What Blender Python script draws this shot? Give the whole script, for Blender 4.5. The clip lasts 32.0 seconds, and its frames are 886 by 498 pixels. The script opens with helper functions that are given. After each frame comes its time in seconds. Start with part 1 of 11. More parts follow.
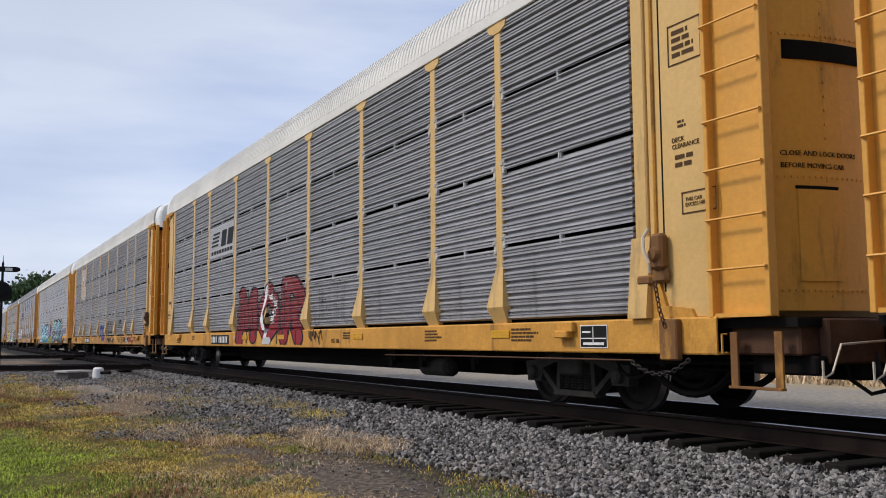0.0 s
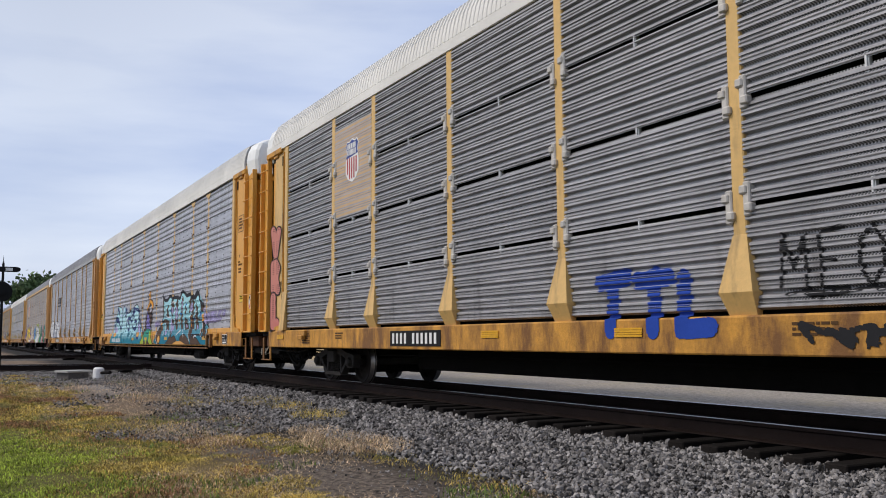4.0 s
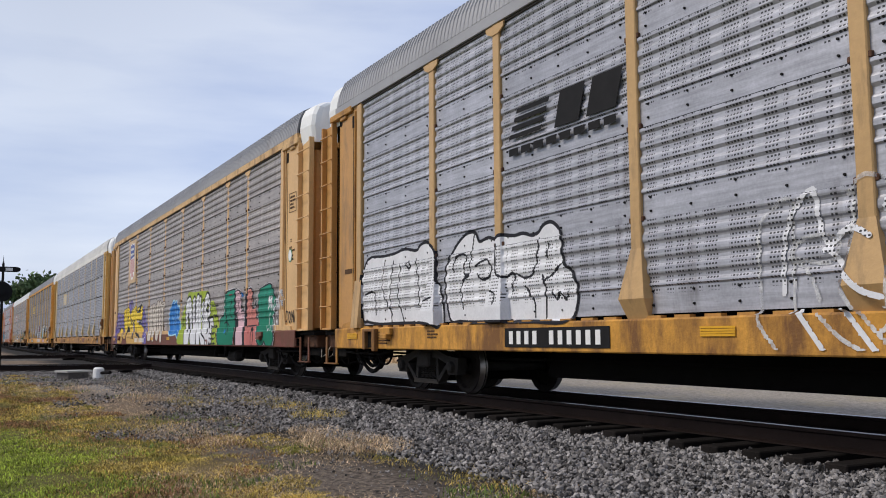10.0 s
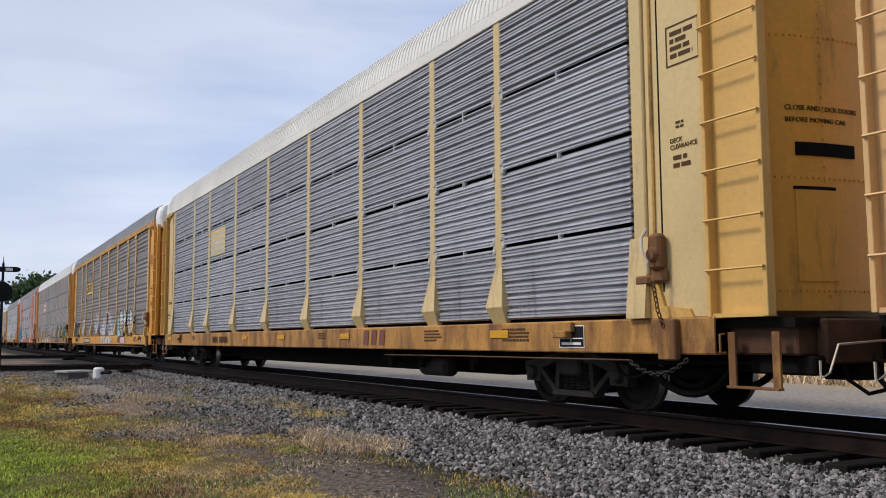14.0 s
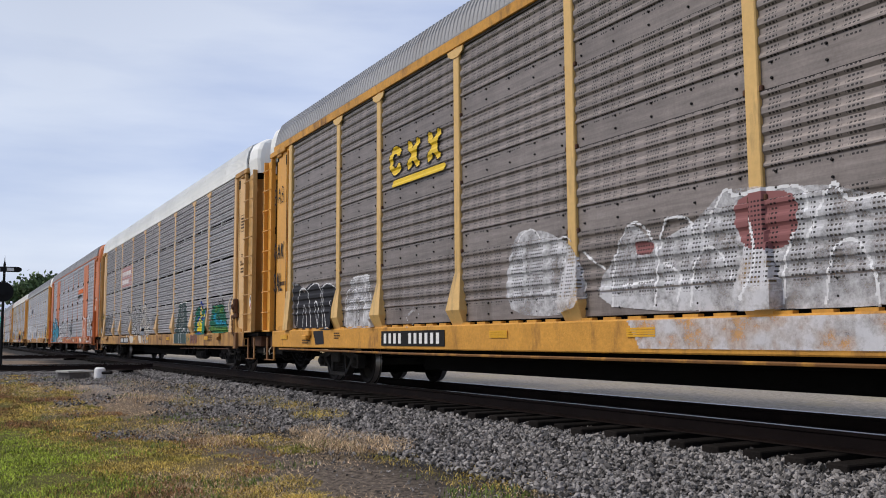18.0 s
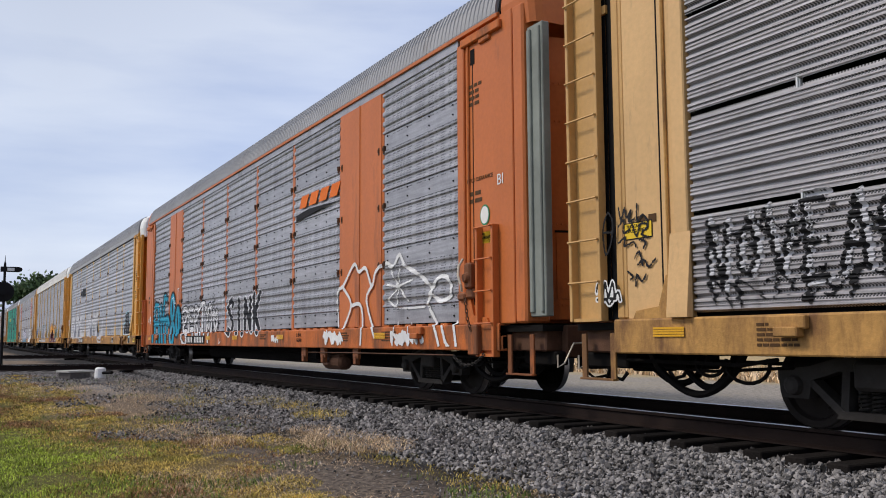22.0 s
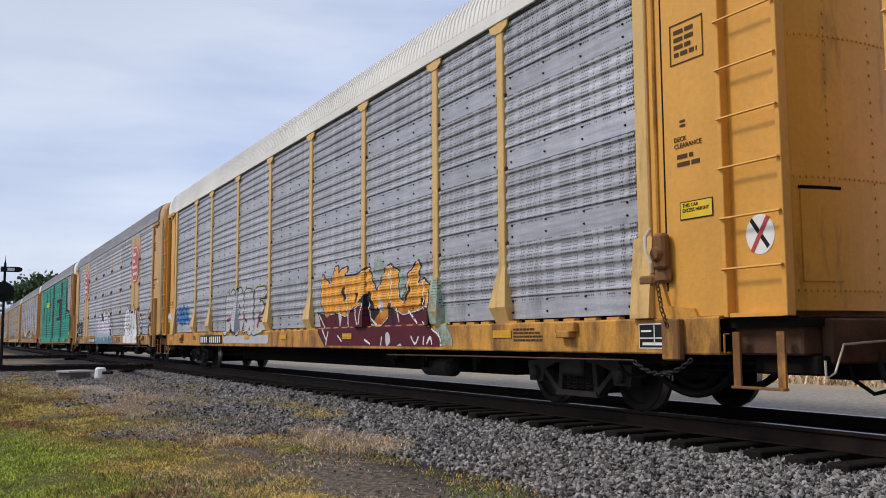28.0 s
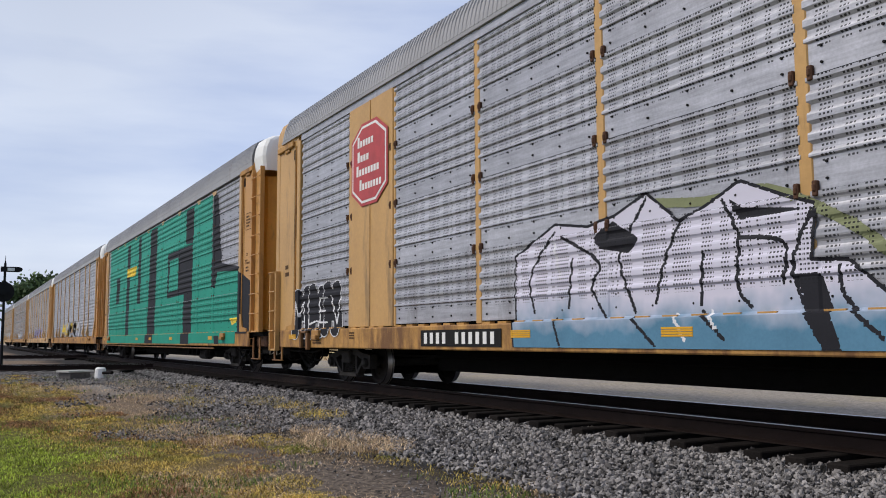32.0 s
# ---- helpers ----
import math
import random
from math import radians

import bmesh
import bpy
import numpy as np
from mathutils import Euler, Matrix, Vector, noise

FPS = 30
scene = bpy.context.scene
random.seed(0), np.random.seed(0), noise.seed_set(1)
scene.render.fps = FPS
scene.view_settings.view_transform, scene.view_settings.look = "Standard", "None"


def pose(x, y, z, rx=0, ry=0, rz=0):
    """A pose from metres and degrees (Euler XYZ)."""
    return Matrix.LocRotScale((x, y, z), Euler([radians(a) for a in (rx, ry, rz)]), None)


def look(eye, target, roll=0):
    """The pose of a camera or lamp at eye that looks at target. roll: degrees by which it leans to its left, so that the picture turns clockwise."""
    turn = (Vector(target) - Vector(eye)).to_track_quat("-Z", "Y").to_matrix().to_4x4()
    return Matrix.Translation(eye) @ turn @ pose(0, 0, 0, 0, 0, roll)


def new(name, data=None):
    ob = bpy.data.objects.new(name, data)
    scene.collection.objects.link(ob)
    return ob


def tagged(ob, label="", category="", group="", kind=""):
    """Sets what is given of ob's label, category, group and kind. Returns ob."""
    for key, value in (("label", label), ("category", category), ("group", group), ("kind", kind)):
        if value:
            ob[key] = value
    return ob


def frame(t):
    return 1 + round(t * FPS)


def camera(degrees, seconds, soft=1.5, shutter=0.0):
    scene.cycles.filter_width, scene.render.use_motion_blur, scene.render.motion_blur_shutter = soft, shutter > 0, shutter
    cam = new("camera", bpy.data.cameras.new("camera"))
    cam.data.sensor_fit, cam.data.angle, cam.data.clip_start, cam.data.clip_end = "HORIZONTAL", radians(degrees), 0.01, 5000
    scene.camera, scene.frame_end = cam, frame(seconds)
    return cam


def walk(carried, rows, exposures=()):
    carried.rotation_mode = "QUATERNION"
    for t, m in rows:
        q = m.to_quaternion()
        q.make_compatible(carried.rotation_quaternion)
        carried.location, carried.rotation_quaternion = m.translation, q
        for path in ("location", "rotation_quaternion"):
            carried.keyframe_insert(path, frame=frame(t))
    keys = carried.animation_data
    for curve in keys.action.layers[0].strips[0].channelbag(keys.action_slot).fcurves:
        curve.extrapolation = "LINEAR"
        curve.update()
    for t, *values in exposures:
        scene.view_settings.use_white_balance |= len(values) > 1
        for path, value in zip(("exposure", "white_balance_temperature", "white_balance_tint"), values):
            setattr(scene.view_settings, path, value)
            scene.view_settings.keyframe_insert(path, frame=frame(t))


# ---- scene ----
# World: x along the track (the train runs towards +x), y away from the camera, z up from the rail tops.

# ---- camera ----
cam = camera(52.66, 32.0, soft=1.0)
EYE = Vector((0.0, -8.022, 0.874))


def aim(heading, pitch):
    """A point seen from EYE, heading in degrees to the right of the -x direction."""
    a, p = radians(heading), radians(pitch)
    return EYE + 10 * Vector((-math.cos(a) * math.cos(p), math.sin(a) * math.cos(p), math.sin(p)))


walk(cam, [(t, look(EYE, aim(h, 5.71), -0.33)) for t, h in
           ((0.0, 28.49), (1.0, 28.47), (16.0, 28.47), (17.5, 28.42), (21.0, 28.38), (32.0, 28.37))])

# ---- world, sun, exposure ----
scene.view_settings.exposure = 0.0
world = bpy.data.worlds.new("overcast_sky")
scene.world = world
world.use_nodes = True
wn = world.node_tree
wn.nodes.clear()


def nd(tree, kind, **values):
    n = tree.nodes.new(kind)
    for k, v in values.items():
        if k in n.inputs:
            n.inputs[k].default_value = v
    return n


SUN_EL, SUN_AZ = 46.0, 205.0     # azimuth clockwise from +y
sky = wn.nodes.new("ShaderNodeTexSky")
sky.sky_type = "NISHITA"
sky.sun_disc = False
sky.sun_elevation, sky.sun_rotation = radians(SUN_EL), radians(SUN_AZ)
sky.air_density, sky.dust_density, sky.ozone_density = 1.0, 2.5, 2.0
coord = wn.nodes.new("ShaderNodeTexCoord")
squash = wn.nodes.new("ShaderNodeMapping")
squash.inputs["Scale"].default_value = (1.0, 1.0, 5.5)
squash.inputs["Rotation"].default_value = (0.05, 0.03, 0.4)
wn.links.new(coord.outputs["Generated"], squash.inputs["Vector"])
clouds = nd(wn, "ShaderNodeTexNoise", Scale=1.7, Detail=6.0, Roughness=0.5)
wn.links.new(squash.outputs[0], clouds.inputs["Vector"])
ramp = wn.nodes.new("ShaderNodeValToRGB")
ramp.color_ramp.elements[0].position, ramp.color_ramp.elements[1].position = 0.33, 0.66
ramp.color_ramp.elements[0].color = (0.385, 0.48, 0.77, 1)
ramp.color_ramp.elements[1].color = (0.81, 0.865, 1.01, 1)
wn.links.new(clouds.outputs[0], ramp.inputs[0])
rise = wn.nodes.new("ShaderNodeSeparateXYZ")
wn.links.new(coord.outputs["Generated"], rise.inputs[0])
fall = nd(wn, "ShaderNodeMapRange", **{"From Min": 0.05, "From Max": 0.42, "To Min": 1.10, "To Max": 0.76})
wn.links.new(rise.outputs[2], fall.inputs[0])
# the cloud is thinner and brighter beyond the line than along it
side = nd(wn, "ShaderNodeMapRange", **{"From Min": 0.08, "From Max": 0.50, "To Min": 0.92, "To Max": 1.20})
wn.links.new(rise.outputs[1], side.inputs[0])
both = wn.nodes.new("ShaderNodeMath")
both.operation = "MULTIPLY"
wn.links.new(fall.outputs[0], both.inputs[0])
wn.links.new(side.outputs[0], both.inputs[1])
deep = wn.nodes.new("ShaderNodeVectorMath")
deep.operation = "SCALE"
wn.links.new(ramp.outputs[0], deep.inputs[0])
wn.links.new(both.outputs[0], deep.inputs["Scale"])
bg_sky = nd(wn, "ShaderNodeBackground", Strength=0.04)
bg_cloud = nd(wn, "ShaderNodeBackground", Strength=0.80)
wn.links.new(sky.outputs[0], bg_sky.inputs[0])
wn.links.new(deep.outputs[0], bg_cloud.inputs[0])
sky_sum = wn.nodes.new("ShaderNodeAddShader")
wn.links.new(bg_sky.outputs[0], sky_sum.inputs[0])
wn.links.new(bg_cloud.outputs[0], sky_sum.inputs[1])
world_out = wn.nodes.new("ShaderNodeOutputWorld")
wn.links.new(sky_sum.outputs[0], world_out.inputs[0])

sun_data = bpy.data.lights.new("sun", "SUN")
sun_data.energy, sun_data.angle, sun_data.color = 2.2, radians(12), (1.0, 0.925, 0.825)
sun = new("sun", sun_data)
az, el = radians(SUN_AZ), radians(SUN_EL)
sun.matrix_world = look(Vector((math.sin(az) * math.cos(el), math.cos(az) * math.cos(el), math.sin(el))) * 60, (0, 0, 0))


# ---- materials ----
def mat(name, color, rough=0.6, metal=0.0, vary=0.12, scale=3.0, bump=0.0, bump_scale=40.0, dirt=None, dirt_amount=0.0,
        dirt_scale=1.2, streak=1.0, island=0.0, obj_random=0.0, fine=0.0, spec=0.4):
    """A worn surface: a base colour that varies at two scales, dirt or rust in patches and streaks, fine relief."""
    m = bpy.data.materials.new(name)
    m.use_nodes = True
    t = m.node_tree
    b = t.nodes["Principled BSDF"]
    L = t.links.new
    b.inputs["Roughness"].default_value, b.inputs["Metallic"].default_value = rough, metal
    b.inputs["Specular IOR Level"].default_value = spec
    tc = t.nodes.new("ShaderNodeTexCoord")
    mp = t.nodes.new("ShaderNodeMapping")
    mp.inputs["Scale"].default_value = (1, 1, 1 / streak)
    L(tc.outputs["Object"], mp.inputs["Vector"])
    big = nd(t, "ShaderNodeTexNoise", Scale=scale, Detail=5.0, Roughness=0.6)
    L(mp.outputs[0], big.inputs["Vector"])
    mr = nd(t, "ShaderNodeMapRange", **{"From Min": 0.3, "From Max": 0.7, "To Min": 1 - vary, "To Max": 1 + vary})
    L(big.outputs[0], mr.inputs[0])
    value = mr.outputs[0]
    if island or obj_random:
        src = t.nodes.new("ShaderNodeNewGeometry").outputs["Random Per Island"] if island else t.nodes.new("ShaderNodeObjectInfo").outputs["Random"]
        k = island or obj_random
        m2 = nd(t, "ShaderNodeMapRange", **{"To Min": 1 - k, "To Max": 1 + k})
        L(src, m2.inputs[0])
        mul = t.nodes.new("ShaderNodeMath")
        mul.operation = "MULTIPLY"
        L(value, mul.inputs[0]), L(m2.outputs[0], mul.inputs[1])
        value = mul.outputs[0]
    if fine:
        fn = nd(t, "ShaderNodeTexNoise", Scale=scale * 14, Detail=3.0)
        L(tc.outputs["Object"], fn.inputs["Vector"])
        m3 = nd(t, "ShaderNodeMapRange", **{"From Min": 0.3, "From Max": 0.7, "To Min": 1 - fine, "To Max": 1 + fine})
        L(fn.outputs[0], m3.inputs[0])
        mul2 = t.nodes.new("ShaderNodeMath")
        mul2.operation = "MULTIPLY"
        L(value, mul2.inputs[0]), L(m3.outputs[0], mul2.inputs[1])
        value = mul2.outputs[0]
    mx = t.nodes.new("ShaderNodeVectorMath")
    mx.operation = "SCALE"
    mx.inputs[0].default_value = color[:3]
    L(value, mx.inputs["Scale"])
    out = mx.outputs[0]
    if dirt:
        dn = nd(t, "ShaderNodeTexNoise", Scale=dirt_scale, Detail=8.0, Roughness=0.68)
        mp2 = t.nodes.new("ShaderNodeMapping")
        mp2.inputs["Scale"].default_value = (1, 1, 0.35 / streak)
        mp2.inputs["Location"].default_value = (3.7, 1.3, 9.1)
        L(tc.outputs["Object"], mp2.inputs["Vector"]), L(mp2.outputs[0], dn.inputs["Vector"])
        dr = nd(t, "ShaderNodeMapRange", **{"From Min": 0.72 - dirt_amount * 0.35, "From Max": 0.86 - dirt_amount * 0.3, "To Max": 0.85})
        L(dn.outputs[0], dr.inputs[0])
        mix = t.nodes.new("ShaderNodeMix")
        mix.data_type = "RGBA"
        L(dr.outputs[0], mix.inputs[0]), L(out, mix.inputs[6])
        mix.inputs[7].default_value = (*dirt, 1)
        out = mix.outputs[2]
    L(out, b.inputs["Base Color"])
    if bump:
        bn = nd(t, "ShaderNodeTexNoise", Scale=bump_scale, Detail=4.0)
        L(tc.outputs["Object"], bn.inputs["Vector"])
        bp = nd(t, "ShaderNodeBump", Strength=bump, Distance=0.02)
        L(bn.outputs[0], bp.inputs["Height"]), L(bp.outputs[0], b.inputs["Normal"])
    return m


RUST = (0.10, 0.045, 0.022)
GRIME = (0.10, 0.075, 0.05)


def paint(name, color, amount=0.35, dirt=GRIME):
    return mat(name, color, 0.5, 0.0, 0.10, 1.1, 0.12, 30, dirt, amount, 1.4, 1.6, fine=0.05)


WORN = {}


def worn(color, amount=0.5, dirt=(0.12, 0.055, 0.028), scale=2.2):
    """The same paint where it is scuffed and rusting: sills, steps, door feet."""
    key = (color, amount, scale)
    if key not in WORN:
        WORN[key] = mat("scuffed_rusting_paint", color, 0.6, 0.0, 0.16, 1.6, 0.2, 40, dirt, amount, scale, 1.0, fine=0.10, spec=0.25)
    return WORN[key]


def holes(m, fine):
    """Adds small punched holes in columns to a panel material: dark dots, by the panel's own metres."""
    t = m.node_tree
    L = t.links.new
    b = t.nodes["Principled BSDF"]
    src = b.inputs["Base Color"].links[0].from_socket
    tc = t.nodes.new("ShaderNodeTexCoord")
    sep = t.nodes.new("ShaderNodeSeparateXYZ")
    L(tc.outputs["Object"], sep.inputs[0])

    def op(kind, a, c=None, d=None):
        n = t.nodes.new("ShaderNodeMath")
        n.operation = kind
        for i, v in enumerate((a, c, d)):
            if v is None:
                continue
            if isinstance(v, (int, float)):
                n.inputs[i].default_value = v
            else:
                L(v, n.inputs[i])
        return n.outputs[0]

    def near(axis, pitch, half, shift=0.0):
        w = op("ABSOLUTE", op("SUBTRACT", op("FRACT", op("DIVIDE", op("ADD", axis, 50.0 + shift), pitch)), 0.5))
        return op("LESS_THAN", w, half)
    x, z = sep.outputs[0], sep.outputs[2]
    if fine:
        dot = op("MULTIPLY", near(x, 0.032, 0.28), near(z, 0.0835, 0.17, 0.02))
        strength = 0.9
    else:
        # clusters of three or four columns, holes in short rows, none on the plain band
        cols = op("MULTIPLY", near(x, 0.042, 0.30), op("MAXIMUM", near(x, 0.41, 0.17), op("MAXIMUM", near(x, 0.29, 0.12, 0.13), near(x, 0.23, 0.10, 0.05))))
        rows = near(z, 0.0445, 0.21)
        band = op("GREATER_THAN", op("FRACT", op("DIVIDE", op("ADD", z, 50 * 1.03 - 1.11), 1.03)), 0.22)
        band = op("MULTIPLY", band, op("GREATER_THAN", z, 1.13))
        dot = op("MULTIPLY", op("MULTIPLY", cols, rows), band)
        strength = 0.93
    mix = t.nodes.new("ShaderNodeMix")
    mix.data_type = "RGBA"
    L(op("MULTIPLY", dot, strength), mix.inputs[0]), L(src, mix.inputs[6])
    mix.inputs[7].default_value = (0.015, 0.015, 0.017, 1)
    L(mix.outputs[2], b.inputs["Base Color"])
    return m


YELLOW = paint("rail_yellow_paint", (0.68, 0.332, 0.055), 0.34)
POST_YELLOW = paint("sun_bleached_yellow_paint", (0.66, 0.42, 0.15), 0.45)
DOOR_YELLOW = paint("orange_yellow_door_paint", (0.74, 0.41, 0.075), 0.38)
YELLOW_OLD = paint("faded_yellow_paint", (0.51, 0.262, 0.075), 0.5)
POST_OLD = paint("bleached_tan_yellow_paint", (0.52, 0.325, 0.14), 0.45)
PALE_YELLOW = paint("pale_mustard_paint", (0.64, 0.39, 0.115), 0.36)
POST_CREAM = paint("cream_post_paint", (0.62, 0.46, 0.22), 0.4)
TAN = paint("pinkish_tan_paint", (0.66, 0.41, 0.18), 0.32)
OCHRE = paint("ochre_tan_paint", (0.53, 0.31, 0.11), 0.42)
ORANGE = paint("orange_paint", (0.53, 0.145, 0.033), 0.46, (0.15, 0.05, 0.022))
REDBROWN = paint("red_brown_paint", (0.17, 0.055, 0.04), 0.3)
SAFETY = paint("bright_yellow_reflective", (0.70, 0.36, 0.015), 0.25)


def galv(name, color, rough=0.42, dirt=(0.085, 0.07, 0.06), amount=0.42, fine=False):
    m = mat(name, color, rough, 0.3, 0.10 if fine else 0.16, 2.2, 0.05, 60, dirt, amount, 1.5, 2.2, fine=0.09, obj_random=0.10)
    # rib by rib the sheet has weathered differently: streaks that follow the ribs
    t = m.node_tree
    b = t.nodes["Principled BSDF"]
    src = b.inputs["Base Color"].links[0].from_socket
    tc = t.nodes.new("ShaderNodeTexCoord")
    mp = t.nodes.new("ShaderNodeMapping")
    mp.inputs["Scale"].default_value = (0.55, 1.0, 16.0 if fine else 9.0)
    t.links.new(tc.outputs["Object"], mp.inputs["Vector"])
    n = nd(t, "ShaderNodeTexNoise", Scale=1.6, Detail=4.0, Roughness=0.7)
    t.links.new(mp.outputs[0], n.inputs["Vector"])
    k = 0.30 if fine else 0.24
    mr = nd(t, "ShaderNodeMapRange", **{"From Min": 0.32, "From Max": 0.68, "To Min": 1 - k, "To Max": 1 + k})
    t.links.new(n.outputs[0], mr.inputs[0])
    mx = t.nodes.new("ShaderNodeVectorMath")
    mx.operation = "SCALE"
    t.links.new(src, mx.inputs[0]), t.links.new(mr.outputs[0], mx.inputs["Scale"])
    t.links.new(mx.outputs[0], b.inputs["Base Color"])
    return holes(m, fine)


P_GREY = galv("galvanised_panel", (0.375, 0.37, 0.395))
P_LIGHT = galv("bright_galvanised_panel", (0.42, 0.42, 0.455))
P_BROWN = galv("weathered_brownish_panel", (0.37, 0.33, 0.31), 0.5, (0.12, 0.09, 0.07), 0.5)
T_GREY = galv("ribbed_galvanised_panel", (0.48, 0.475, 0.51), fine=True)
T_MID = galv("ribbed_weathered_panel", (0.385, 0.375, 0.385), 0.48, fine=True)
T_DARK = galv("ribbed_dull_panel", (0.42, 0.40, 0.41), 0.5, fine=True)
P_DARK = galv("dark_brown_weathered_panel", (0.23, 0.198, 0.185), 0.5, (0.09, 0.068, 0.055), 0.5)
ROOF_CREAM = mat("cream_roof", (0.74, 0.715, 0.67), 0.55, 0, 0.12, 0.6, dirt=(0.35, 0.30, 0.24), dirt_amount=0.3)
ROOF_GREY = mat("grey_roof", (0.33, 0.325, 0.33), 0.5, 0.2, 0.12, 0.6, dirt=(0.2, 0.17, 0.15), dirt_amount=0.4)
ROOF_WHITE = mat("white_roof", (0.80, 0.80, 0.78), 0.5, 0, 0.10, 0.6, dirt=(0.4, 0.36, 0.3), dirt_amount=0.3)
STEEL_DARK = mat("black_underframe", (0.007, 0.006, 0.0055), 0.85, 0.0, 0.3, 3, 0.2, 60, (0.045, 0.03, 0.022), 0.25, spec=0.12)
CAST = mat("dusty_cast_steel", (0.042, 0.038, 0.035), 0.75, 0.1, 0.3, 4, 0.25, 50, (0.075, 0.055, 0.042), 0.30, spec=0.12)
WHEEL = mat("wheel_steel", (0.022, 0.018, 0.016), 0.7, 0.2, 0.25, 5, 0.15, 60, (0.07, 0.042, 0.03), 0.35, spec=0.12)
TREAD = mat("polished_tread", (0.30, 0.28, 0.27), 0.35, 0.9, 0.1, 5)
RUBBER = mat("black_rubber", (0.02, 0.02, 0.02), 0.8, 0, 0.2, 8, spec=0.12)
GALV_CLIP = mat("zinc_clip", (0.62, 0.62, 0.60), 0.45, 0.4, 0.15, 9, dirt=RUST, dirt_amount=0.2)
BLACK = mat("black_stencil_paint", (0.015, 0.014, 0.014), 0.6, 0, 0.2, 6, spec=0.12)
WHITE = mat("white_stencil_paint", (0.78, 0.77, 0.75), 0.6, 0, 0.08, 6, dirt=(0.45, 0.4, 0.35), dirt_amount=0.3)
BROWNINK = mat("brown_stencil_paint", (0.085, 0.045, 0.02), 0.6, 0, 0.2, 6, spec=0.12)
# near-black for slots and seams, and for shade painted into gaps and interiors
SLOT_AND_SHADE = mat("dark_slot_and_shade", (0.008, 0.008, 0.009), 0.9, spec=0.12)
RAIL = mat("rail_steel_brown", (0.020, 0.013, 0.011), 0.75, 0.15, 0.2, 2.5, 0.2, 50, (0.035, 0.021, 0.016), 0.4, spec=0.12)
RAILTOP = mat("rail_head", (0.34, 0.32, 0.31), 0.32, 0.9, 0.1, 4)
TIE = mat("creosoted_tie", (0.011, 0.009, 0.008), 0.9, 0, 0.3, 5, 0.5, 30, (0.045, 0.035, 0.028), 0.22, obj_random=0.3, spec=0.12)
STONE = mat("ballast_stone", (0.20, 0.187, 0.178), 0.8, 0, 0.3, 11, 0.5, 60, (0.55, 0.54, 0.52), 0.34, 5.0, island=0.92, spec=0.12)
RUSTY = mat("rust_brown_steel", (0.105, 0.055, 0.035), 0.75, 0.2, 0.3, 3, 0.25, 50, (0.25, 0.14, 0.06), 0.35, spec=0.15)
# the shade in the slot under the eave, given as a colour
EAVE_SHADE = mat("dark_dirty_eave", (0.07, 0.06, 0.052), 0.7, 0, 0.3, 2, dirt=(0.02, 0.018, 0.016), dirt_amount=0.5, spec=0.15)
HINGE = mat("dull_zinc_hinge", (0.50, 0.47, 0.43), 0.55, 0.3, 0.2, 6, dirt=RUST, dirt_amount=0.35)
TAN_LEVER = mat("pale_worn_lever", (0.55, 0.48, 0.38), 0.5, 0.1, 0.2, 9, dirt=RUST, dirt_amount=0.4)
CONCRETE = mat("weathered_concrete", (0.42, 0.41, 0.39), 0.85, 0, 0.15, 5, 0.3, 40, (0.2, 0.18, 0.15), 0.3)
SIGNAL_BLACK = mat("black_signal_paint", (0.012, 0.012, 0.013), 0.5, 0, 0.1, 4, spec=0.12)
LEAF_STEEL = mat("grey_green_door_steel", (0.21, 0.225, 0.20), 0.6, 0, 0.25, 1.6, 0.15, 40, (0.10, 0.08, 0.06), 0.4)


# ---- mesh helpers ----
def part(name, data, material, parent, label="", m=None):
    """One mesh object under a thing or part. data: a bmesh or a shared mesh."""
    if isinstance(data, bmesh.types.BMesh):
        me = bpy.data.meshes.new(name)
        data.to_mesh(me)
        data.free()
    else:
        me = data
    if material is not None and not me.materials:
        me.materials.append(material)
    ob = new(name, me)
    if material is not None and me.materials[0] != material:
        ob.material_slots[0].link = "OBJECT"
        ob.material_slots[0].material = material
    if parent is not None:
        ob.parent = parent
    if m is not None:
        ob.matrix_basis = m
    if label:
        ob["label"] = label
    return ob


def box(bm, x0, x1, y0, y1, z0, z1, bevel=0.0):
    r = bmesh.ops.create_cube(bm, size=1.0, matrix=Matrix.LocRotScale(((x0 + x1) / 2, (y0 + y1) / 2, (z0 + z1) / 2), None, (x1 - x0, y1 - y0, z1 - z0)))
    if bevel:
        es = list({e for v in r["verts"] for e in v.link_edges})
        bmesh.ops.bevel(bm, geom=es, offset=bevel, segments=1, affect="EDGES")
    return bm


def boxes(*specs, bevel=0.0):
    bm = bmesh.new()
    for s in specs:
        box(bm, *s, bevel=bevel)
    return bm


def prism(bm, pts, axis, a, b):
    """A flat outline (two coordinates) pushed from a to b along an axis (0 x, 1 y, 2 z)."""
    def at(p, h):
        c = list(p)
        c.insert(axis, h)
        return bm.verts.new(c)
    lo, hi = [at(p, a) for p in pts], [at(p, b) for p in pts]
    n = len(pts)
    for i in range(n):
        bm.faces.new((lo[i], lo[(i + 1) % n], hi[(i + 1) % n], hi[i]))
    bm.faces.new(lo[::-1])
    bm.faces.new(hi)
    bmesh.ops.recalc_face_normals(bm, faces=bm.faces[:])
    return bm


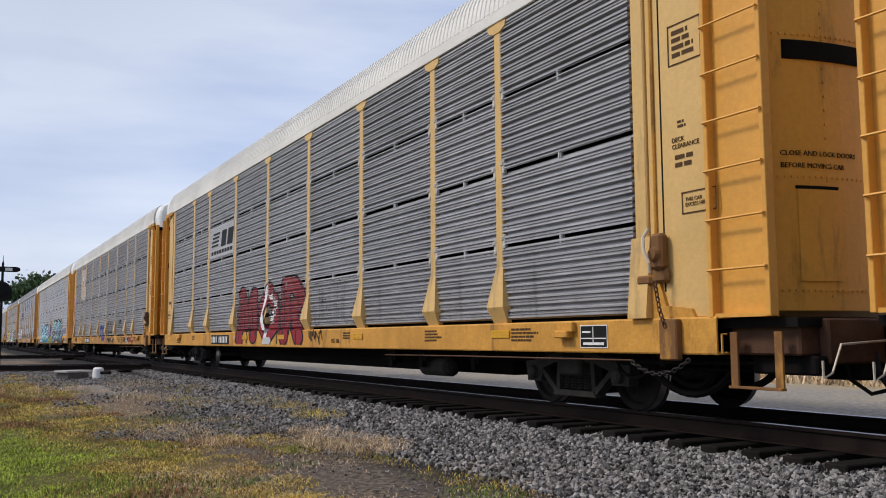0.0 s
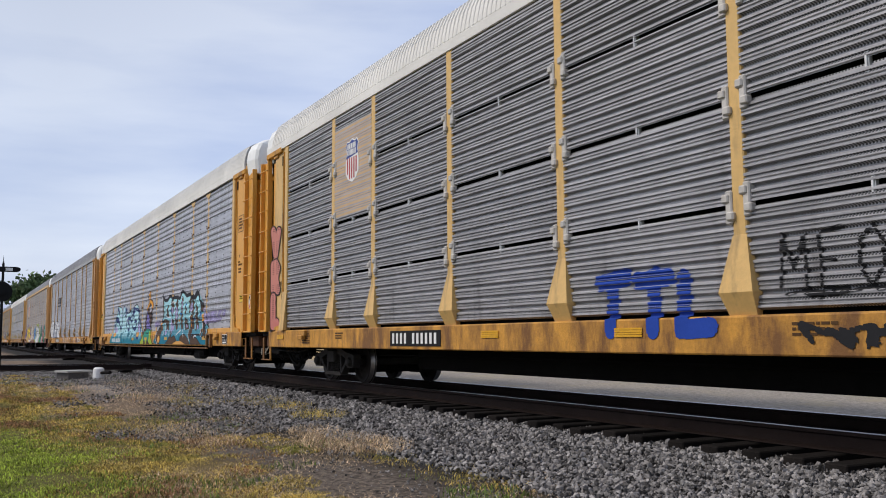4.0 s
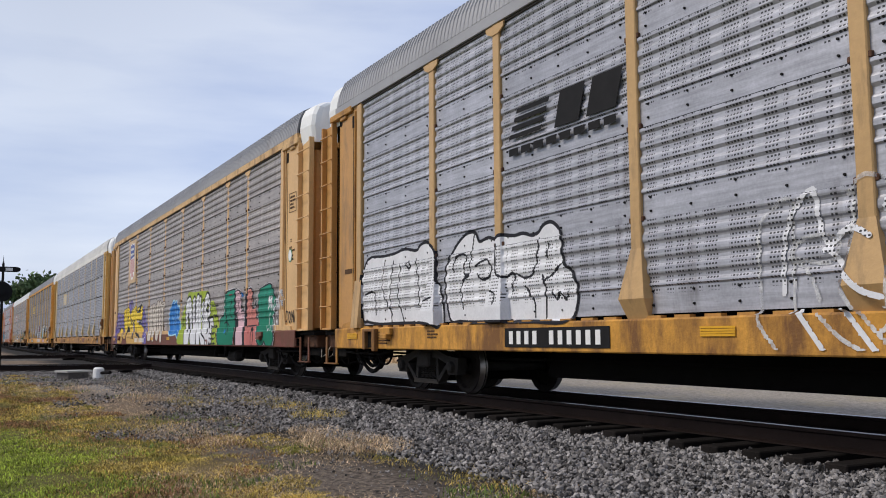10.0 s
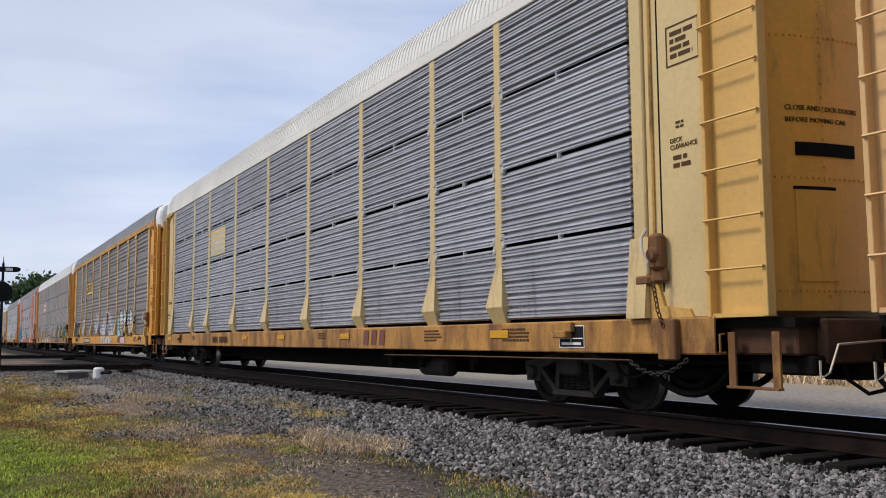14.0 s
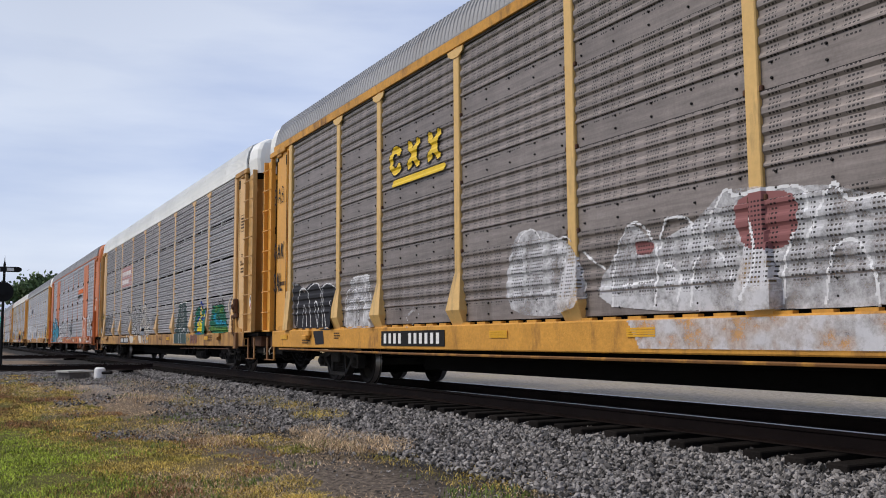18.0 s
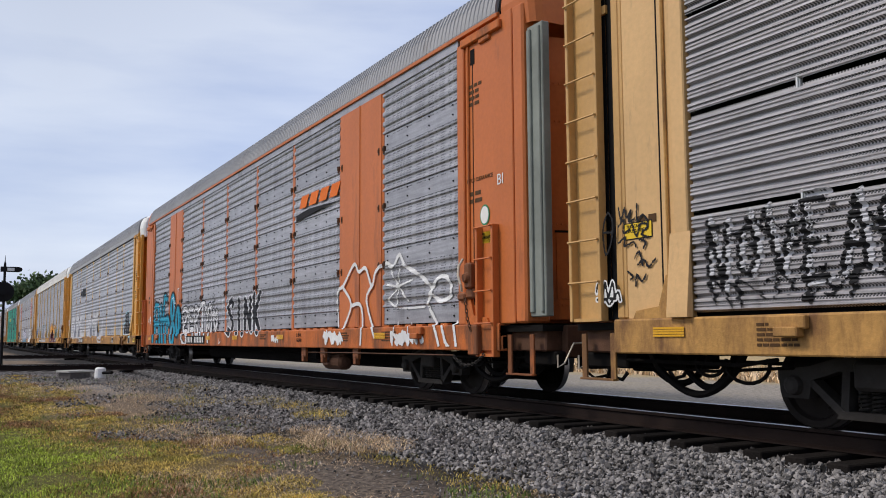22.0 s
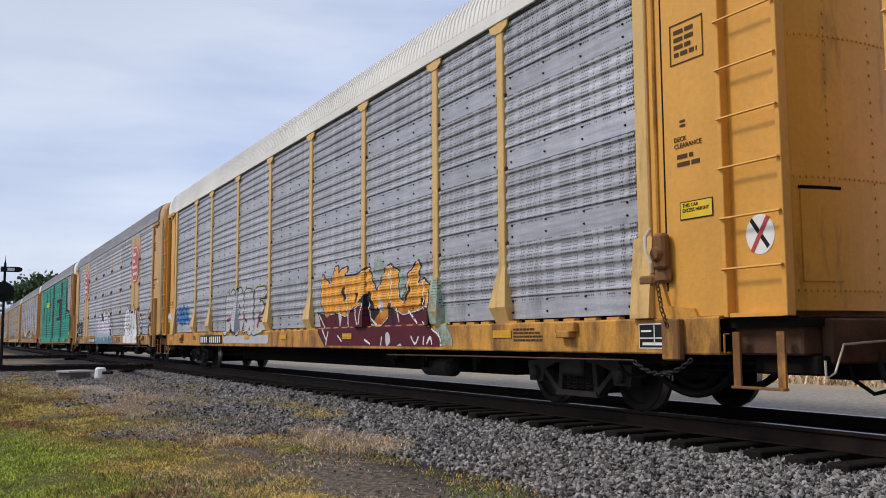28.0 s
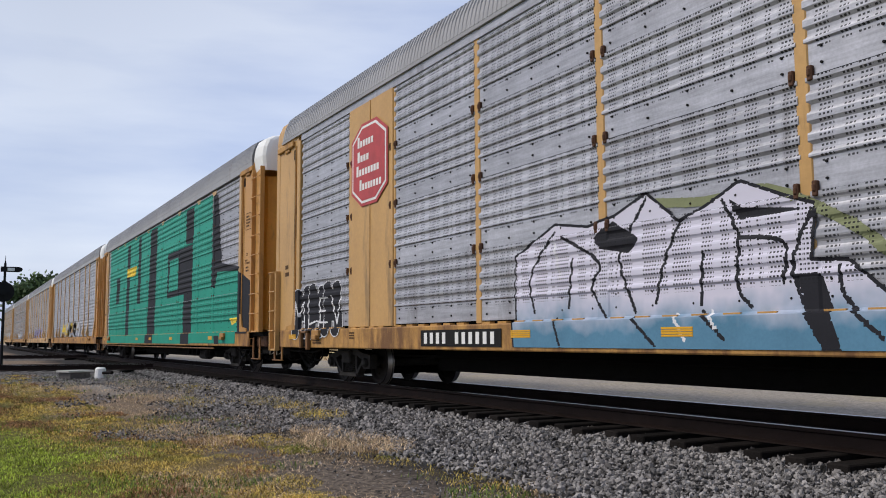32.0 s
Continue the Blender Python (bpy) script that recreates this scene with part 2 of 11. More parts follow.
def tube(bm, path, r, sides=6):
    """A round bar along a path of points."""
    pts = [Vector(p) for p in path]
    rings = []
    for i, p in enumerate(pts):
        d = (pts[min(i + 1, len(pts) - 1)] - pts[max(i - 1, 0)]).normalized()
        u = d.orthogonal().normalized() if not rings else (last - d * last.dot(d)).normalized()
        last = u
        w = d.cross(u)
        rings.append([bm.verts.new(p + r * (math.cos(2 * math.pi * k / sides) * u + math.sin(2 * math.pi * k / sides) * w)) for k in range(sides)])
    for a, b in zip(rings, rings[1:]):
        for k in range(sides):
            bm.faces.new((a[k], a[(k + 1) % sides], b[(k + 1) % sides], b[k]))
    bm.faces.new(rings[0][::-1])
    bm.faces.new(rings[-1])
    return bm


def lathe(bm, profile, sides, axis="y", centre=(0, 0, 0)):
    """A turned solid: profile rows of (along the axis, radius)."""
    rings = []
    for h, r in profile:
        ring = []
        for k in range(sides):
            a = 2 * math.pi * k / sides
            c, s = r * math.cos(a), r * math.sin(a)
            v = {"y": (c, h, s), "x": (h, c, s), "z": (c, s, h)}[axis]
            ring.append(bm.verts.new(Vector(v) + Vector(centre)))
        rings.append(ring)
    for a, b in zip(rings, rings[1:]):
        for k in range(sides):
            bm.faces.new((a[k], a[(k + 1) % sides], b[(k + 1) % sides], b[k]))
    bm.faces.new(rings[0][::-1])
    bm.faces.new(rings[-1])
    bmesh.ops.recalc_face_normals(bm, faces=bm.faces[:])
    return bm


MESHES = {}


def shared(key, make, *materials):
    """A mesh built once and then shared."""
    if key not in MESHES:
        bm = make()
        me = bpy.data.meshes.new(key.split(":")[0])
        bm.to_mesh(me)
        bm.free()
        for m in materials:
            me.materials.append(m)
        MESHES[key] = me
    return MESHES[key]


def from_grid(name, verts, faces, material, smooth=False):
    """A mesh from numpy arrays of points and of quads or triangles."""
    me = bpy.data.meshes.new(name)
    n = faces.shape[1]
    me.vertices.add(len(verts))
    me.vertices.foreach_set("co", np.ascontiguousarray(verts, dtype=np.float32).ravel())
    me.loops.add(faces.size)
    me.loops.foreach_set("vertex_index", np.ascontiguousarray(faces, dtype=np.int32).ravel())
    me.polygons.add(len(faces))
    me.polygons.foreach_set("loop_start", np.arange(0, faces.size, n, dtype=np.int32))
    me.polygons.foreach_set("use_smooth", np.full(len(faces), smooth))
    for m in material if isinstance(material, (list, tuple)) else [material]:
        me.materials.append(m)
    me.update(calc_edges=True)
    return me


# ---- ground: one sheet to the horizon ----
def height(x, y):
    """Ground height: the ballast bed of the line, lower grass before it, a gravel lot behind."""
    y = np.asarray(y, float)
    near = np.interp(y, (-60, -9, -5.2, -3.4, -2.5, -1.75, -1.35, 1.35, 2.6, 4.0, 60), (-0.75, -0.66, -0.60, -0.535, -0.44, -0.338, -0.292, -0.27, -0.36, -0.42, -0.6))
    # the ground rises to the level of the crossing
    rise = np.clip((-np.asarray(x, float) - 17.0) / 11.0, 0, 1) * np.clip((y + 60) / 40, 0, 1)
    rise = rise * rise * (3 - 2 * rise)
    return np.where(y < 0, near + rise * (np.maximum(near, -0.30) - near), near)


# bare dirt and gravelly places in the grass: centre and half lengths
BARE = ((-11.59, -4.65, 1.94, 0.5), (-9.01, -4.56, 1.86, 0.75), (-7.47, -4.05, 1.35, 0.6))
GRAVELLY = ((-21.61, -2.65, 3.04, 0.6), (-24.37, -3.56, 3.04, 0.6), (-17.61, -3.09, 1.35, 0.4), (-29.96, -4.48, 6.76, 1.0))


def within(x, y, places):
    """How far inside any of the places: 1 at a centre, 0 at the edge."""
    x, y = np.asarray(x), np.asarray(y)
    best = np.zeros(x.shape)
    for cx, cy, rx, ry in places:
        best = np.maximum(best, 1 - np.hypot((x - cx) / rx, (y - cy) / ry))
    return best


def ground_material():
    m = bpy.data.materials.new("ground_grass_dirt_gravel")
    m.use_nodes = True
    t = m.node_tree
    L = t.links.new
    b = t.nodes["Principled BSDF"]
    b.inputs["Roughness"].default_value = 0.95
    b.inputs["Specular IOR Level"].default_value = 0.1
    tc = t.nodes.new("ShaderNodeTexCoord")
    sep = t.nodes.new("ShaderNodeSeparateXYZ")
    L(tc.outputs["Object"], sep.inputs[0])

    def noise_at(scale, detail=6.0, rough=0.6):
        n = nd(t, "ShaderNodeTexNoise", Scale=scale, Detail=detail, Roughness=rough)
        L(tc.outputs["Object"], n.inputs["Vector"])
        return n.outputs[0]

    def rng(v, a, c, lo=0.0, hi=1.0):
        n = nd(t, "ShaderNodeMapRange", **{"From Min": a, "From Max": c, "To Min": lo, "To Max": hi})
        L(v, n.inputs[0])
        return n.outputs[0]

    def math2(kind, a, c):
        n = t.nodes.new("ShaderNodeMath")
        n.operation = kind
        for i, v in enumerate((a, c)):
            if isinstance(v, (int, float)):
                n.inputs[i].default_value = v
            else:
                L(v, n.inputs[i])
        return n.outputs[0]

    def mix(f, a, c):
        n = t.nodes.new("ShaderNodeMix")
        n.data_type = "RGBA"
        L(f, n.inputs[0]) if not isinstance(f, float) else None
        for i, v in ((6, a), (7, c)):
            if isinstance(v, tuple):
                n.inputs[i].default_value = (*v, 1)
            else:
                L(v, n.inputs[i])
        return n.outputs[2]
    y = sep.outputs[1]
    wob = math2("MULTIPLY", math2("SUBTRACT", noise_at(0.55), 0.5), 2.6)
    yy = math2("ADD", y, wob)
    fine = noise_at(26.0, 4.0, 0.7)
    mid = noise_at(4.0, 6.0, 0.65)
    # both darkened below the blades, so gaps in the grass read as shade
    green = mix(rng(fine, 0.3, 0.7), (0.030, 0.045, 0.010), (0.12, 0.135, 0.028))
    straw = mix(rng(fine, 0.3, 0.7), (0.055, 0.040, 0.018), (0.24, 0.175, 0.07))
    dirt = mix(rng(mid, 0.35, 0.7), (0.055, 0.043, 0.036), (0.13, 0.10, 0.08))
    # ground under the ballast is near-black: shade between stones put into its colour
    stone_gaps = mix(rng(fine, 0.35, 0.65), (0.014, 0.013, 0.013), (0.055, 0.053, 0.052))
    lot = mix(rng(noise_at(9.0, 8.0, 0.8), 0.36, 0.64), (0.17, 0.148, 0.122), (0.43, 0.38, 0.315))
    lot = mix(rng(noise_at(0.35, 6.0, 0.7), 0.50, 0.72), lot, (0.38, 0.32, 0.20))
    c = mix(rng(yy, -7.8, -6.15), green, straw)
    c = mix(math2("MULTIPLY", rng(yy, -5.9, -5.1), rng(noise_at(0.9, 7.0), 0.40, 0.58)), c, dirt)
    brown_dirt = mix(rng(noise_at(16.0, 7.0, 0.75), 0.36, 0.66), (0.075, 0.052, 0.036), (0.30, 0.235, 0.175))
    c = mix(math2("MULTIPLY", rng(math2("ADD", sep.outputs[0], wob), -15.5, -20.5), rng(y, -6.9, -6.1)), c, brown_dirt)
    xw = math2("ADD", sep.outputs[0], math2("MULTIPLY", math2("SUBTRACT", noise_at(1.1), 0.5), 1.6))
    yw = math2("ADD", y, math2("MULTIPLY", math2("SUBTRACT", noise_at(1.9), 0.5), 0.9))

    def place(cx, cy, rx, ry):
        dx, dy = math2("DIVIDE", math2("SUBTRACT", xw, cx), rx), math2("DIVIDE", math2("SUBTRACT", yw, cy), ry)
        return rng(math2("SQRT", math2("ADD", math2("MULTIPLY", dx, dx), math2("MULTIPLY", dy, dy)), 0.0), 1.25, 0.75)
    dark_dirt = mix(rng(noise_at(14.0, 7.0, 0.75), 0.38, 0.64), (0.035, 0.029, 0.026), (0.22, 0.18, 0.145))
    for p in BARE:
        c = mix(place(*p), c, dark_dirt)
    c = mix(rng(yy, -4.15, -3.25), c, stone_gaps)
    for p in GRAVELLY:
        c = mix(place(*p), c, mix(rng(fine, 0.4, 0.6), (0.10, 0.092, 0.085), (0.36, 0.34, 0.32)))
    c = mix(rng(y, 2.2, 3.0), c, lot)
    c = mix(rng(math2("ADD", yy, 0.0), 11.0, 14.0), c, (0.42, 0.31, 0.16))
    L(c, b.inputs["Base Color"])
    bp = nd(t, "ShaderNodeBump", Strength=0.7, Distance=0.03)
    L(fine, bp.inputs["Height"]), L(bp.outputs[0], b.inputs["Normal"])
    return m


def build_ground():
    """One sheet, finer near the line."""
    xs = np.concatenate([[-4000, -1500, -600, -300, -160, -110], np.arange(-80, 20.1, 0.5), [40, 80, 200, 600, 4000]])
    ys = np.concatenate([[-4000, -800, -200, -60, -30, -15], np.arange(-10, 6.01, 0.25), [8, 12, 20, 40, 100, 300, 1000, 4000]])
    X, Y = np.meshgrid(xs, ys)
    Z = height(X, Y) + 0.02 * np.sin(X * 1.7 + Y * 2.1) * np.cos(Y * 1.3 - X * 0.6) * (np.abs(Y) > 1.6)
    n, k = X.shape
    i = np.arange(n * k).reshape(n, k)
    f = np.stack([i[:-1, :-1], i[:-1, 1:], i[1:, 1:], i[1:, :-1]], -1).reshape(-1, 4)
    me = from_grid("ground", np.stack([X, Y, Z], -1).reshape(-1, 3), f, ground_material(), True)
    return tagged(new("ground", me), "grass, bare dirt and gravel beside the railway line", "ground", kind="structure")


ground = build_ground()

# ---- the line: rails, ties, crossing ----
RAIL_SHAPE = [(-0.037, 0.0), (0.037, 0.0), (0.037, -0.034), (0.010, -0.050), (0.010, -0.155), (0.075, -0.172), (0.075, -0.186), (-0.075, -0.186), (-0.075, -0.172), (-0.010, -0.155), (-0.010, -0.050), (-0.037, -0.034)]


def rail(name, x0, x1, y, parent):
    bm = bmesh.new()
    prism(bm, [(y + a, z) for a, z in RAIL_SHAPE], 0, x0, x1)
    bm.faces.ensure_lookup_table()
    me = bpy.data.meshes.new(name)
    for f in bm.faces:
        f.material_index = 1 if f.normal.z > 0.9 and f.calc_center_median().z > -0.01 else 0
    bm.to_mesh(me)
    bm.free()
    me.materials.append(RAIL), me.materials.append(RAILTOP)
    return part(name, me, None, parent)


track = tagged(new("railway_track"), "rusty brown rails on dark creosoted wooden ties", "railway track", kind="structure")
for y in (-0.754, 0.754):
    rail("rail", -420, 90, y, track)
tie_mesh = shared("tie", lambda: boxes((-0.115, 0.115, -1.46, 1.46, -0.38, -0.186), bevel=0.012), TIE)
plate_mesh = shared("tie_plate", lambda: boxes((-0.09, 0.09, -0.17, 0.17, -0.187, -0.172)), RAIL)
rnd = random.Random(5)
for i in range(290):
    x = 3.0 - 0.51 * i + rnd.uniform(-0.03, 0.03)
    tie = part("tie", tie_mesh, None, track, m=pose(x, rnd.uniform(-0.06, 0.06), rnd.uniform(-0.012, 0.006), 0, 0, rnd.uniform(-1.2, 1.2)))


# ---- the autorack cars ----
PERIOD, LEAD = 28.6, -5.867
# how far each car stands ahead of the even spacing (slack in the couplers)
SLACK = (1.08, 1.08, 0.88, 1.044, 0.89, 1.009, 0.97, 0.827, 0.91, 0.97, 1.07, 0.842, 1.138, 1.1, 1.1, 1.1, 1.1, 1.1)
POSTS = (-9.07, -7.12, -4.27, -1.43, 1.43, 4.27, 7.12, 9.07)
EDGE = 11.88
BAYS = list(zip((-EDGE, *POSTS), (*POSTS, EDGE)))
ROWS = ((1.12, 2.14), (2.14, 3.17), (3.17, 4.20), (4.20, 5.28))
SIDE = -1.47          # the plane of the side panels
SILL_Y = -1.55
EAVE = 5.30
ROOF_Z = 5.44          # where the roof sheet begins


def profile_p(z):
    """Outward relief of a punched panel at height z: four ridges, then a plain band at the foot."""
    u = (np.asarray(z, float) - 1.11) / 1.03
    u = (u - np.floor(u)) * 1.03
    w = np.abs((((u - 0.30) / 0.178) % 1.0) - 0.5) * 2
    ridge = np.clip((w - 0.30) / 0.35, 0, 1)
    return np.where(u > 0.30, -0.023 * ridge, 0.0)


def profile_t(z):
    """Outward relief of a ribbed panel: deep grooves with finer ones between."""
    u = ((np.asarray(z, float) - 1.11) / 0.167) % 1.0
    deep = np.clip((np.minimum(u, 1 - u) - 0.09) / 0.07, 0, 1)
    notch = (np.abs(u - 0.36) < 0.045) | (np.abs(u - 0.62) < 0.045)
    return -0.046 * deep + 0.018 * notch


def panel_mesh(style, width, row):
    """One panel of a bay: pressed ribs, a turned edge, bolts."""
    def make():
        z0, z1 = ROWS[row]
        bm = bmesh.new()
        if style == "T":
            z1 -= 0.036 if row < 3 else 0.0
            zs = np.arange(z0, z1, 0.0835 / 12)
            ds = profile_t(zs)
        else:
            z0 += 0.004
            zs = np.arange(z0, z1, 0.178 / 10)
            ds = profile_p(zs)
        keep = [0] + [i for i in range(1, len(zs) - 1) if abs((ds[i] - ds[i - 1]) - (ds[i + 1] - ds[i])) > 1e-4] + [len(zs) - 1]
        front = [[bm.verts.new((x, float(ds[i]) * -1 * -1, float(zs[i]))) for i in keep] for x in (0.03, width - 0.03)]
        for a in range(len(keep) - 1):
            bm.faces.new((front[0][a], front[1][a], front[1][a + 1], front[0][a + 1]))
        # turned edges back towards the frame
        edge = [v for v in front[0]], [v for v in front[1]]
        for side, line in enumerate(edge):
            back = [bm.verts.new((v.co.x, 0.06, v.co.z)) for v in line]
            for a in range(len(line) - 1):
                q = (line[a], line[a + 1], back[a + 1], back[a])
                bm.faces.new(q if side else q[::-1])
        for zc in ((z0 + 0.09, z0 + 0.24) if style == "P" else ()):
            n = max(3, round(width / 0.62))
            for k in range(n):
                x = 0.2 + (width - 0.4) * k / (n - 1)
                r = bmesh.ops.create_cone(bm, cap_ends=True, segments=6, radius1=0.016, radius2=0.012, depth=0.02, matrix=Matrix.Translation((x, -0.008, zc)) @ Matrix.Rotation(radians(90), 4, "X"))
                for f in {f for v in r["verts"] for f in v.link_faces}:
                    f.material_index = 1
        return bm
    return shared(f"panel:{style}{width:.2f}{row}", make, P_GREY if style == "P" else T_GREY, BLACK)


def post_mesh(flare, cap, kind="T"):
    def make():
        bm = bmesh.new()
        f, w = ((-0.047, 0.095) if kind == "T" else (-0.014, 0.095))
        w = 0.085 if kind == "T" else 0.075
        box(bm, -w, w, f, 0.05, 1.75 if flare else 1.08, ROOF_Z - 0.02 if kind == "P" else EAVE, bevel=0.012)
        if flare and kind == "P":
            # a flat plate that widens to the sill
            prism(bm, [(-w, 1.90), (w, 1.90), (0.27, 1.10), (0.27, 1.076), (-0.27, 1.076), (-0.27, 1.10)], 1, f - 0.008, 0.03)
        elif flare:
            # a wedge gusset that widens and comes forward to the sill
            top = [(-w, f), (w, f), (w, 0.03), (-w, 0.03)]
            low = [(-0.21, f - 0.09), (0.21, f - 0.09), (0.21, 0.03), (-0.21, 0.03)]
            foot = [(-0.17, f + 0.01), (0.17, f + 0.01), (0.17, 0.03), (-0.17, 0.03)]
            rings = [[bm.verts.new((x, y, z)) for x, y in r] for r, z in ((top, 1.84), (low, 1.29), (foot, 1.075))]
            for a, b in zip(rings, rings[1:]):
                for k in range(4):
                    bm.faces.new((a[k], b[k], b[(k + 1) % 4], a[(k + 1) % 4]))
            bm.faces.new(rings[0])
            bm.faces.new(rings[-1][::-1])
            bmesh.ops.recalc_face_normals(bm, faces=bm.faces[:])
        if cap:
            prism(bm, [(-w, EAVE - 0.17), (w, EAVE - 0.17), (0.22, EAVE - 0.11), (0.24, EAVE - 0.036), (-0.24, EAVE - 0.036), (-0.22, EAVE - 0.11)], 1, f - 0.012, f + 0.012)
        return bm
    return shared(f"post:{flare}{cap}{kind}", make, YELLOW)


def roof_mesh():
    def make():
        bm = bmesh.new()
        n = 12
        half = [(-1.52, ROOF_Z), (-1.528, ROOF_Z + 0.03), (-1.518, 5.56), (-1.475, 5.75), (-1.385, 5.95), (-1.22, 6.04), (-0.92, 6.09), (-0.5, 6.13)]
        arc = half + [(0.0, 6.15)] + [(-y, z) for y, z in half[::-1]]
        xs, x = [], -13.1
        while x < 12.95:
            xs.append((x, 0.0)), xs.append((x + 0.07, 0.0)), xs.append((x + 0.08, 0.034)), xs.append((x + 0.115, 0.034))
            x += 0.125
        rings = []
        for x, up in xs:
            drop = 0.02 * max(0.0, (abs(x) - 12.5) / 0.6) ** 2
            rings.append([bm.verts.new((x, y * (1 + up * 0.15), z + up * min(1, max(0, (z - ROOF_Z - 0.03) * 8)) - drop * (z > ROOF_Z + 0.05))) for y, z in arc])
        for a, b in zip(rings, rings[1:]):
            for k in range(len(arc) - 1):
                bm.faces.new((a[k], b[k], b[k + 1], a[k + 1]))
        bm.faces.new(rings[0]), bm.faces.new(rings[-1][::-1])
        bmesh.ops.recalc_face_normals(bm, faces=bm.faces[:])
        return bm
    return shared("roof", make, ROOF_GREY)


def sill_mesh(side):
    def make():
        bm = bmesh.new()
        s = 1 if side < 0 else -1
        pts = [(s * SILL_Y, 0.715), (s * SILL_Y, 1.055), (s * (SILL_Y + 0.015), 1.075), (s * -1.36, 1.075), (s * -1.36, 1.05), (s * (SILL_Y + 0.02), 1.045), (s * (SILL_Y + 0.02), 0.73), (s * -1.38, 0.73), (s * -1.38, 0.70), (s * (SILL_Y + 0.01), 0.70)]
        prism(bm, pts, 0, -13.05, 13.05)
        return bm
    return shared(f"side_sill:{side}", make, YELLOW)


def ladder(parent, x0, x1, paint_mat, hi=5.2, lo=1.06, y=-1.50, step=0.49):
    """A side ladder of flat stiles and round rungs before a recessed plate."""
    w = x1 - x0
    lad = part("ladder", shared(f"ladder:{w:.2f}{hi}{lo}", lambda: boxes((0.05, w - 0.05, 0.05, 0.062, lo, hi))), paint_mat, parent, m=pose(x0, y, 0))
    stile = shared(f"stile:{hi}{lo}", lambda: boxes((0, 0.055, -0.05, 0.06, lo, hi), bevel=0.006))
    part("stile", stile, paint_mat, lad)
    part("stile", stile, paint_mat, lad, m=pose(w - 0.055, 0, 0))
    part("foot_plate", shared(f"foot_plate:{w:.2f}{lo}", lambda: boxes((0.05, w - 0.05, -0.03, 0.05, lo, lo + 0.04))), paint_mat, lad)
    rung = shared(f"rung:{x1 - x0:.2f}", lambda: tube(bmesh.new(), [(0.02, -0.02, 0), (0.02, -0.075, 0), (x1 - x0 - 0.02, -0.075, 0), (x1 - x0 - 0.02, -0.02, 0)], 0.013, 5))
    z = lo + 0.46
    while z < hi:
        part("rung", rung, paint_mat, lad, m=pose(0, 0, z))
        z += step
    return lad


def hood_shape():
    """The curved top of an end door, following the roof's outline."""
    bm = bmesh.new()
    half = [(-1.45, 5.12), (-1.49, 5.50), (-1.455, 5.75), (-1.37, 5.94), (-1.21, 6.03), (-0.92, 6.08), (-0.5, 6.12)]
    arc2 = half + [(0.0, 6.14)] + [(-y, z) for y, z in half[::-1]]
    rings = []
    for x, sy, sz in ((13.10, 1.0, 1.0), (13.55, 0.995, 1.0), (13.70, 0.975, 0.995), (13.77, 0.93, 0.975), (13.80, 0.86, 0.95)):
        rings.append([bm.verts.new((x, y * sy, 5.12 + (z - 5.12) * sz)) for y, z in arc2])
    for a, b in zip(rings, rings[1:]):
        for i in range(len(arc2) - 1):
            bm.faces.new((a[i], b[i], b[i + 1], a[i + 1]))
    bm.faces.new(rings[-1])
    bmesh.ops.recalc_face_normals(bm, faces=bm.faces[:])
    return bm


def door_x(y):
    """The bulge of an end door across its width."""
    return 13.12 + 0.57 * math.sqrt(max(0.0, 1 - (abs(y) / 1.45) ** 2.2))


def door_patch(y0, y1, z0, z1, proud, n=8):
    """A curved plate that stands off the end door."""
    bm = bmesh.new()
    ys = [y0 + (y1 - y0) * i / n for i in range(n + 1)]
    prism(bm, [(door_x(y) + proud, y) for y in ys] + [(door_x(y) - 0.05, y) for y in ys[::-1]], 2, z0, z1)
    return bm


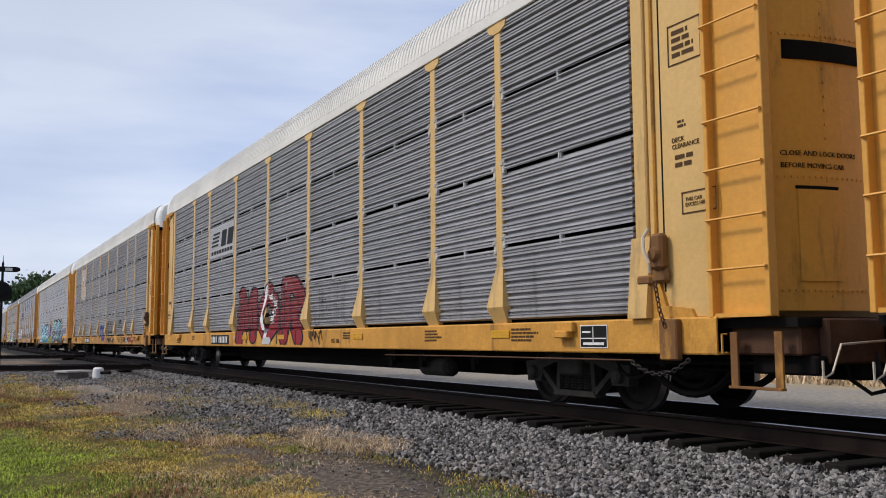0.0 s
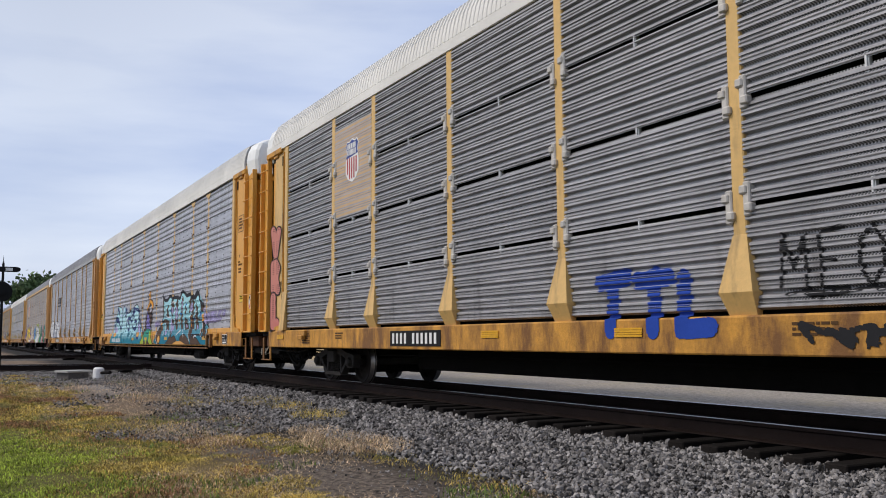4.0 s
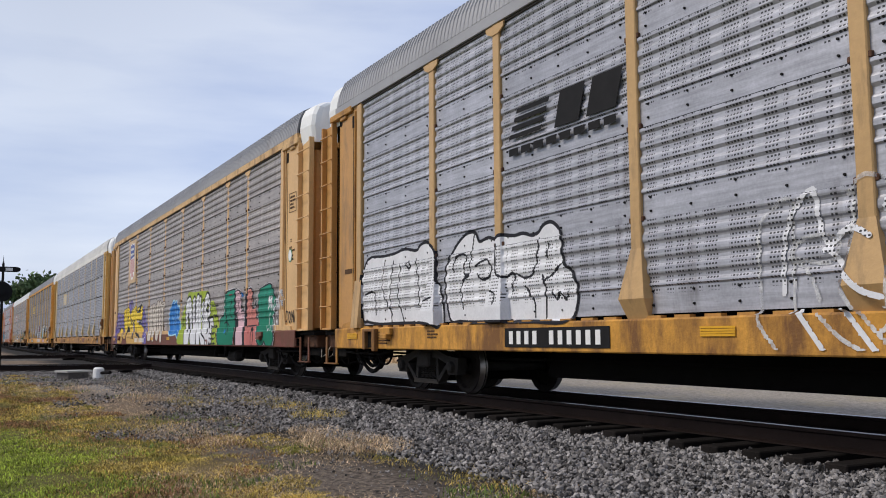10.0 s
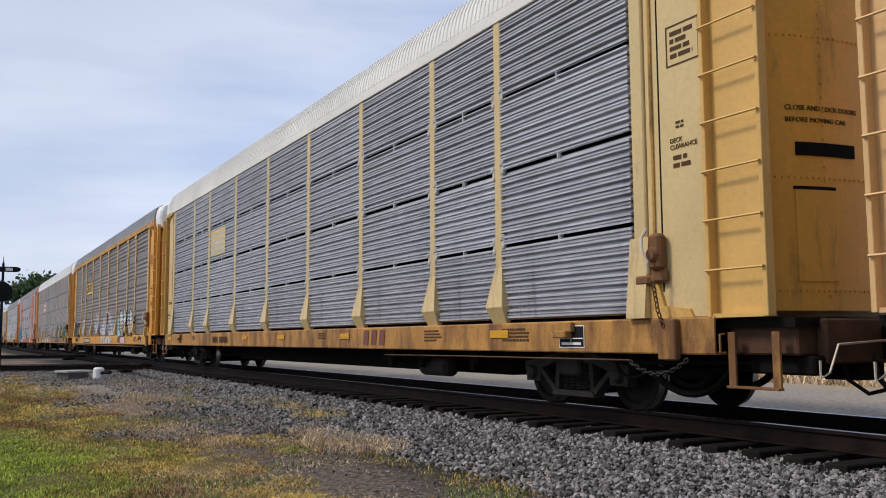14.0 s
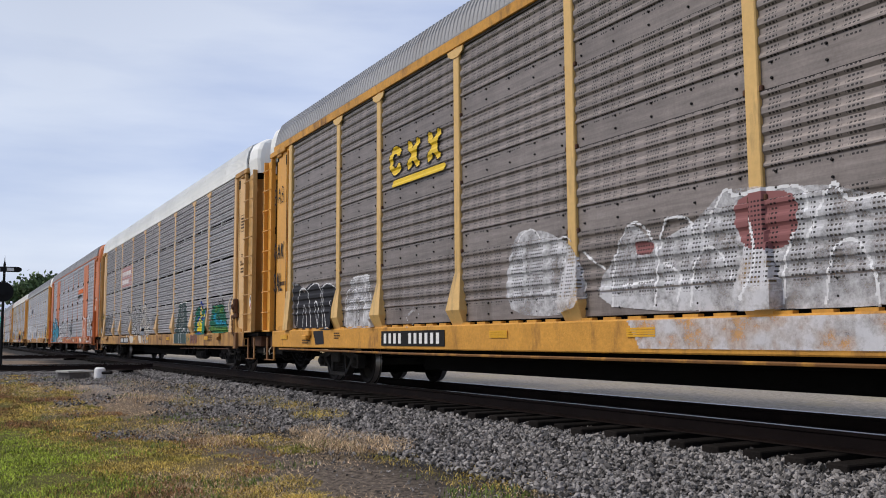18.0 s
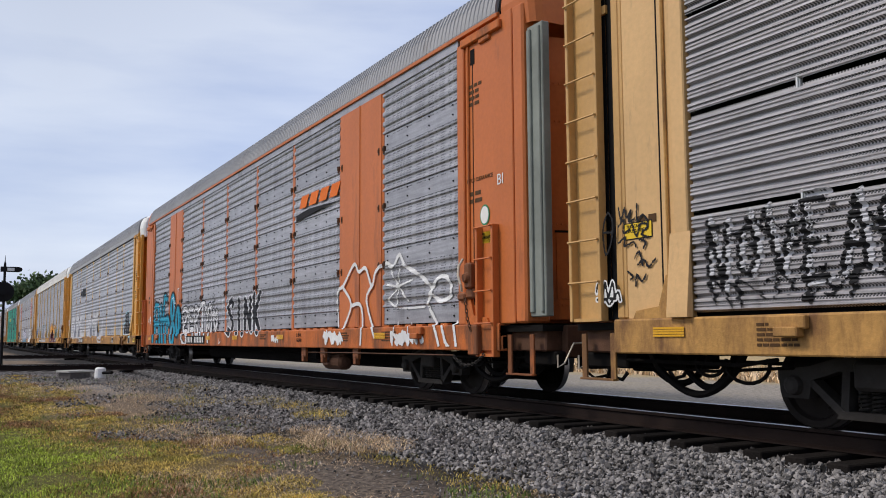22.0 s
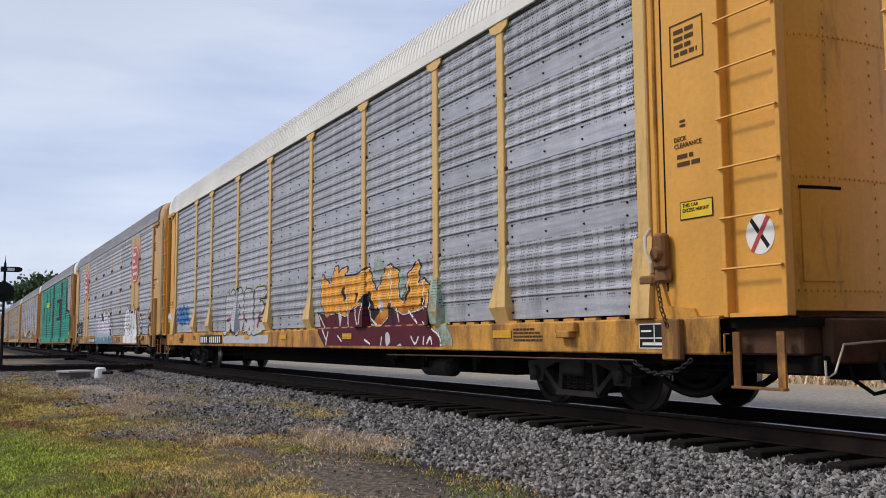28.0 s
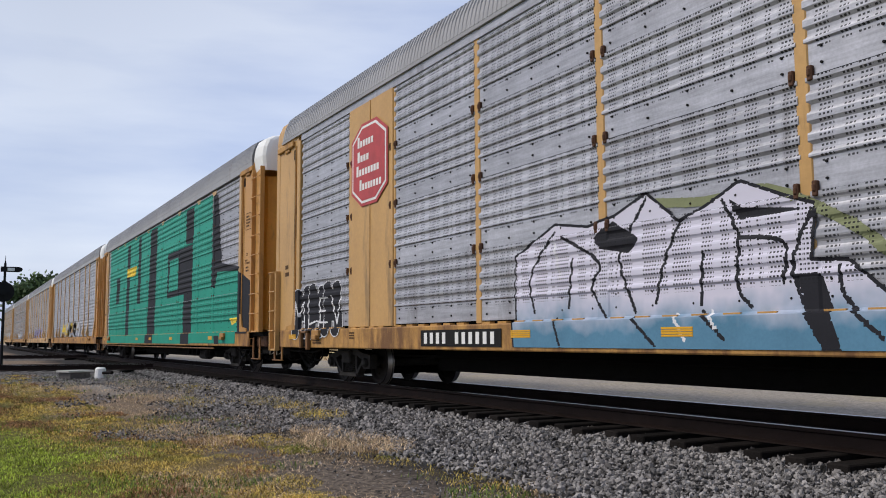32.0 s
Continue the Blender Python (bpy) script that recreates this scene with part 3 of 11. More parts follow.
def end_door(parent, sgn, paint_mat, hood_mat, slotted):
    """A curved end door with rivet rows, a dark window slot and an access hatch."""
    def make():
        bm = bmesh.new()
        n = 14
        pts = []
        for i in range(n + 1):
            y = -1.42 + 2.84 * i / n
            pts.append((door_x(y), y))
        lo = [bm.verts.new((x, y, 1.12)) for x, y in pts]
        hi = [bm.verts.new((x, y, 5.02)) for x, y in pts]
        for i in range(n):
            bm.faces.new((lo[i], lo[i + 1], hi[i + 1], hi[i]))
        for z in np.arange(1.25, 4.95, 0.14):
            for i in (1, 4, 7, 10, 13):
                x, y = pts[i]
                box(bm, x - 0.004, x + 0.014, y - 0.012, y + 0.012, float(z), float(z) + 0.022)
        for z in (1.3, 2.40, 3.82, 4.35):
            for k in range(40):
                y = -1.25 + 2.5 * k / 39
                x = door_x(y)
                box(bm, x - 0.004, x + 0.013, y - 0.011, y + 0.011, z, z + 0.02)
        return bm
    turn = pose(0, 0, 0, 0, 0, 0 if sgn > 0 else 180)
    d = part("end_door", shared("end_door", make), paint_mat, parent, m=turn)
    if slotted:
        part("door_slot", shared("door_slot", lambda: door_patch(-1.04, 0.22, 3.58, 3.77, 0.017, 14)), SLOT_AND_SHADE, d, "dark slot window")
    part("access_hatch", shared("access_hatch", lambda: door_patch(-0.95, -0.50, 1.40, 2.29, 0.016)), paint_mat, d)
    # the shadow along the hatch's top edge is a black strip
    part("hatch_shadow_gap", shared("hatch_gap", lambda: door_patch(-0.96, -0.49, 2.295, 2.325, 0.014)), SLOT_AND_SHADE, d)
    # a black filler carries the shade of the gap between roof and hood
    top = part("end_header", shared("end_header", lambda: prism(bmesh.new(), [(-1.47, 5.08), (1.47, 5.08), (1.48, 5.50), (1.43, 5.76), (1.33, 5.92), (0, 6.09), (-1.33, 5.92), (-1.43, 5.76), (-1.48, 5.50)], 0, 12.8, 13.06)), SLOT_AND_SHADE, parent, "dark gap below the roof end", m=turn)
    part("door_hood", shared("door_hood", hood_shape), hood_mat, d, "painted curved top of the end door")
    return d


def wheelset(parent, x):
    """Two wheels and an axle, turning on the truck."""
    ws = new("wheelset")
    ws.parent = parent
    ws.matrix_basis = pose(x, 0, 0.42)
    prof = [(-0.065, 0.0), (-0.065, 0.10), (-0.015, 0.13), (-0.012, 0.32), (-0.062, 0.345), (-0.062, 0.405), (-0.050, 0.42), (0.045, 0.425), (0.05, 0.447), (0.075, 0.447), (0.075, 0.34), (0.03, 0.32), (0.03, 0.12), (0.07, 0.10), (0.07, 0.0)]
    wm = shared("wheel", lambda: wheel_shape(prof), WHEEL, TREAD)
    part("wheel", wm, None, ws, m=pose(0, -0.754, 0))
    part("wheel", wm, None, ws, m=pose(0, 0.754, 0, 0, 0, 180))
    part("axle", shared("axle", lambda: lathe(bmesh.new(), [(-0.95, 0.075), (0.95, 0.075)], 8)), CAST, ws)
    return ws


def wheel_shape(prof):
    bm = lathe(bmesh.new(), prof, 28)
    for f in bm.faces:
        r = math.hypot(f.calc_center_median().x, f.calc_center_median().z)
        f.material_index = 1 if r > 0.415 and abs(f.normal.y) < 0.5 else 0
        f.smooth = r > 0.41
    # a chalk mark and lightening holes that show the turning
    for k in range(3):
        a = 2 * math.pi * k / 3
        bmesh.ops.create_cone(bm, cap_ends=True, segments=8, radius1=0.03, radius2=0.03, depth=0.012, matrix=Matrix.Translation((0.23 * math.cos(a), -0.02, 0.23 * math.sin(a))) @ Matrix.Rotation(radians(90), 4, "X"))
    return bm


def side_frame_shape():
    """The cast side frame of a three-piece truck, with its spring window."""
    bm = bmesh.new()
    top = [(-1.08, 0.56), (-0.72, 0.60), (-0.42, 0.68), (0.42, 0.68), (0.72, 0.60), (1.08, 0.56)]
    prism(bm, top + [(1.08, 0.46), (0.70, 0.47), (0.40, 0.56), (-0.40, 0.56), (-0.70, 0.47), (-1.08, 0.46)], 1, -0.08, 0.08)
    for s in (-1, 1):
        prism(bm, [(s * 0.70, 0.48), (s * 0.80, 0.48), (s * 0.42, 0.16), (s * 0.30, 0.16)], 1, -0.07, 0.07)
        prism(bm, [(s * 0.34, 0.17), (s * 0.42, 0.17), (s * 0.38, 0.57), (s * 0.30, 0.57)], 1, -0.06, 0.06)
        prism(bm, [(s * 0.74, 0.30), (s * 1.05, 0.30), (s * 1.08, 0.50), (s * 0.70, 0.50)], 1, -0.075, 0.075)
    prism(bm, [(-0.44, 0.14), (0.44, 0.14), (0.40, 0.21), (-0.40, 0.21)], 1, -0.09, 0.09)
    return bm


def truck(parent, x):
    """A two-axle truck: bolster, side frames with springs and roller bearings, wheelsets."""
    tr = part("truck", shared("bolster", lambda: boxes((-0.22, 0.22, -1.15, 1.15, 0.40, 0.66), (-0.35, 0.35, -0.35, 0.35, 0.55, 0.78), bevel=0.03)), CAST, parent, "black cast-steel two-axle truck", m=pose(x, 0, 0))
    for y in (-1.0, 1.0):
        sf = part("side_frame", shared("side_frame", side_frame_shape), CAST, tr, m=pose(0, y, 0))
    for y in (-1.0, 1.0):
        for sx in (-0.2, -0.07, 0.07, 0.2):
            part("spring", shared("spring", lambda: tube(bmesh.new(), [(0.052 * math.cos(a), 0.052 * math.sin(a), 0.21 + 0.22 * a / (12 * math.pi)) for a in np.arange(0, 12 * math.pi + 0.1, math.pi / 4)], 0.013, 4)), CAST, tr, m=pose(sx, y, 0))
        for bx in (-0.89, 0.89):
            part("bearing_cap", shared("bearing_cap", lambda: lathe(bmesh.new(), [(-0.10, 0.0), (-0.10, 0.05), (-0.075, 0.085), (0.02, 0.10), (0.06, 0.10)], 12)), CAST, tr, m=pose(bx, y * 1.06, 0.42, 0, 0, 0 if y < 0 else 180))
    # dark box added behind the springs so no bright ground shows through
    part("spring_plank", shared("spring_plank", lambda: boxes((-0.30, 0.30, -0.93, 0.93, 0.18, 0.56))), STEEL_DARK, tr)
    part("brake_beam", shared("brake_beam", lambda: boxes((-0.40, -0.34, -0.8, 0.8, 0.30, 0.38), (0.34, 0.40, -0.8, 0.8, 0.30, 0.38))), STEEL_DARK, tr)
    return tr, [wheelset(tr, -0.89), wheelset(tr, 0.89)]


def end_clutter_shape(s=1):
    """Dark brackets, pipes and hose loops below one end of a car."""
    bm = boxes((13.2, 13.95, -1.25, -1.05, 0.52, 0.70), (12.4, 13.1, -0.95, -0.6, 0.52, 0.72), (13.5, 13.9, -0.6, -0.2, 0.46, 0.70), bevel=0.02)
    tube(bm, [(11.0, -1.30, 0.66), (11.4, -1.34, 0.60), (12.2, -1.32, 0.61), (13.6, -1.2, 0.62)], 0.022, 5)
    tube(bm, [(11.0, -1.10, 0.58), (12.0, -1.12, 0.52), (13.7, -1.0, 0.56)], 0.018, 5)
    for cx, r in ((11.45, 0.20), (11.95, 0.14)):
        tube(bm, [(cx + r * 1.4 * math.cos(a), -1.22, 0.60 + r * math.sin(a) * 0.9) for a in np.linspace(0.3, -3.5, 12)], 0.02, 5)
    for y, a, b, low in ((-1.12, 12.95, 11.55, 0.27), (-1.02, 12.6, 11.75, 0.34), (-0.9, 13.3, 12.2, 0.36)):
        tube(bm, [(a + (b - a) * u, y + 0.03 * math.sin(5 * u), 0.70 - (0.70 - low) * math.sin(math.pi * u) ** 0.7) for u in np.linspace(0, 1, 14)], 0.040, 6)
    tube(bm, [(13.9, -0.85, 0.72), (14.0, -0.87, 0.48), (14.15, -0.8, 0.36), (14.22, -0.6, 0.40)], 0.02, 5)
    bmesh.ops.scale(bm, vec=(s, 1, 1), verts=bm.verts[:])
    bmesh.ops.recalc_face_normals(bm, faces=bm.faces[:])
    return bm


CARS, WHEELS, LOOKS = [], [], {}
COLOURS = {"pale_mustard_paint": (0.60, 0.36, 0.105), "rail_yellow_paint": (0.57, 0.280, 0.050), "faded_yellow_paint": (0.45, 0.228, 0.06), "pinkish_tan_paint": (0.62, 0.40, 0.19), "ochre_tan_paint": (0.46, 0.25, 0.075), "orange_paint": (0.52, 0.142, 0.033), "red_brown_paint": (0.17, 0.055, 0.04)}


def make_car(k, style, paint_mat, post_mat, panel_mat, roof_mat, label, flare=True, cap=True, sill_mat=None, foot=False):
    """One covered auto carrier, centred on its own origin at rail height."""
    car = tagged(new("autorack_car"), label, "railway car", "cars of the freight train")
    base_mat = sill_mat or paint_mat
    color, post_color = COLOURS[base_mat.name], COLOURS[paint_mat.name]
    sill_mat, rough_mat = worn(color, 0.45 if k in (0, 1, 7) else 0.80), worn(color, 1.25, scale=3.1)
    body_rough = worn(post_color, 0.62, scale=2.6)
    door_mat = DOOR_YELLOW if paint_mat in (YELLOW, YELLOW_OLD, PALE_YELLOW) else paint_mat
    # underframe
    part("side_sill", sill_mesh(-1), sill_mat, car)
    part("side_sill", sill_mesh(1), sill_mat, car)
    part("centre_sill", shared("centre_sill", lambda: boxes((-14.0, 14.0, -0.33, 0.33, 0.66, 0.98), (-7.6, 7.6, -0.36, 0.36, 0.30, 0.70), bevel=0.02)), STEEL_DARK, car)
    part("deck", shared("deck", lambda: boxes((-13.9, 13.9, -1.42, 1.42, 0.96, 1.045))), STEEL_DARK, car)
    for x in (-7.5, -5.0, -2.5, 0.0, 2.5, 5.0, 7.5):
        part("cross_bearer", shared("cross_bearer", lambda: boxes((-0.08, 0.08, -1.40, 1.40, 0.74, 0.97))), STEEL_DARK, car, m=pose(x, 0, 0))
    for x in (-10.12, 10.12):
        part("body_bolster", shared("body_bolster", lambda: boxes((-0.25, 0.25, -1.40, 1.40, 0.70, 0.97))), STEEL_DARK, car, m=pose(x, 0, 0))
    for s in (-1, 1):
        part("end_sill", shared("end_sill", lambda: boxes((13.03, 13.85, -1.34, 1.34, 0.70, 1.03), (13.85, 13.97, -1.1, 1.1, 0.62, 1.04), bevel=0.02)), RUSTY, car, m=pose(0, 0, 0, 0, 0, 0 if s > 0 else 180))
    # body
    part("roof", roof_mesh(), roof_mat, car, "ribbed curved sheet-metal roof")
    part("far_side", shared("far_side", lambda: boxes((-13.0, 13.0, 1.42, 1.49, 1.05, EAVE))), panel_mat, car)
    # added black sheet: the unlit interior seen through the panel slots
    part("inner_wall", shared("inner_wall", lambda: boxes((-13.0, 12.95, -1.36, -1.33, 1.05, EAVE))), SLOT_AND_SHADE, car, "dark interior behind the panels")
    top = ROOF_Z - 0.05 if style == "W" else EAVE - 0.012
    part("eave_rail", shared(f"eave_rail:{style}", lambda: boxes((-13.15, 13.05, -1.535, -1.36, top, ROOF_Z + 0.012), (-13.15, 13.05, 1.36, 1.535, EAVE - 0.035, ROOF_Z + 0.012), bevel=0.006)), paint_mat if k == 9 else body_rough if k in (5, 7) else roof_mat, car)
    # dark strip paints shade between roof and panels; W cars get panel colour
    part("eave_gap", shared(f"eave_gap:{style}", lambda: boxes((-EDGE, EDGE, -1.50, -1.36, EAVE - 0.045, top))), panel_mat if style == "W" else EAVE_SHADE, car)
    kind = "T" if style == "T" else "P"
    for b, (x0, x1) in enumerate(BAYS):
        if style == "W" and b in (1, 7):
            solid = shared("solid_panel", lambda: boxes((0, 0.965, -0.03, 0.05, 1.09, EAVE - 0.03), bevel=0.008))
            part("solid_panel", solid, post_mat, car, m=pose(x0, SIDE - 0.002, 0))
            part("solid_panel", solid, post_mat, car, m=pose(x0 + 0.985, SIDE - 0.002, 0))
            part("seam_strip", shared("seam_strip", lambda: boxes((0.955, 0.995, -0.045, 0.0, 1.09, EAVE - 0.03), bevel=0.006)), post_mat, car, m=pose(x0, SIDE - 0.002, 0))
            continue
        for r in range(4):
            part("side_panel", panel_mesh(kind, x1 - x0 - 0.03, r), panel_mat, car, m=pose(x0 + 0.015, SIDE, 0))
            if kind == "T" and r < 3:
                part("panel_clip", shared("panel_clip", lambda: boxes((-0.022, 0.022, -0.03, 0.02, -0.13, 0.07), (-0.012, 0.012, -0.045, -0.03, -0.10, 0.04), bevel=0.004)), GALV_CLIP, car, m=pose((x0 + x1) / 2, SIDE, ROWS[r][1] - 0.01))
    for x in POSTS:
        post = part("post", post_mesh(flare, cap, "P" if k == 10 or not flare else "T"), post_mat, car, m=pose(x, SIDE, 0))
        if kind == "T":
            for r in range(3):
                for s in (-1, 1):
                    part("hinge_plate", shared("hinge_plate", lambda: boxes((-0.030, 0.030, -0.045, 0.02, -0.115, 0.115), (-0.052, 0.012, -0.060, 0.0, 0.03, 0.09), (-0.012, 0.052, -0.060, 0.0, -0.09, -0.03), bevel=0.010)), HINGE, post, m=pose(s * 0.112, -0.005, ROWS[r][1] + 0.03 * s) @ Matrix.Scale(1.45 if k == 2 else 1.0, 4))
        else:
            for r in range(1, 4):
                for s in (-1, 1):
                    part("latch", shared("latch:%s" % (style == "W"), (lambda: boxes((-0.028, 0.028, -0.035, 0.02, -0.07, 0.07), (-0.018, 0.018, -0.05, 0.0, -0.03, 0.04), bevel=0.01)) if style == "W" else (lambda: boxes((-0.018, 0.018, -0.03, 0.02, -0.03, 0.03), bevel=0.008))), RUSTY, post, m=pose(s * 0.10, -0.008, ROWS[r][0] + 0.02))
    if kind == "P" and not foot:
        for b, (x0, x1) in enumerate(BAYS):
            n = int((x1 - x0) / 0.42)
            part("drain_strip", shared(f"drain_strip:{n}{x1 - x0:.2f}", lambda: boxes(*[(0.15 + i * (x1 - x0 - 0.3) / n, 0.15 + i * (x1 - x0 - 0.3) / n + 0.22, -0.05, 0.03, 1.074, 1.105) for i in range(n)])), worn(post_color, 0.4), car, m=pose(x0, SIDE, 0))["kind"] = "stuff"
    if foot:
        part("bottom_rail", shared("bottom_rail", lambda: boxes((-EDGE, EDGE, -0.06, 0.04, 1.075, 1.20), bevel=0.01)), paint_mat, car, m=pose(0, SIDE, 0))
    # ends: corner posts, door pockets, ladders, doors
    for s in (-1, 1):
        turn = pose(0, 0, 0) if s > 0 else Matrix.Diagonal((1, 1, 1, 1))
        x_in, x_out = (EDGE, {"T": 12.97, "P": 13.13, "W": 13.36}[style]) if s > 0 else (-12.88 if style != "W" else -13.36, -EDGE)
        part("end_panel", shared(f"end_panel:{s}{style}", lambda: boxes((x_in + (0.2 if s > 0 else 0.0), x_out - (0 if s > 0 else 0.2), -1.49, -1.36, 1.07, ROOF_Z - 0.02), (x_out - 0.06 if s > 0 else x_in, x_out if s > 0 else x_in + 0.06, -1.485, 1.48, 1.07, ROOF_Z - 0.02), bevel=0.012)), post_mat if style == "T" else paint_mat, car)
        cx = EDGE + 0.1 if s > 0 else -EDGE - 0.1
        part("corner_post", shared("corner_post:%s" % flare, lambda: corner_post_shape(flare)), post_mat, car, m=pose(cx, SIDE, 0))
        part("far_end_panel", shared("far_end_panel", lambda: boxes((-0.38, 0.38, 1.50, 1.53, 1.07, EAVE - 0.03))), paint_mat, car, m=pose(s * 12.62, 0, 0))
        if style != "W":
            xl = (12.96 if style == "T" else 13.12) if s > 0 else -13.88
            ladder(car, xl, xl + (0.76 if s > 0 else 0.60), paint_mat)
            if s < 0:
                part("door_column", shared("door_column", lambda: boxes((-13.12, -12.98, -1.45, -1.34, 1.08, EAVE - 0.05), (-12.97, -12.89, -1.47, -1.34, 1.08, EAVE - 0.05), bevel=0.02)), paint_mat, car)
                # black box fills the gap beside the ladder with painted shade
                part("door_gap", shared("door_gap", lambda: boxes((-13.36, -13.13, -1.40, -1.34, 1.08, EAVE - 0.05))), SLOT_AND_SHADE, car)
            part("ladder_bracket", shared(f"ladder_bracket:{s}", lambda: boxes((s * 13.3 - 0.08, s * 13.3 + 0.08, -1.44, -1.3, 4.7, 4.8))), paint_mat, car)
        else:
            part("hinge_column", shared("hinge_column:%d" % s, lambda: boxes((s * 13.5 - 0.13, s * 13.5 + 0.13, -1.49, -1.1, 1.07, ROOF_Z - 0.02), bevel=0.03)), paint_mat, car)
            xl = 12.5 if s > 0 else -13.75
            ladder(car, xl, xl + 0.48, paint_mat, hi=2.45, lo=0.62, y=-1.55, step=0.45)
        end_door(car, s, door_mat, paint_mat if style == "W" else ROOF_WHITE, style == "T" and k != 6)
        part("top_bracket", shared(f"top_bracket:{s}", lambda: boxes((s * 12.72 - 0.70, s * 12.72 + 0.40, -1.550, -1.40, 5.21, 5.34), (s * 12.72 - 0.2, s * 12.72 + 0.1, -1.53, -1.40, 5.14, 5.22), bevel=0.015)), body_rough, car)
        # black patch paints the shadow near the top bracket
        part("top_slot", shared("top_slot", lambda: boxes((-0.06, 0.06, -1.496, -1.47, 4.90, 5.13))), SLOT_AND_SHADE, car, m=pose(s * 12.3, 0, 0))
        # the seam and hinge column between the corner post and the end panel
        part("door_seam", shared("door_seam", lambda: boxes((-0.010, 0.010, -1.494, -1.45, 1.35, 5.0))), SLOT_AND_SHADE, car, m=pose(s * 12.30, 0, 0))
        part("hinge_rod", shared("hinge_rod", lambda: tube(bmesh.new(), [(0, -1.505, 1.10), (0, -1.505, 5.20)], 0.020, 6)), body_rough, car, m=pose(s * 12.19, 0, 0))
        part("corner_bracket", shared(f"corner_bracket:{s}", lambda: prism(bmesh.new(), [(s * 12.10, 1.076), (s * 12.75, 1.076), (s * 12.70, 1.16), (s * 12.34, 1.20), (s * 12.22, 1.52), (s * 12.10, 1.55)], 1, -1.53, -1.49)), body_rough, car)
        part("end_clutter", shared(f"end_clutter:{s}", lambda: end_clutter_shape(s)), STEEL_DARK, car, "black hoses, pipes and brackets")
        if style == "W":
            part("door_screen", shared("door_screen", lambda: boxes((13.63, 13.99, -1.42, -1.30, 1.15, 5.05), (13.66, 13.74, -1.455, -1.40, 1.2, 5.0), (13.90, 13.95, -1.45, -1.40, 1.2, 5.0), bevel=0.012)), LEAF_STEEL, car, "grey scuffed door leaf", m=pose(0, 0, 0, 0, 0, 0 if s > 0 else 180))
        # steps, coupler, hose, lever
        part("sill_step", shared("sill_step", lambda: boxes((-0.31, -0.22, -0.014, 0.014, 0.40, 0.92), (0.22, 0.31, -0.014, 0.014, 0.40, 0.92), (-0.31, 0.31, -0.05, 0.03, 0.385, 0.41), bevel=0.004)), rough_mat, car, m=pose(s * 13.45, -1.458, 0))
        part("coupler", shared("coupler", lambda: boxes((13.95, 14.2, -0.1, 0.1, 0.74, 0.90), (14.12, 14.36, -0.17, 0.13, 0.66, 1.0), bevel=0.03)), CAST, car, m=pose(0, 0, 0, 0, 0, 0 if s > 0 else 180))
        part("air_hose", shared("air_hose", lambda: tube(bmesh.new(), [(13.95, -0.45, 0.72), (14.02, -0.48, 0.50), (14.12, -0.46, 0.36), (14.24, -0.42, 0.33), (14.32, -0.40, 0.42)], 0.026, 6)), RUBBER, car, m=pose(0, 0, 0, 0, 0, 0 if s > 0 else 180))
        part("uncoupling_lever", shared("uncoupling_lever", lambda: tube(bmesh.new(), [(14.05, -1.30, 0.66), (14.05, -1.30, 0.50), (14.08, -1.22, 0.55), (14.05, -1.05, 0.80), (14.08, -0.3, 0.84), (14.1, -0.1, 1.0)], 0.012, 5)), TAN_LEVER, car, m=pose(0, 0, 0) if s > 0 else pose(-28.1, 0, 0))
        tr, ws = truck(car, s * 10.12)
        for w, off in zip(ws, (-0.89, 0.89)):
            WHEELS.append((k, w, off))
    CARS.append((k, car))
    LOOKS[k] = (kind, flare, car)
    return car


def corner_post_shape(flare):
    bm = boxes((-0.10, 0.10, -0.055, 0.05, 1.075, EAVE - 0.02), bevel=0.014)
    if flare:
        prism(bm, [(-0.06, 1.95), (-0.14, 1.12), (-0.14, 1.076), (-0.056, 1.076)], 0, -0.16, 0.14)
    return bm


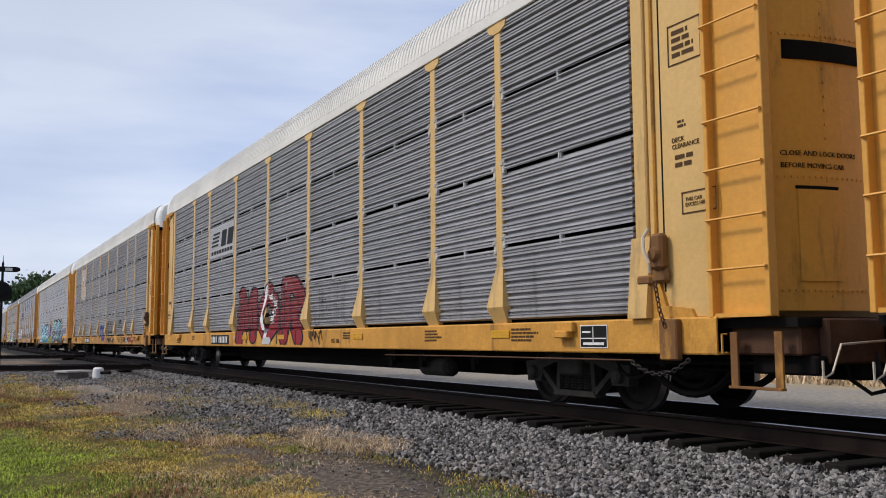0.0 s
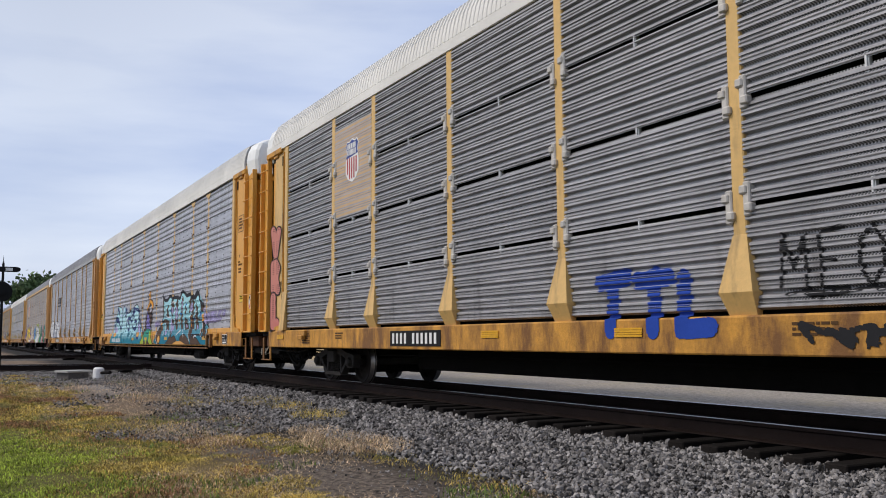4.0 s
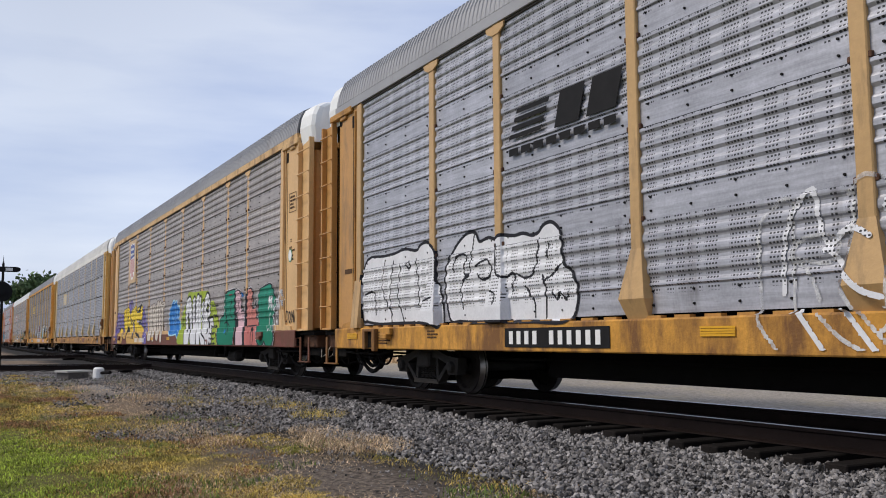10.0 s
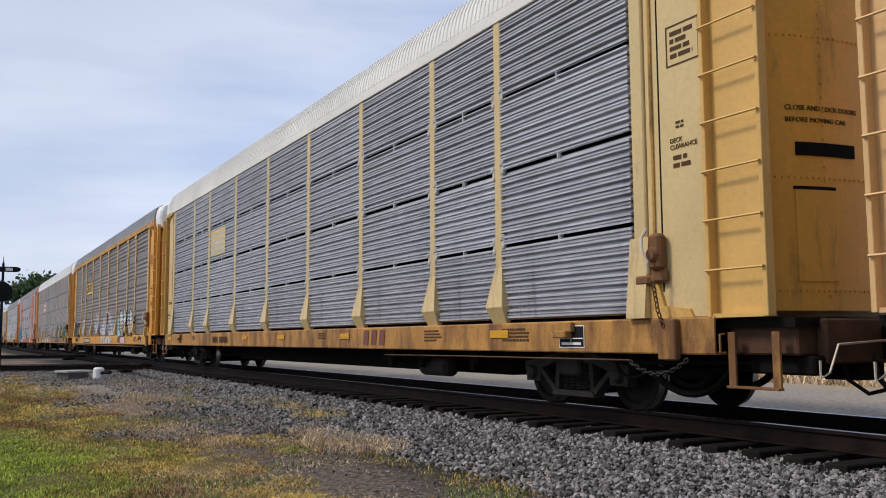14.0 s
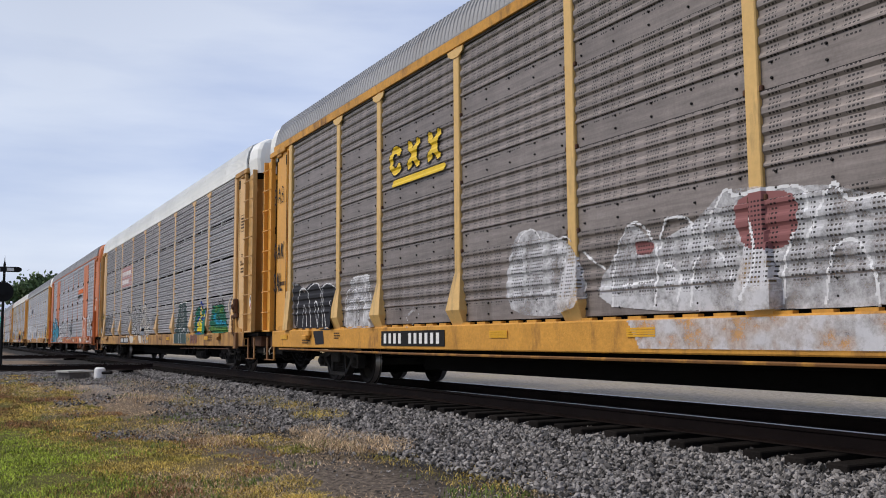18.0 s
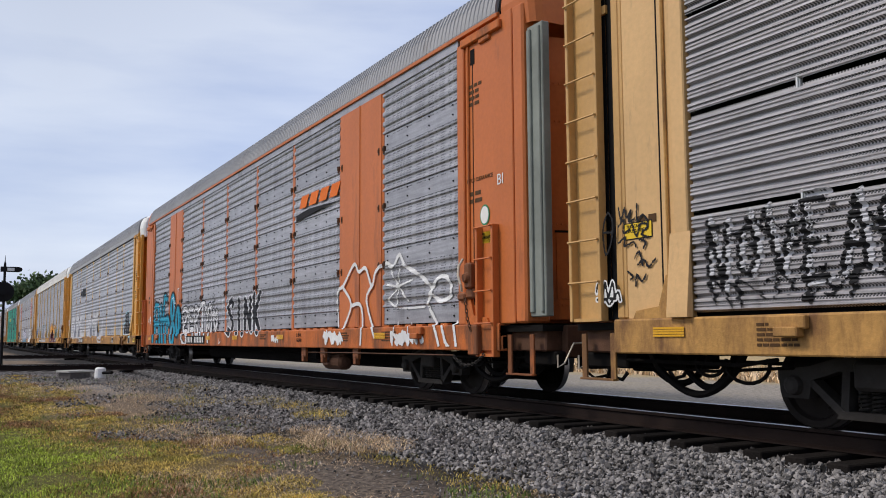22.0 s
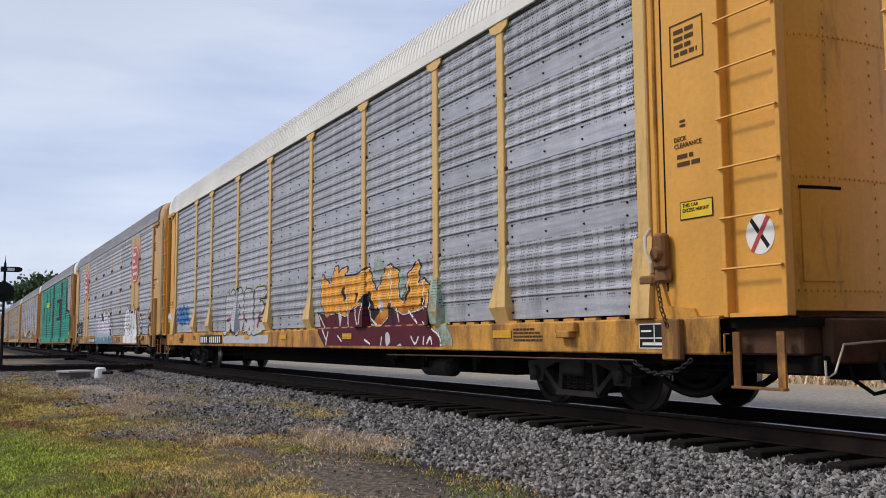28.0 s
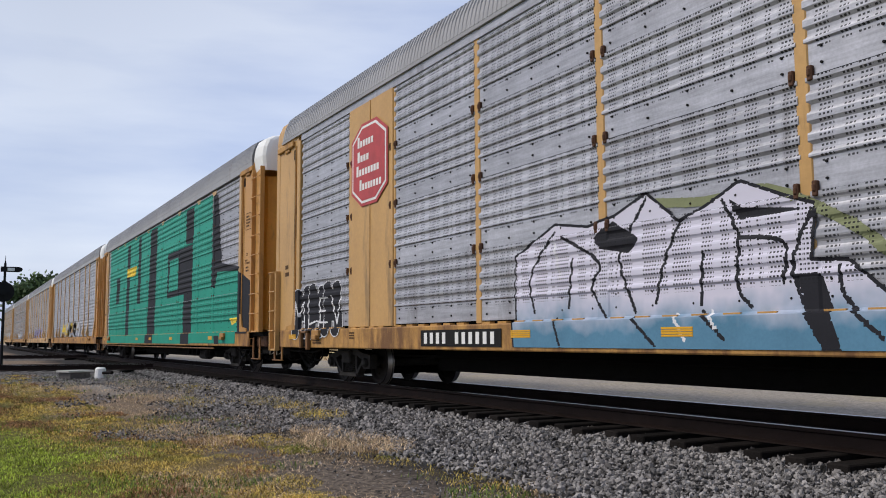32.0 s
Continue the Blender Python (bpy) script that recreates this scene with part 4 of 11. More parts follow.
CAR_SPECS = [
    ("T", YELLOW, POST_YELLOW, T_MID, ROOF_CREAM, "yellow auto carrier with ribbed grey steel panels", True, True, None, False),
    ("T", YELLOW, POST_YELLOW, T_MID, ROOF_CREAM, "yellow auto carrier, ribbed grey panels, red graffiti near one end", True, True, None, False),
    ("T", YELLOW, POST_YELLOW, T_MID, ROOF_CREAM, "yellow auto carrier with ribbed panels and small blue and black tags", True, False, None, False),
    ("P", YELLOW, POST_YELLOW, P_LIGHT, ROOF_CREAM, "yellow auto carrier with a long teal graffiti mural on punched panels", False, True, None, True),
    ("P", YELLOW_OLD, POST_OLD, P_LIGHT, ROOF_GREY, "rust-stained yellow auto carrier with white outline graffiti", True, True, YELLOW, False),
    ("P", TAN, TAN, P_BROWN, ROOF_GREY, "tan auto carrier with brownish panels and many colourful graffiti", False, True, REDBROWN, True),
    ("T", PALE_YELLOW, POST_CREAM, T_GREY, ROOF_CREAM, "clean yellow auto carrier with ribbed bluish grey panels", True, False, YELLOW_OLD, False),
    ("P", YELLOW, POST_YELLOW, P_DARK, ROOF_GREY, "yellow auto carrier with dark weathered panels and pale graffiti", True, True, None, False),
    ("T", OCHRE, TAN, T_DARK, ROOF_WHITE, "tan auto carrier with dull ribbed panels and a red plaque", True, True, OCHRE, False),
    ("W", ORANGE, ORANGE, P_GREY, ROOF_GREY, "orange auto carrier with wide solid panels and white graffiti", False, False, None, False),
    ("P", YELLOW, POST_YELLOW, P_LIGHT, ROOF_GREY, "faded yellow auto carrier with white and black graffiti", True, True, YELLOW_OLD, False),
    ("P", YELLOW, POST_YELLOW, P_LIGHT, ROOF_CREAM, "yellow auto carrier with an orange and maroon graffiti piece", True, True, None, False),
    ("W", OCHRE, OCHRE, P_LIGHT, ROOF_GREY, "ochre auto carrier with wide solid panels and red octagon emblems", False, False, None, False),
    ("P", YELLOW_OLD, POST_OLD, P_GREY, ROOF_GREY, "yellow auto carrier covered with tall green graffiti letters", False, True, None, False),
    ("P", YELLOW_OLD, POST_OLD, P_LIGHT, ROOF_GREY, "yellow auto carrier with grey panels and small low tags", True, True, None, False),
    ("P", TAN, TAN, P_BROWN, ROOF_GREY, "tan auto carrier with brownish weathered panels", True, True, None, False),
    ("T", OCHRE, OCHRE, T_DARK, ROOF_GREY, "dull auto carrier with ribbed grey panels", True, True, None, False),
    ("P", TAN, TAN, P_BROWN, ROOF_GREY, "tan auto carrier with weathered panels", True, True, None, False),
]
for k, spec in enumerate(CAR_SPECS):
    make_car(k, *spec)


# ---- what is painted on the cars ----
def surface(k, x, z):
    """The outermost y of a car's near side at x, z (its own metres)."""
    kind, flare, car = LOOKS[k]
    x, z = np.asarray(x, float), np.asarray(z, float)
    y = SIDE + (profile_t(z) if kind == "T" else profile_p(z))
    ax = np.abs(x)
    for p in POSTS:
        w = np.full_like(x, 0.10)
        f = np.full_like(x, SIDE - (0.045 if flare else 0.016))
        if flare:
            t = np.clip((1.86 - z) / 0.56, 0, 1)
            w = w + 0.13 * t
            f = f - (0.07 if k == 10 else 0.096) * t
        y = np.where(np.abs(x - p) < w, np.minimum(y, f), y)
    if CAR_SPECS[k][0] == "W":
        for p in (-8.095, 8.095):
            y = np.where(np.abs(x - p) < 0.98, SIDE - 0.048, y)
    y = np.where((ax > EDGE - 0.01) & (ax < EDGE + 0.21), SIDE - 0.055, y)
    y = np.where(ax >= EDGE + 0.21, -1.49, y)
    if CAR_SPECS[k][9]:
        y = np.where((z < 1.21) & (ax < EDGE), np.minimum(y, SIDE - 0.06), y)
    return np.where(z < 1.085, SILL_Y, y)


COATS = {}


class Fill(list):
    """A closed outline that is filled, not drawn along."""


def smooth(pts, closed=True, n=4):
    """A soft curve through hand-placed points."""
    p = np.asarray(pts, float)
    m = len(p)
    out = []
    for i in range(m if closed else m - 1):
        a, b, c, d = (p[(i + j) % m] if closed else p[min(max(i + j, 0), m - 1)] for j in (-1, 0, 1, 2))
        for u in np.arange(n) / n:
            out.append(tuple(0.5 * (2 * b + (c - a) * u + (2 * a - 5 * b + 4 * c - d) * u * u + (3 * b - a - 3 * c + d) * u ** 3)))
    out.append(out[0] if closed else tuple(p[-1]))
    return out


def blob(*pts, n=4):
    return Fill(smooth(pts, True, n))


def stroke(*pts):
    return smooth(pts, False)


def spray(k, layers, label="", step=0.026, name="graffiti", squash=1.0):
    """Paint on the side of car k. layers, lowest first: (lines, radius, material)."""
    kind, flare, car = LOOKS[k]
    hz = (0.0835 / 5 if kind == "T" else 0.0178) if step < 0.04 else step
    pts = np.concatenate([np.asarray(l, float) + sgn * r for lines, r, m in layers for l in lines for sgn in (-1, 1)])
    x0, z0 = pts.min(0) - 0.03
    x1, z1 = pts.max(0) + 0.03
    z0 = max(z0, 0.718)
    z0 = 1.11 + math.floor((z0 - 1.11) / hz + 0.5) * hz
    gx, gz = np.arange(x0, x1 + step, step), np.arange(z0, z1 + hz, hz)
    X, Z = np.meshgrid(gx, gz)
    P = np.stack([X, Z], -1)
    Q = P.copy()
    done = np.zeros(X.shape, bool)
    cls = np.full((X.shape[0] - 1, X.shape[1] - 1), -1)
    fields, mats = {}, []
    COATS[k] = COATS.get(k, 0) + 1
    flat = np.array([1.0, squash])
    for lines, r, m in layers:
        if id(lines) not in fields:
            d = np.full(X.shape, 9.0)
            for l in lines:
                l = np.asarray(l, float)
                for a, b in zip(l, l[1:]) if len(l) > 1 else [(l[0], l[0])]:
                    lo, hi = np.minimum(a, b) - 0.9, np.maximum(a, b) + 0.9
                    i0, i1 = np.searchsorted(gx, (lo[0], hi[0]))
                    j0, j1 = np.searchsorted(gz, (lo[1], hi[1]))
                    sub = P[j0:j1, i0:i1]
                    ab = (b - a) * flat
                    way = (sub - a) * flat
                    t = np.clip((way @ ab) / max(ab @ ab, 1e-9), 0, 1)
                    d[j0:j1, i0:i1] = np.minimum(d[j0:j1, i0:i1], np.linalg.norm(way - t[..., None] * ab, axis=-1))
            for l in lines:
                if isinstance(l, Fill):
                    q = np.asarray(l, float)
                    inside = np.zeros(X.shape, bool)
                    for a, b in zip(q, np.roll(q, -1, 0)):
                        if a[1] != b[1]:
                            hit = ((a[1] > Z) != (b[1] > Z)) & (X < (b[0] - a[0]) * (Z - a[1]) / (b[1] - a[1]) + a[0])
                            inside ^= hit
                    d = np.where(inside, -np.abs(d), d)
            fields[id(lines)] = (lines, d, np.stack(np.gradient(d, gz, gx)[::-1], -1))
        _, d, g = fields[id(lines)]
        off = d - r
        near = (np.abs(off) < 0.5 * (step * np.abs(g[..., 0]) + hz * np.abs(g[..., 1])) * 0.9) & ~done & (d < 8)
        Q[near] -= (off[..., None] * g / np.maximum((g * g).sum(-1, keepdims=True), 0.05))[near]
        done |= near
        mid = (off[:-1, :-1] + off[1:, :-1] + off[:-1, 1:] + off[1:, 1:]) / 4
        if m not in mats:
            mats.append(m)
        cls[mid < 0] = mats.index(m)
    zc = (Z[:-1, :-1] + Z[1:, 1:]) / 2
    bad = (zc > 1.058) & (zc < 1.118) & ~CAR_SPECS[k][9]
    if kind == "T":
        for _, top in ROWS[:3]:
            bad |= (zc > top - 0.046) & (zc < top + 0.004)
    cls[bad | (zc < 0.725)] = -1
    Y = surface(k, X, Z) - 0.006 - 0.0015 * COATS[k]
    if step >= 0.04 and kind == "P":
        Y = np.where(Z > 1.085, np.minimum(Y, SIDE - 0.045), Y)
    V = np.stack([Q[..., 0], Y, Q[..., 1]], -1).reshape(-1, 3)
    idx = np.arange(X.size).reshape(X.shape)
    F = np.stack([idx[:-1, :-1], idx[:-1, 1:], idx[1:, 1:], idx[1:, :-1]], -1)[cls >= 0]
    used, inv = np.unique(F, return_inverse=True)
    me = from_grid(name, V[used], inv.reshape(F.shape), mats)
    me.polygons.foreach_set("material_index", cls[cls >= 0].astype(np.int32))
    return part(name, me, None, car, label)


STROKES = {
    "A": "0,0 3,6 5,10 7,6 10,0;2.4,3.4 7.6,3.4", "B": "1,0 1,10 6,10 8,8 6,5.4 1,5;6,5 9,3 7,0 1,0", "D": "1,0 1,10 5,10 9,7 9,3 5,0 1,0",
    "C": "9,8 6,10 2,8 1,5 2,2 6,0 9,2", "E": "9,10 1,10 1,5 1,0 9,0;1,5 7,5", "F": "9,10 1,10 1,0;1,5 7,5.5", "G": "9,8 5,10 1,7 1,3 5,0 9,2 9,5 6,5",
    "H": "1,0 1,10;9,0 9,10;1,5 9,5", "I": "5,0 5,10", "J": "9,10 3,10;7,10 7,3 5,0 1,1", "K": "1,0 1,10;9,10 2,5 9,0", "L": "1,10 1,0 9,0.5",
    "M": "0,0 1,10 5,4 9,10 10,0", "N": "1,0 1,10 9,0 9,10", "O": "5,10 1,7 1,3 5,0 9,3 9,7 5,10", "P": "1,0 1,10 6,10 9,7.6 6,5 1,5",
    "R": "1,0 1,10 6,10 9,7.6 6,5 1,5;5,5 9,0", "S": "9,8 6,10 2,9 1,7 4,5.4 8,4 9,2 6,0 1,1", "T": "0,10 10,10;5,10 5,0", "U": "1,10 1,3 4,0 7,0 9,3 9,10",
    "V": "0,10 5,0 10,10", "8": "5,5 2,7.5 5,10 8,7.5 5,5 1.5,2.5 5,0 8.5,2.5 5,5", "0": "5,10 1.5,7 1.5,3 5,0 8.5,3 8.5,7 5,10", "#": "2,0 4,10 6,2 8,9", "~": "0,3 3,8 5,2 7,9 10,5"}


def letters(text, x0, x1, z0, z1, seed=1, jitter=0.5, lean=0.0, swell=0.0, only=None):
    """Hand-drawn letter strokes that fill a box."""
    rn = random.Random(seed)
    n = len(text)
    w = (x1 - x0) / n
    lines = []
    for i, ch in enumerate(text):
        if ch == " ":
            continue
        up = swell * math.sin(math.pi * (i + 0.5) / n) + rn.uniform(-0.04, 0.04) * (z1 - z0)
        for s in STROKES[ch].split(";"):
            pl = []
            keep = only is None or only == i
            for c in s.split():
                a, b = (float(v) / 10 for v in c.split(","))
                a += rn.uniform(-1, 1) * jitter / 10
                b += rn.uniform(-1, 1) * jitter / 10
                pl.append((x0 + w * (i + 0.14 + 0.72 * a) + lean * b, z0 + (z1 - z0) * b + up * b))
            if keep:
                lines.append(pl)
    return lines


def shifted(lines, dx, dz):
    return [[(x + dx, z + dz) for x, z in l] for l in lines]


def arc(cx, cz, rx, rz, a0=0, a1=360, n=16):
    return [(cx + rx * math.cos(radians(a0 + (a1 - a0) * i / n)), cz + rz * math.sin(radians(a0 + (a1 - a0) * i / n))) for i in range(n + 1)]


def scrawl(x0, x1, z0, z1, seed, turns=8):
    """A quick handwritten tag: a row of small looping letters, each its own stroke."""
    rn = random.Random(seed)
    n = max(3, turns)
    w = (x1 - x0) / n
    out = []
    for i in range(n):
        cx = x0 + w * (i + 0.5)
        hi = z1 - (z1 - z0) * rn.uniform(0.0, 0.35)
        lo = z0 + (z1 - z0) * rn.uniform(0.0, 0.25)
        pts = [(cx - w * rn.uniform(0.3, 0.6), lo + (hi - lo) * rn.uniform(0.2, 0.9))]
        for q in range(rn.randint(3, 5)):
            pts.append((cx + w * rn.uniform(-0.5, 0.5), (hi if q % 2 == 0 else lo) + (z1 - z0) * rn.uniform(-0.08, 0.08)))
        pts.append((cx + w * rn.uniform(0.4, 0.8), lo + (hi - lo) * rn.uniform(0.1, 0.7)))
        out.append(smooth(pts, False))
    return out


def spikes(lines_box, n, seed, reach=0.12):
    x0, x1, z = lines_box
    rn = random.Random(seed)
    return [[(x, z), (x + rn.uniform(-0.08, 0.08), z + reach * rn.uniform(0.5, 1.3))] for x in np.linspace(x0, x1, n)]


def ink(name, low, high=None, z0=0.75, z1=2.1, punched=True, mist=False):
    """Sprayed paint, fading from one colour to another with height."""
    m = mat(name, low, 0.65, 0, 0.10, 2.2, 0.04, 50, fine=0.05, spec=0.15)
    t = m.node_tree
    b = t.nodes["Principled BSDF"]
    src = b.inputs["Base Color"].links[0].from_socket
    if high:
        tc = t.nodes.new("ShaderNodeTexCoord")
        sep = t.nodes.new("ShaderNodeSeparateXYZ")
        n = nd(t, "ShaderNodeTexNoise", Scale=2.5, Detail=3.0)
        add = t.nodes.new("ShaderNodeMath")
        add.operation = "MULTIPLY_ADD"
        add.inputs[1].default_value = 0.6
        t.links.new(tc.outputs["Object"], sep.inputs[0]), t.links.new(tc.outputs["Object"], n.inputs["Vector"])
        t.links.new(n.outputs[0], add.inputs[0]), t.links.new(sep.outputs[2], add.inputs[2])
        mr = nd(t, "ShaderNodeMapRange", **{"From Min": z0 + 0.3, "From Max": z1 + 0.3})
        t.links.new(add.outputs[0], mr.inputs[0])
        mix = t.nodes.new("ShaderNodeMix")
        mix.data_type = "RGBA"
        t.links.new(mr.outputs[0], mix.inputs[0]), t.links.new(src, mix.inputs[6])
        mix.inputs[7].default_value = (*high, 1)
        t.links.new(mix.outputs[2], b.inputs["Base Color"])
    if mist:
        n2 = nd(t, "ShaderNodeTexNoise", Scale=3.0, Detail=7.0, Roughness=0.75)
        tc2 = t.nodes.new("ShaderNodeTexCoord")
        t.links.new(tc2.outputs["Object"], n2.inputs["Vector"])
        al = nd(t, "ShaderNodeMapRange", **{"From Min": 0.36, "From Max": 0.58, "To Min": 0.15, "To Max": 0.9})
        t.links.new(n2.outputs[0], al.inputs[0]), t.links.new(al.outputs[0], b.inputs["Alpha"])
    return holes(m, False) if punched else m


I_BLACK, I_WHITE = ink("black_spray", (0.02, 0.02, 0.025)), ink("white_spray", (0.70, 0.70, 0.72))
I_BLACK_T, I_WHITE_T = ink("black_marker", (0.018, 0.018, 0.02), punched=False), ink("white_marker", (0.72, 0.72, 0.72), punched=False)
I_RED = ink("dark_red_spray", (0.27, 0.025, 0.035), (0.30, 0.05, 0.06), punched=False)
I_TEAL = ink("teal_fade_spray", (0.010, 0.17, 0.26), (0.36, 0.66, 0.72), 0.9, 2.0)
I_DEEP = ink("deep_teal_spray", (0.010, 0.13, 0.20))
I_NAVY = ink("navy_spray", (0.02, 0.045, 0.16))
I_SKY = ink("pale_blue_spray", (0.18, 0.52, 0.60), (0.50, 0.70, 0.78), 1.0, 1.9)
I_PURPLE = ink("purple_spray", (0.20, 0.17, 0.42))
I_LIME = ink("lime_spray", (0.33, 0.42, 0.05))
I_GREEN = ink("green_spray", (0.012, 0.17, 0.10), (0.02, 0.24, 0.16))
I_BRIGHT = ink("sea_green_spray", (0.02, 0.27, 0.19), (0.04, 0.33, 0.25), 1.0, 4.5)
I_YELLOW = ink("yellow_spray", (0.56, 0.35, 0.11), (0.80, 0.58, 0.05), 1.12, 1.4)
I_ORANGE = ink("orange_spray", (0.55, 0.22, 0.03), (0.75, 0.34, 0.05))
I_MAROON = ink("maroon_spray", (0.09, 0.015, 0.025))
I_BROWN = ink("brown_spray", (0.09, 0.05, 0.03))
I_CREAM = ink("cream_spray", (0.60, 0.54, 0.47))
I_PINK = ink("pink_spray", (0.62, 0.42, 0.46))
I_CORAL = ink("coral_spray", (0.50, 0.16, 0.14), (0.55, 0.22, 0.18))
I_BLUE = ink("blue_spray", (0.02, 0.17, 0.50))
I_CYAN = ink("cyan_spray", (0.02, 0.30, 0.45))
I_LBLUE = ink("light_blue_spray", (0.40, 0.66, 0.76))
I_SILVER = ink("silver_spray", (0.10, 0.23, 0.34), (0.62, 0.60, 0.70), 0.95, 1.35)
I_OLIVE = ink("olive_spray", (0.22, 0.24, 0.13))
I_GREY = ink("grey_spray", (0.46, 0.46, 0.50))
I_FADED = ink("worn_white_spray", (0.54, 0.54, 0.57))
I_WORN = ink("rubbed_white_spray", (0.60, 0.60, 0.63), mist=True)
I_SLATE = ink("slate_green_spray", (0.045, 0.075, 0.075), punched=False)
I_GREEN_T = ink("green_fill", (0.02, 0.16, 0.10), punched=False)
I_YELLOW_T = ink("yellow_fill", (0.72, 0.60, 0.03), punched=False)
I_BLUE_T = ink("blue_fill", (0.02, 0.06, 0.34), punched=False)
I_LEAF = ink("leaf_green_fill", (0.10, 0.23, 0.05), punched=False)
I_LAV = ink("lavender_spray", (0.36, 0.32, 0.56), mist=True)
I_HAZE = ink("purple_mist", (0.20, 0.16, 0.44), mist=True)
I_LAV2 = ink("pale_lavender_fill", (0.42, 0.38, 0.62))
I_SEA = ink("turquoise_fade_spray", (0.012, 0.19, 0.27), (0.42, 0.68, 0.74), 0.95, 1.25)
I_FROST2 = ink("bright_sky_spray", (0.20, 0.50, 0.62), (0.30, 0.60, 0.72))
I_FADE7 = ink("tan_to_cream_spray", (0.34, 0.21, 0.13), (0.66, 0.64, 0.60), 1.05, 1.75)
I_SEAFOAM = ink("pale_seafoam_spray", (0.36, 0.46, 0.40), mist=True)
I_FLAME = ink("flame_spray", (0.34, 0.09, 0.02), (0.78, 0.36, 0.06), 1.15, 1.55)
I_WORN2 = ink("thin_white_spray", (0.66, 0.66, 0.66), mist=True)
I_PURPLE2 = ink("violet_fill", (0.20, 0.18, 0.48))
I_SEAGREEN = ink("sea_green_fill", (0.03, 0.26, 0.20))
I_MAUVE = ink("dull_red_spray", (0.17, 0.062, 0.062), (0.26, 0.11, 0.11))
I_FROST = ink("light_blue_mist", (0.40, 0.66, 0.76), mist=True)


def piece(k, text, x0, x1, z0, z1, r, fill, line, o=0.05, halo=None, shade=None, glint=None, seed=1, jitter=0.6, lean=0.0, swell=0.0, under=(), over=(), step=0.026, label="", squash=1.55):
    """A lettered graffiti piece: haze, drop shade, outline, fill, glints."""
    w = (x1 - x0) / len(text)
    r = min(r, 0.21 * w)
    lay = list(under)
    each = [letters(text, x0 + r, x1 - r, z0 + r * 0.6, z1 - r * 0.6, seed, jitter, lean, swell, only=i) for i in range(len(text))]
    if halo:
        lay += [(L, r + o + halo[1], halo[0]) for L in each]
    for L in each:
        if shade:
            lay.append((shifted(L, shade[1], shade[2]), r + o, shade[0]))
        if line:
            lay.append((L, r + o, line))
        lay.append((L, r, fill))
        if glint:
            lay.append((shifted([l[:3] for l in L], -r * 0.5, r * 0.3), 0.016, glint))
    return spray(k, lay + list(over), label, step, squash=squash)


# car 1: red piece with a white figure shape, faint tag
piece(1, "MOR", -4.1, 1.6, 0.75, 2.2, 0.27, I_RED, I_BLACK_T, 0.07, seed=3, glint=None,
      over=[([[(-1.5, 0.78), (-1.3, 1.1), (-1.62, 1.5), (-1.35, 2.1)], [(-1.1, 1.9), (-0.7, 1.7), (-1.0, 1.3)]], 0.10, I_WHITE_T), ([[(-1.45, 0.85), (-1.1, 0.85)]], 0.13, GALV_CLIP), ([[(-1.3, 1.25), (-1.15, 1.7)], [(-0.9, 1.9), (-0.8, 1.5)]], 0.03, I_BLACK_T)], label="dark red graffiti letters outlined in black")
spray(1, [([stroke((x, 0.8 + 0.1 * (i % 3)), (x + 0.06, 1.3), (x - 0.03 + 0.05 * (i % 2), 1.75 + 0.1 * (i % 4))) for i, x in enumerate((-3.95, -3.62, -3.3, -2.95, -2.6, -2.2, -0.5, -0.1, 0.35, 0.8))], 0.028, I_BLACK_T)], "black slits in the red letters")
spray(1, [([stroke((1.80, 1.88), (1.90, 2.0), (2.12, 1.95), (2.16, 1.25), (1.9, 1.2), (1.82, 1.6)), stroke((2.30, 2.0), (2.36, 1.6), (2.42, 1.2)), stroke((2.2, 1.6), (2.52, 1.66), (2.6, 1.2)), stroke((2.78, 1.2), (2.72, 1.85), (2.9, 2.04), (3.0, 1.85), (2.96, 1.25), (2.8, 1.2)),
           stroke((3.1, 1.2), (3.12, 1.7), (3.18, 2.0), (3.36, 1.9), (3.36, 1.25)), stroke((3.52, 2.0), (3.46, 1.4), (3.6, 1.17), (3.85, 1.4), (4.0, 1.63))], 0.0085, I_BLACK_T)], "thin black outlined letters on the ribs", step=0.013)
spray(1, [([stroke((1.64, 1.05), (1.68, 0.90), (1.74, 1.06), (1.78, 0.84), (1.84, 1.05), (1.88, 0.94), (1.95, 1.06), (1.97, 0.88), (2.06, 1.04), (2.03, 0.86)), stroke((2.03, 1.04), (2.2, 0.9), (2.28, 0.76), (2.22, 0.86), (2.30, 0.98), (2.36, 1.06), (2.42, 0.86)), stroke((2.22, 0.99), (2.30, 1.03), (2.36, 1.06))], 0.013, I_BLACK_T)], "black tag on the sill", step=0.013)
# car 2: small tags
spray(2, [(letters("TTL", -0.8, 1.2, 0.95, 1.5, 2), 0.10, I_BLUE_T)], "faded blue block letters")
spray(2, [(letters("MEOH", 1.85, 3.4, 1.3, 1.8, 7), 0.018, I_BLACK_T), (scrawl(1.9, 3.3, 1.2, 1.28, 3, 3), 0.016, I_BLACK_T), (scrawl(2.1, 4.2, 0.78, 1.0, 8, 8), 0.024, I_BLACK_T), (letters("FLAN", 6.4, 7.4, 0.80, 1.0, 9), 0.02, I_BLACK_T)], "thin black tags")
spray(2, [([arc(5.65, 1.3, 0.5, 0.5), arc(5.65, 1.55, 0.25, 0.2, 0, 180), arc(5.65, 1.3, 0.2, 0.42)], 0.02, I_BLACK_T)], "round black line drawing")
spray(2, [(letters("KOON", 8.2, 9.4, 0.80, 1.0, 5), 0.028, I_RED)], "red tag on the sill")
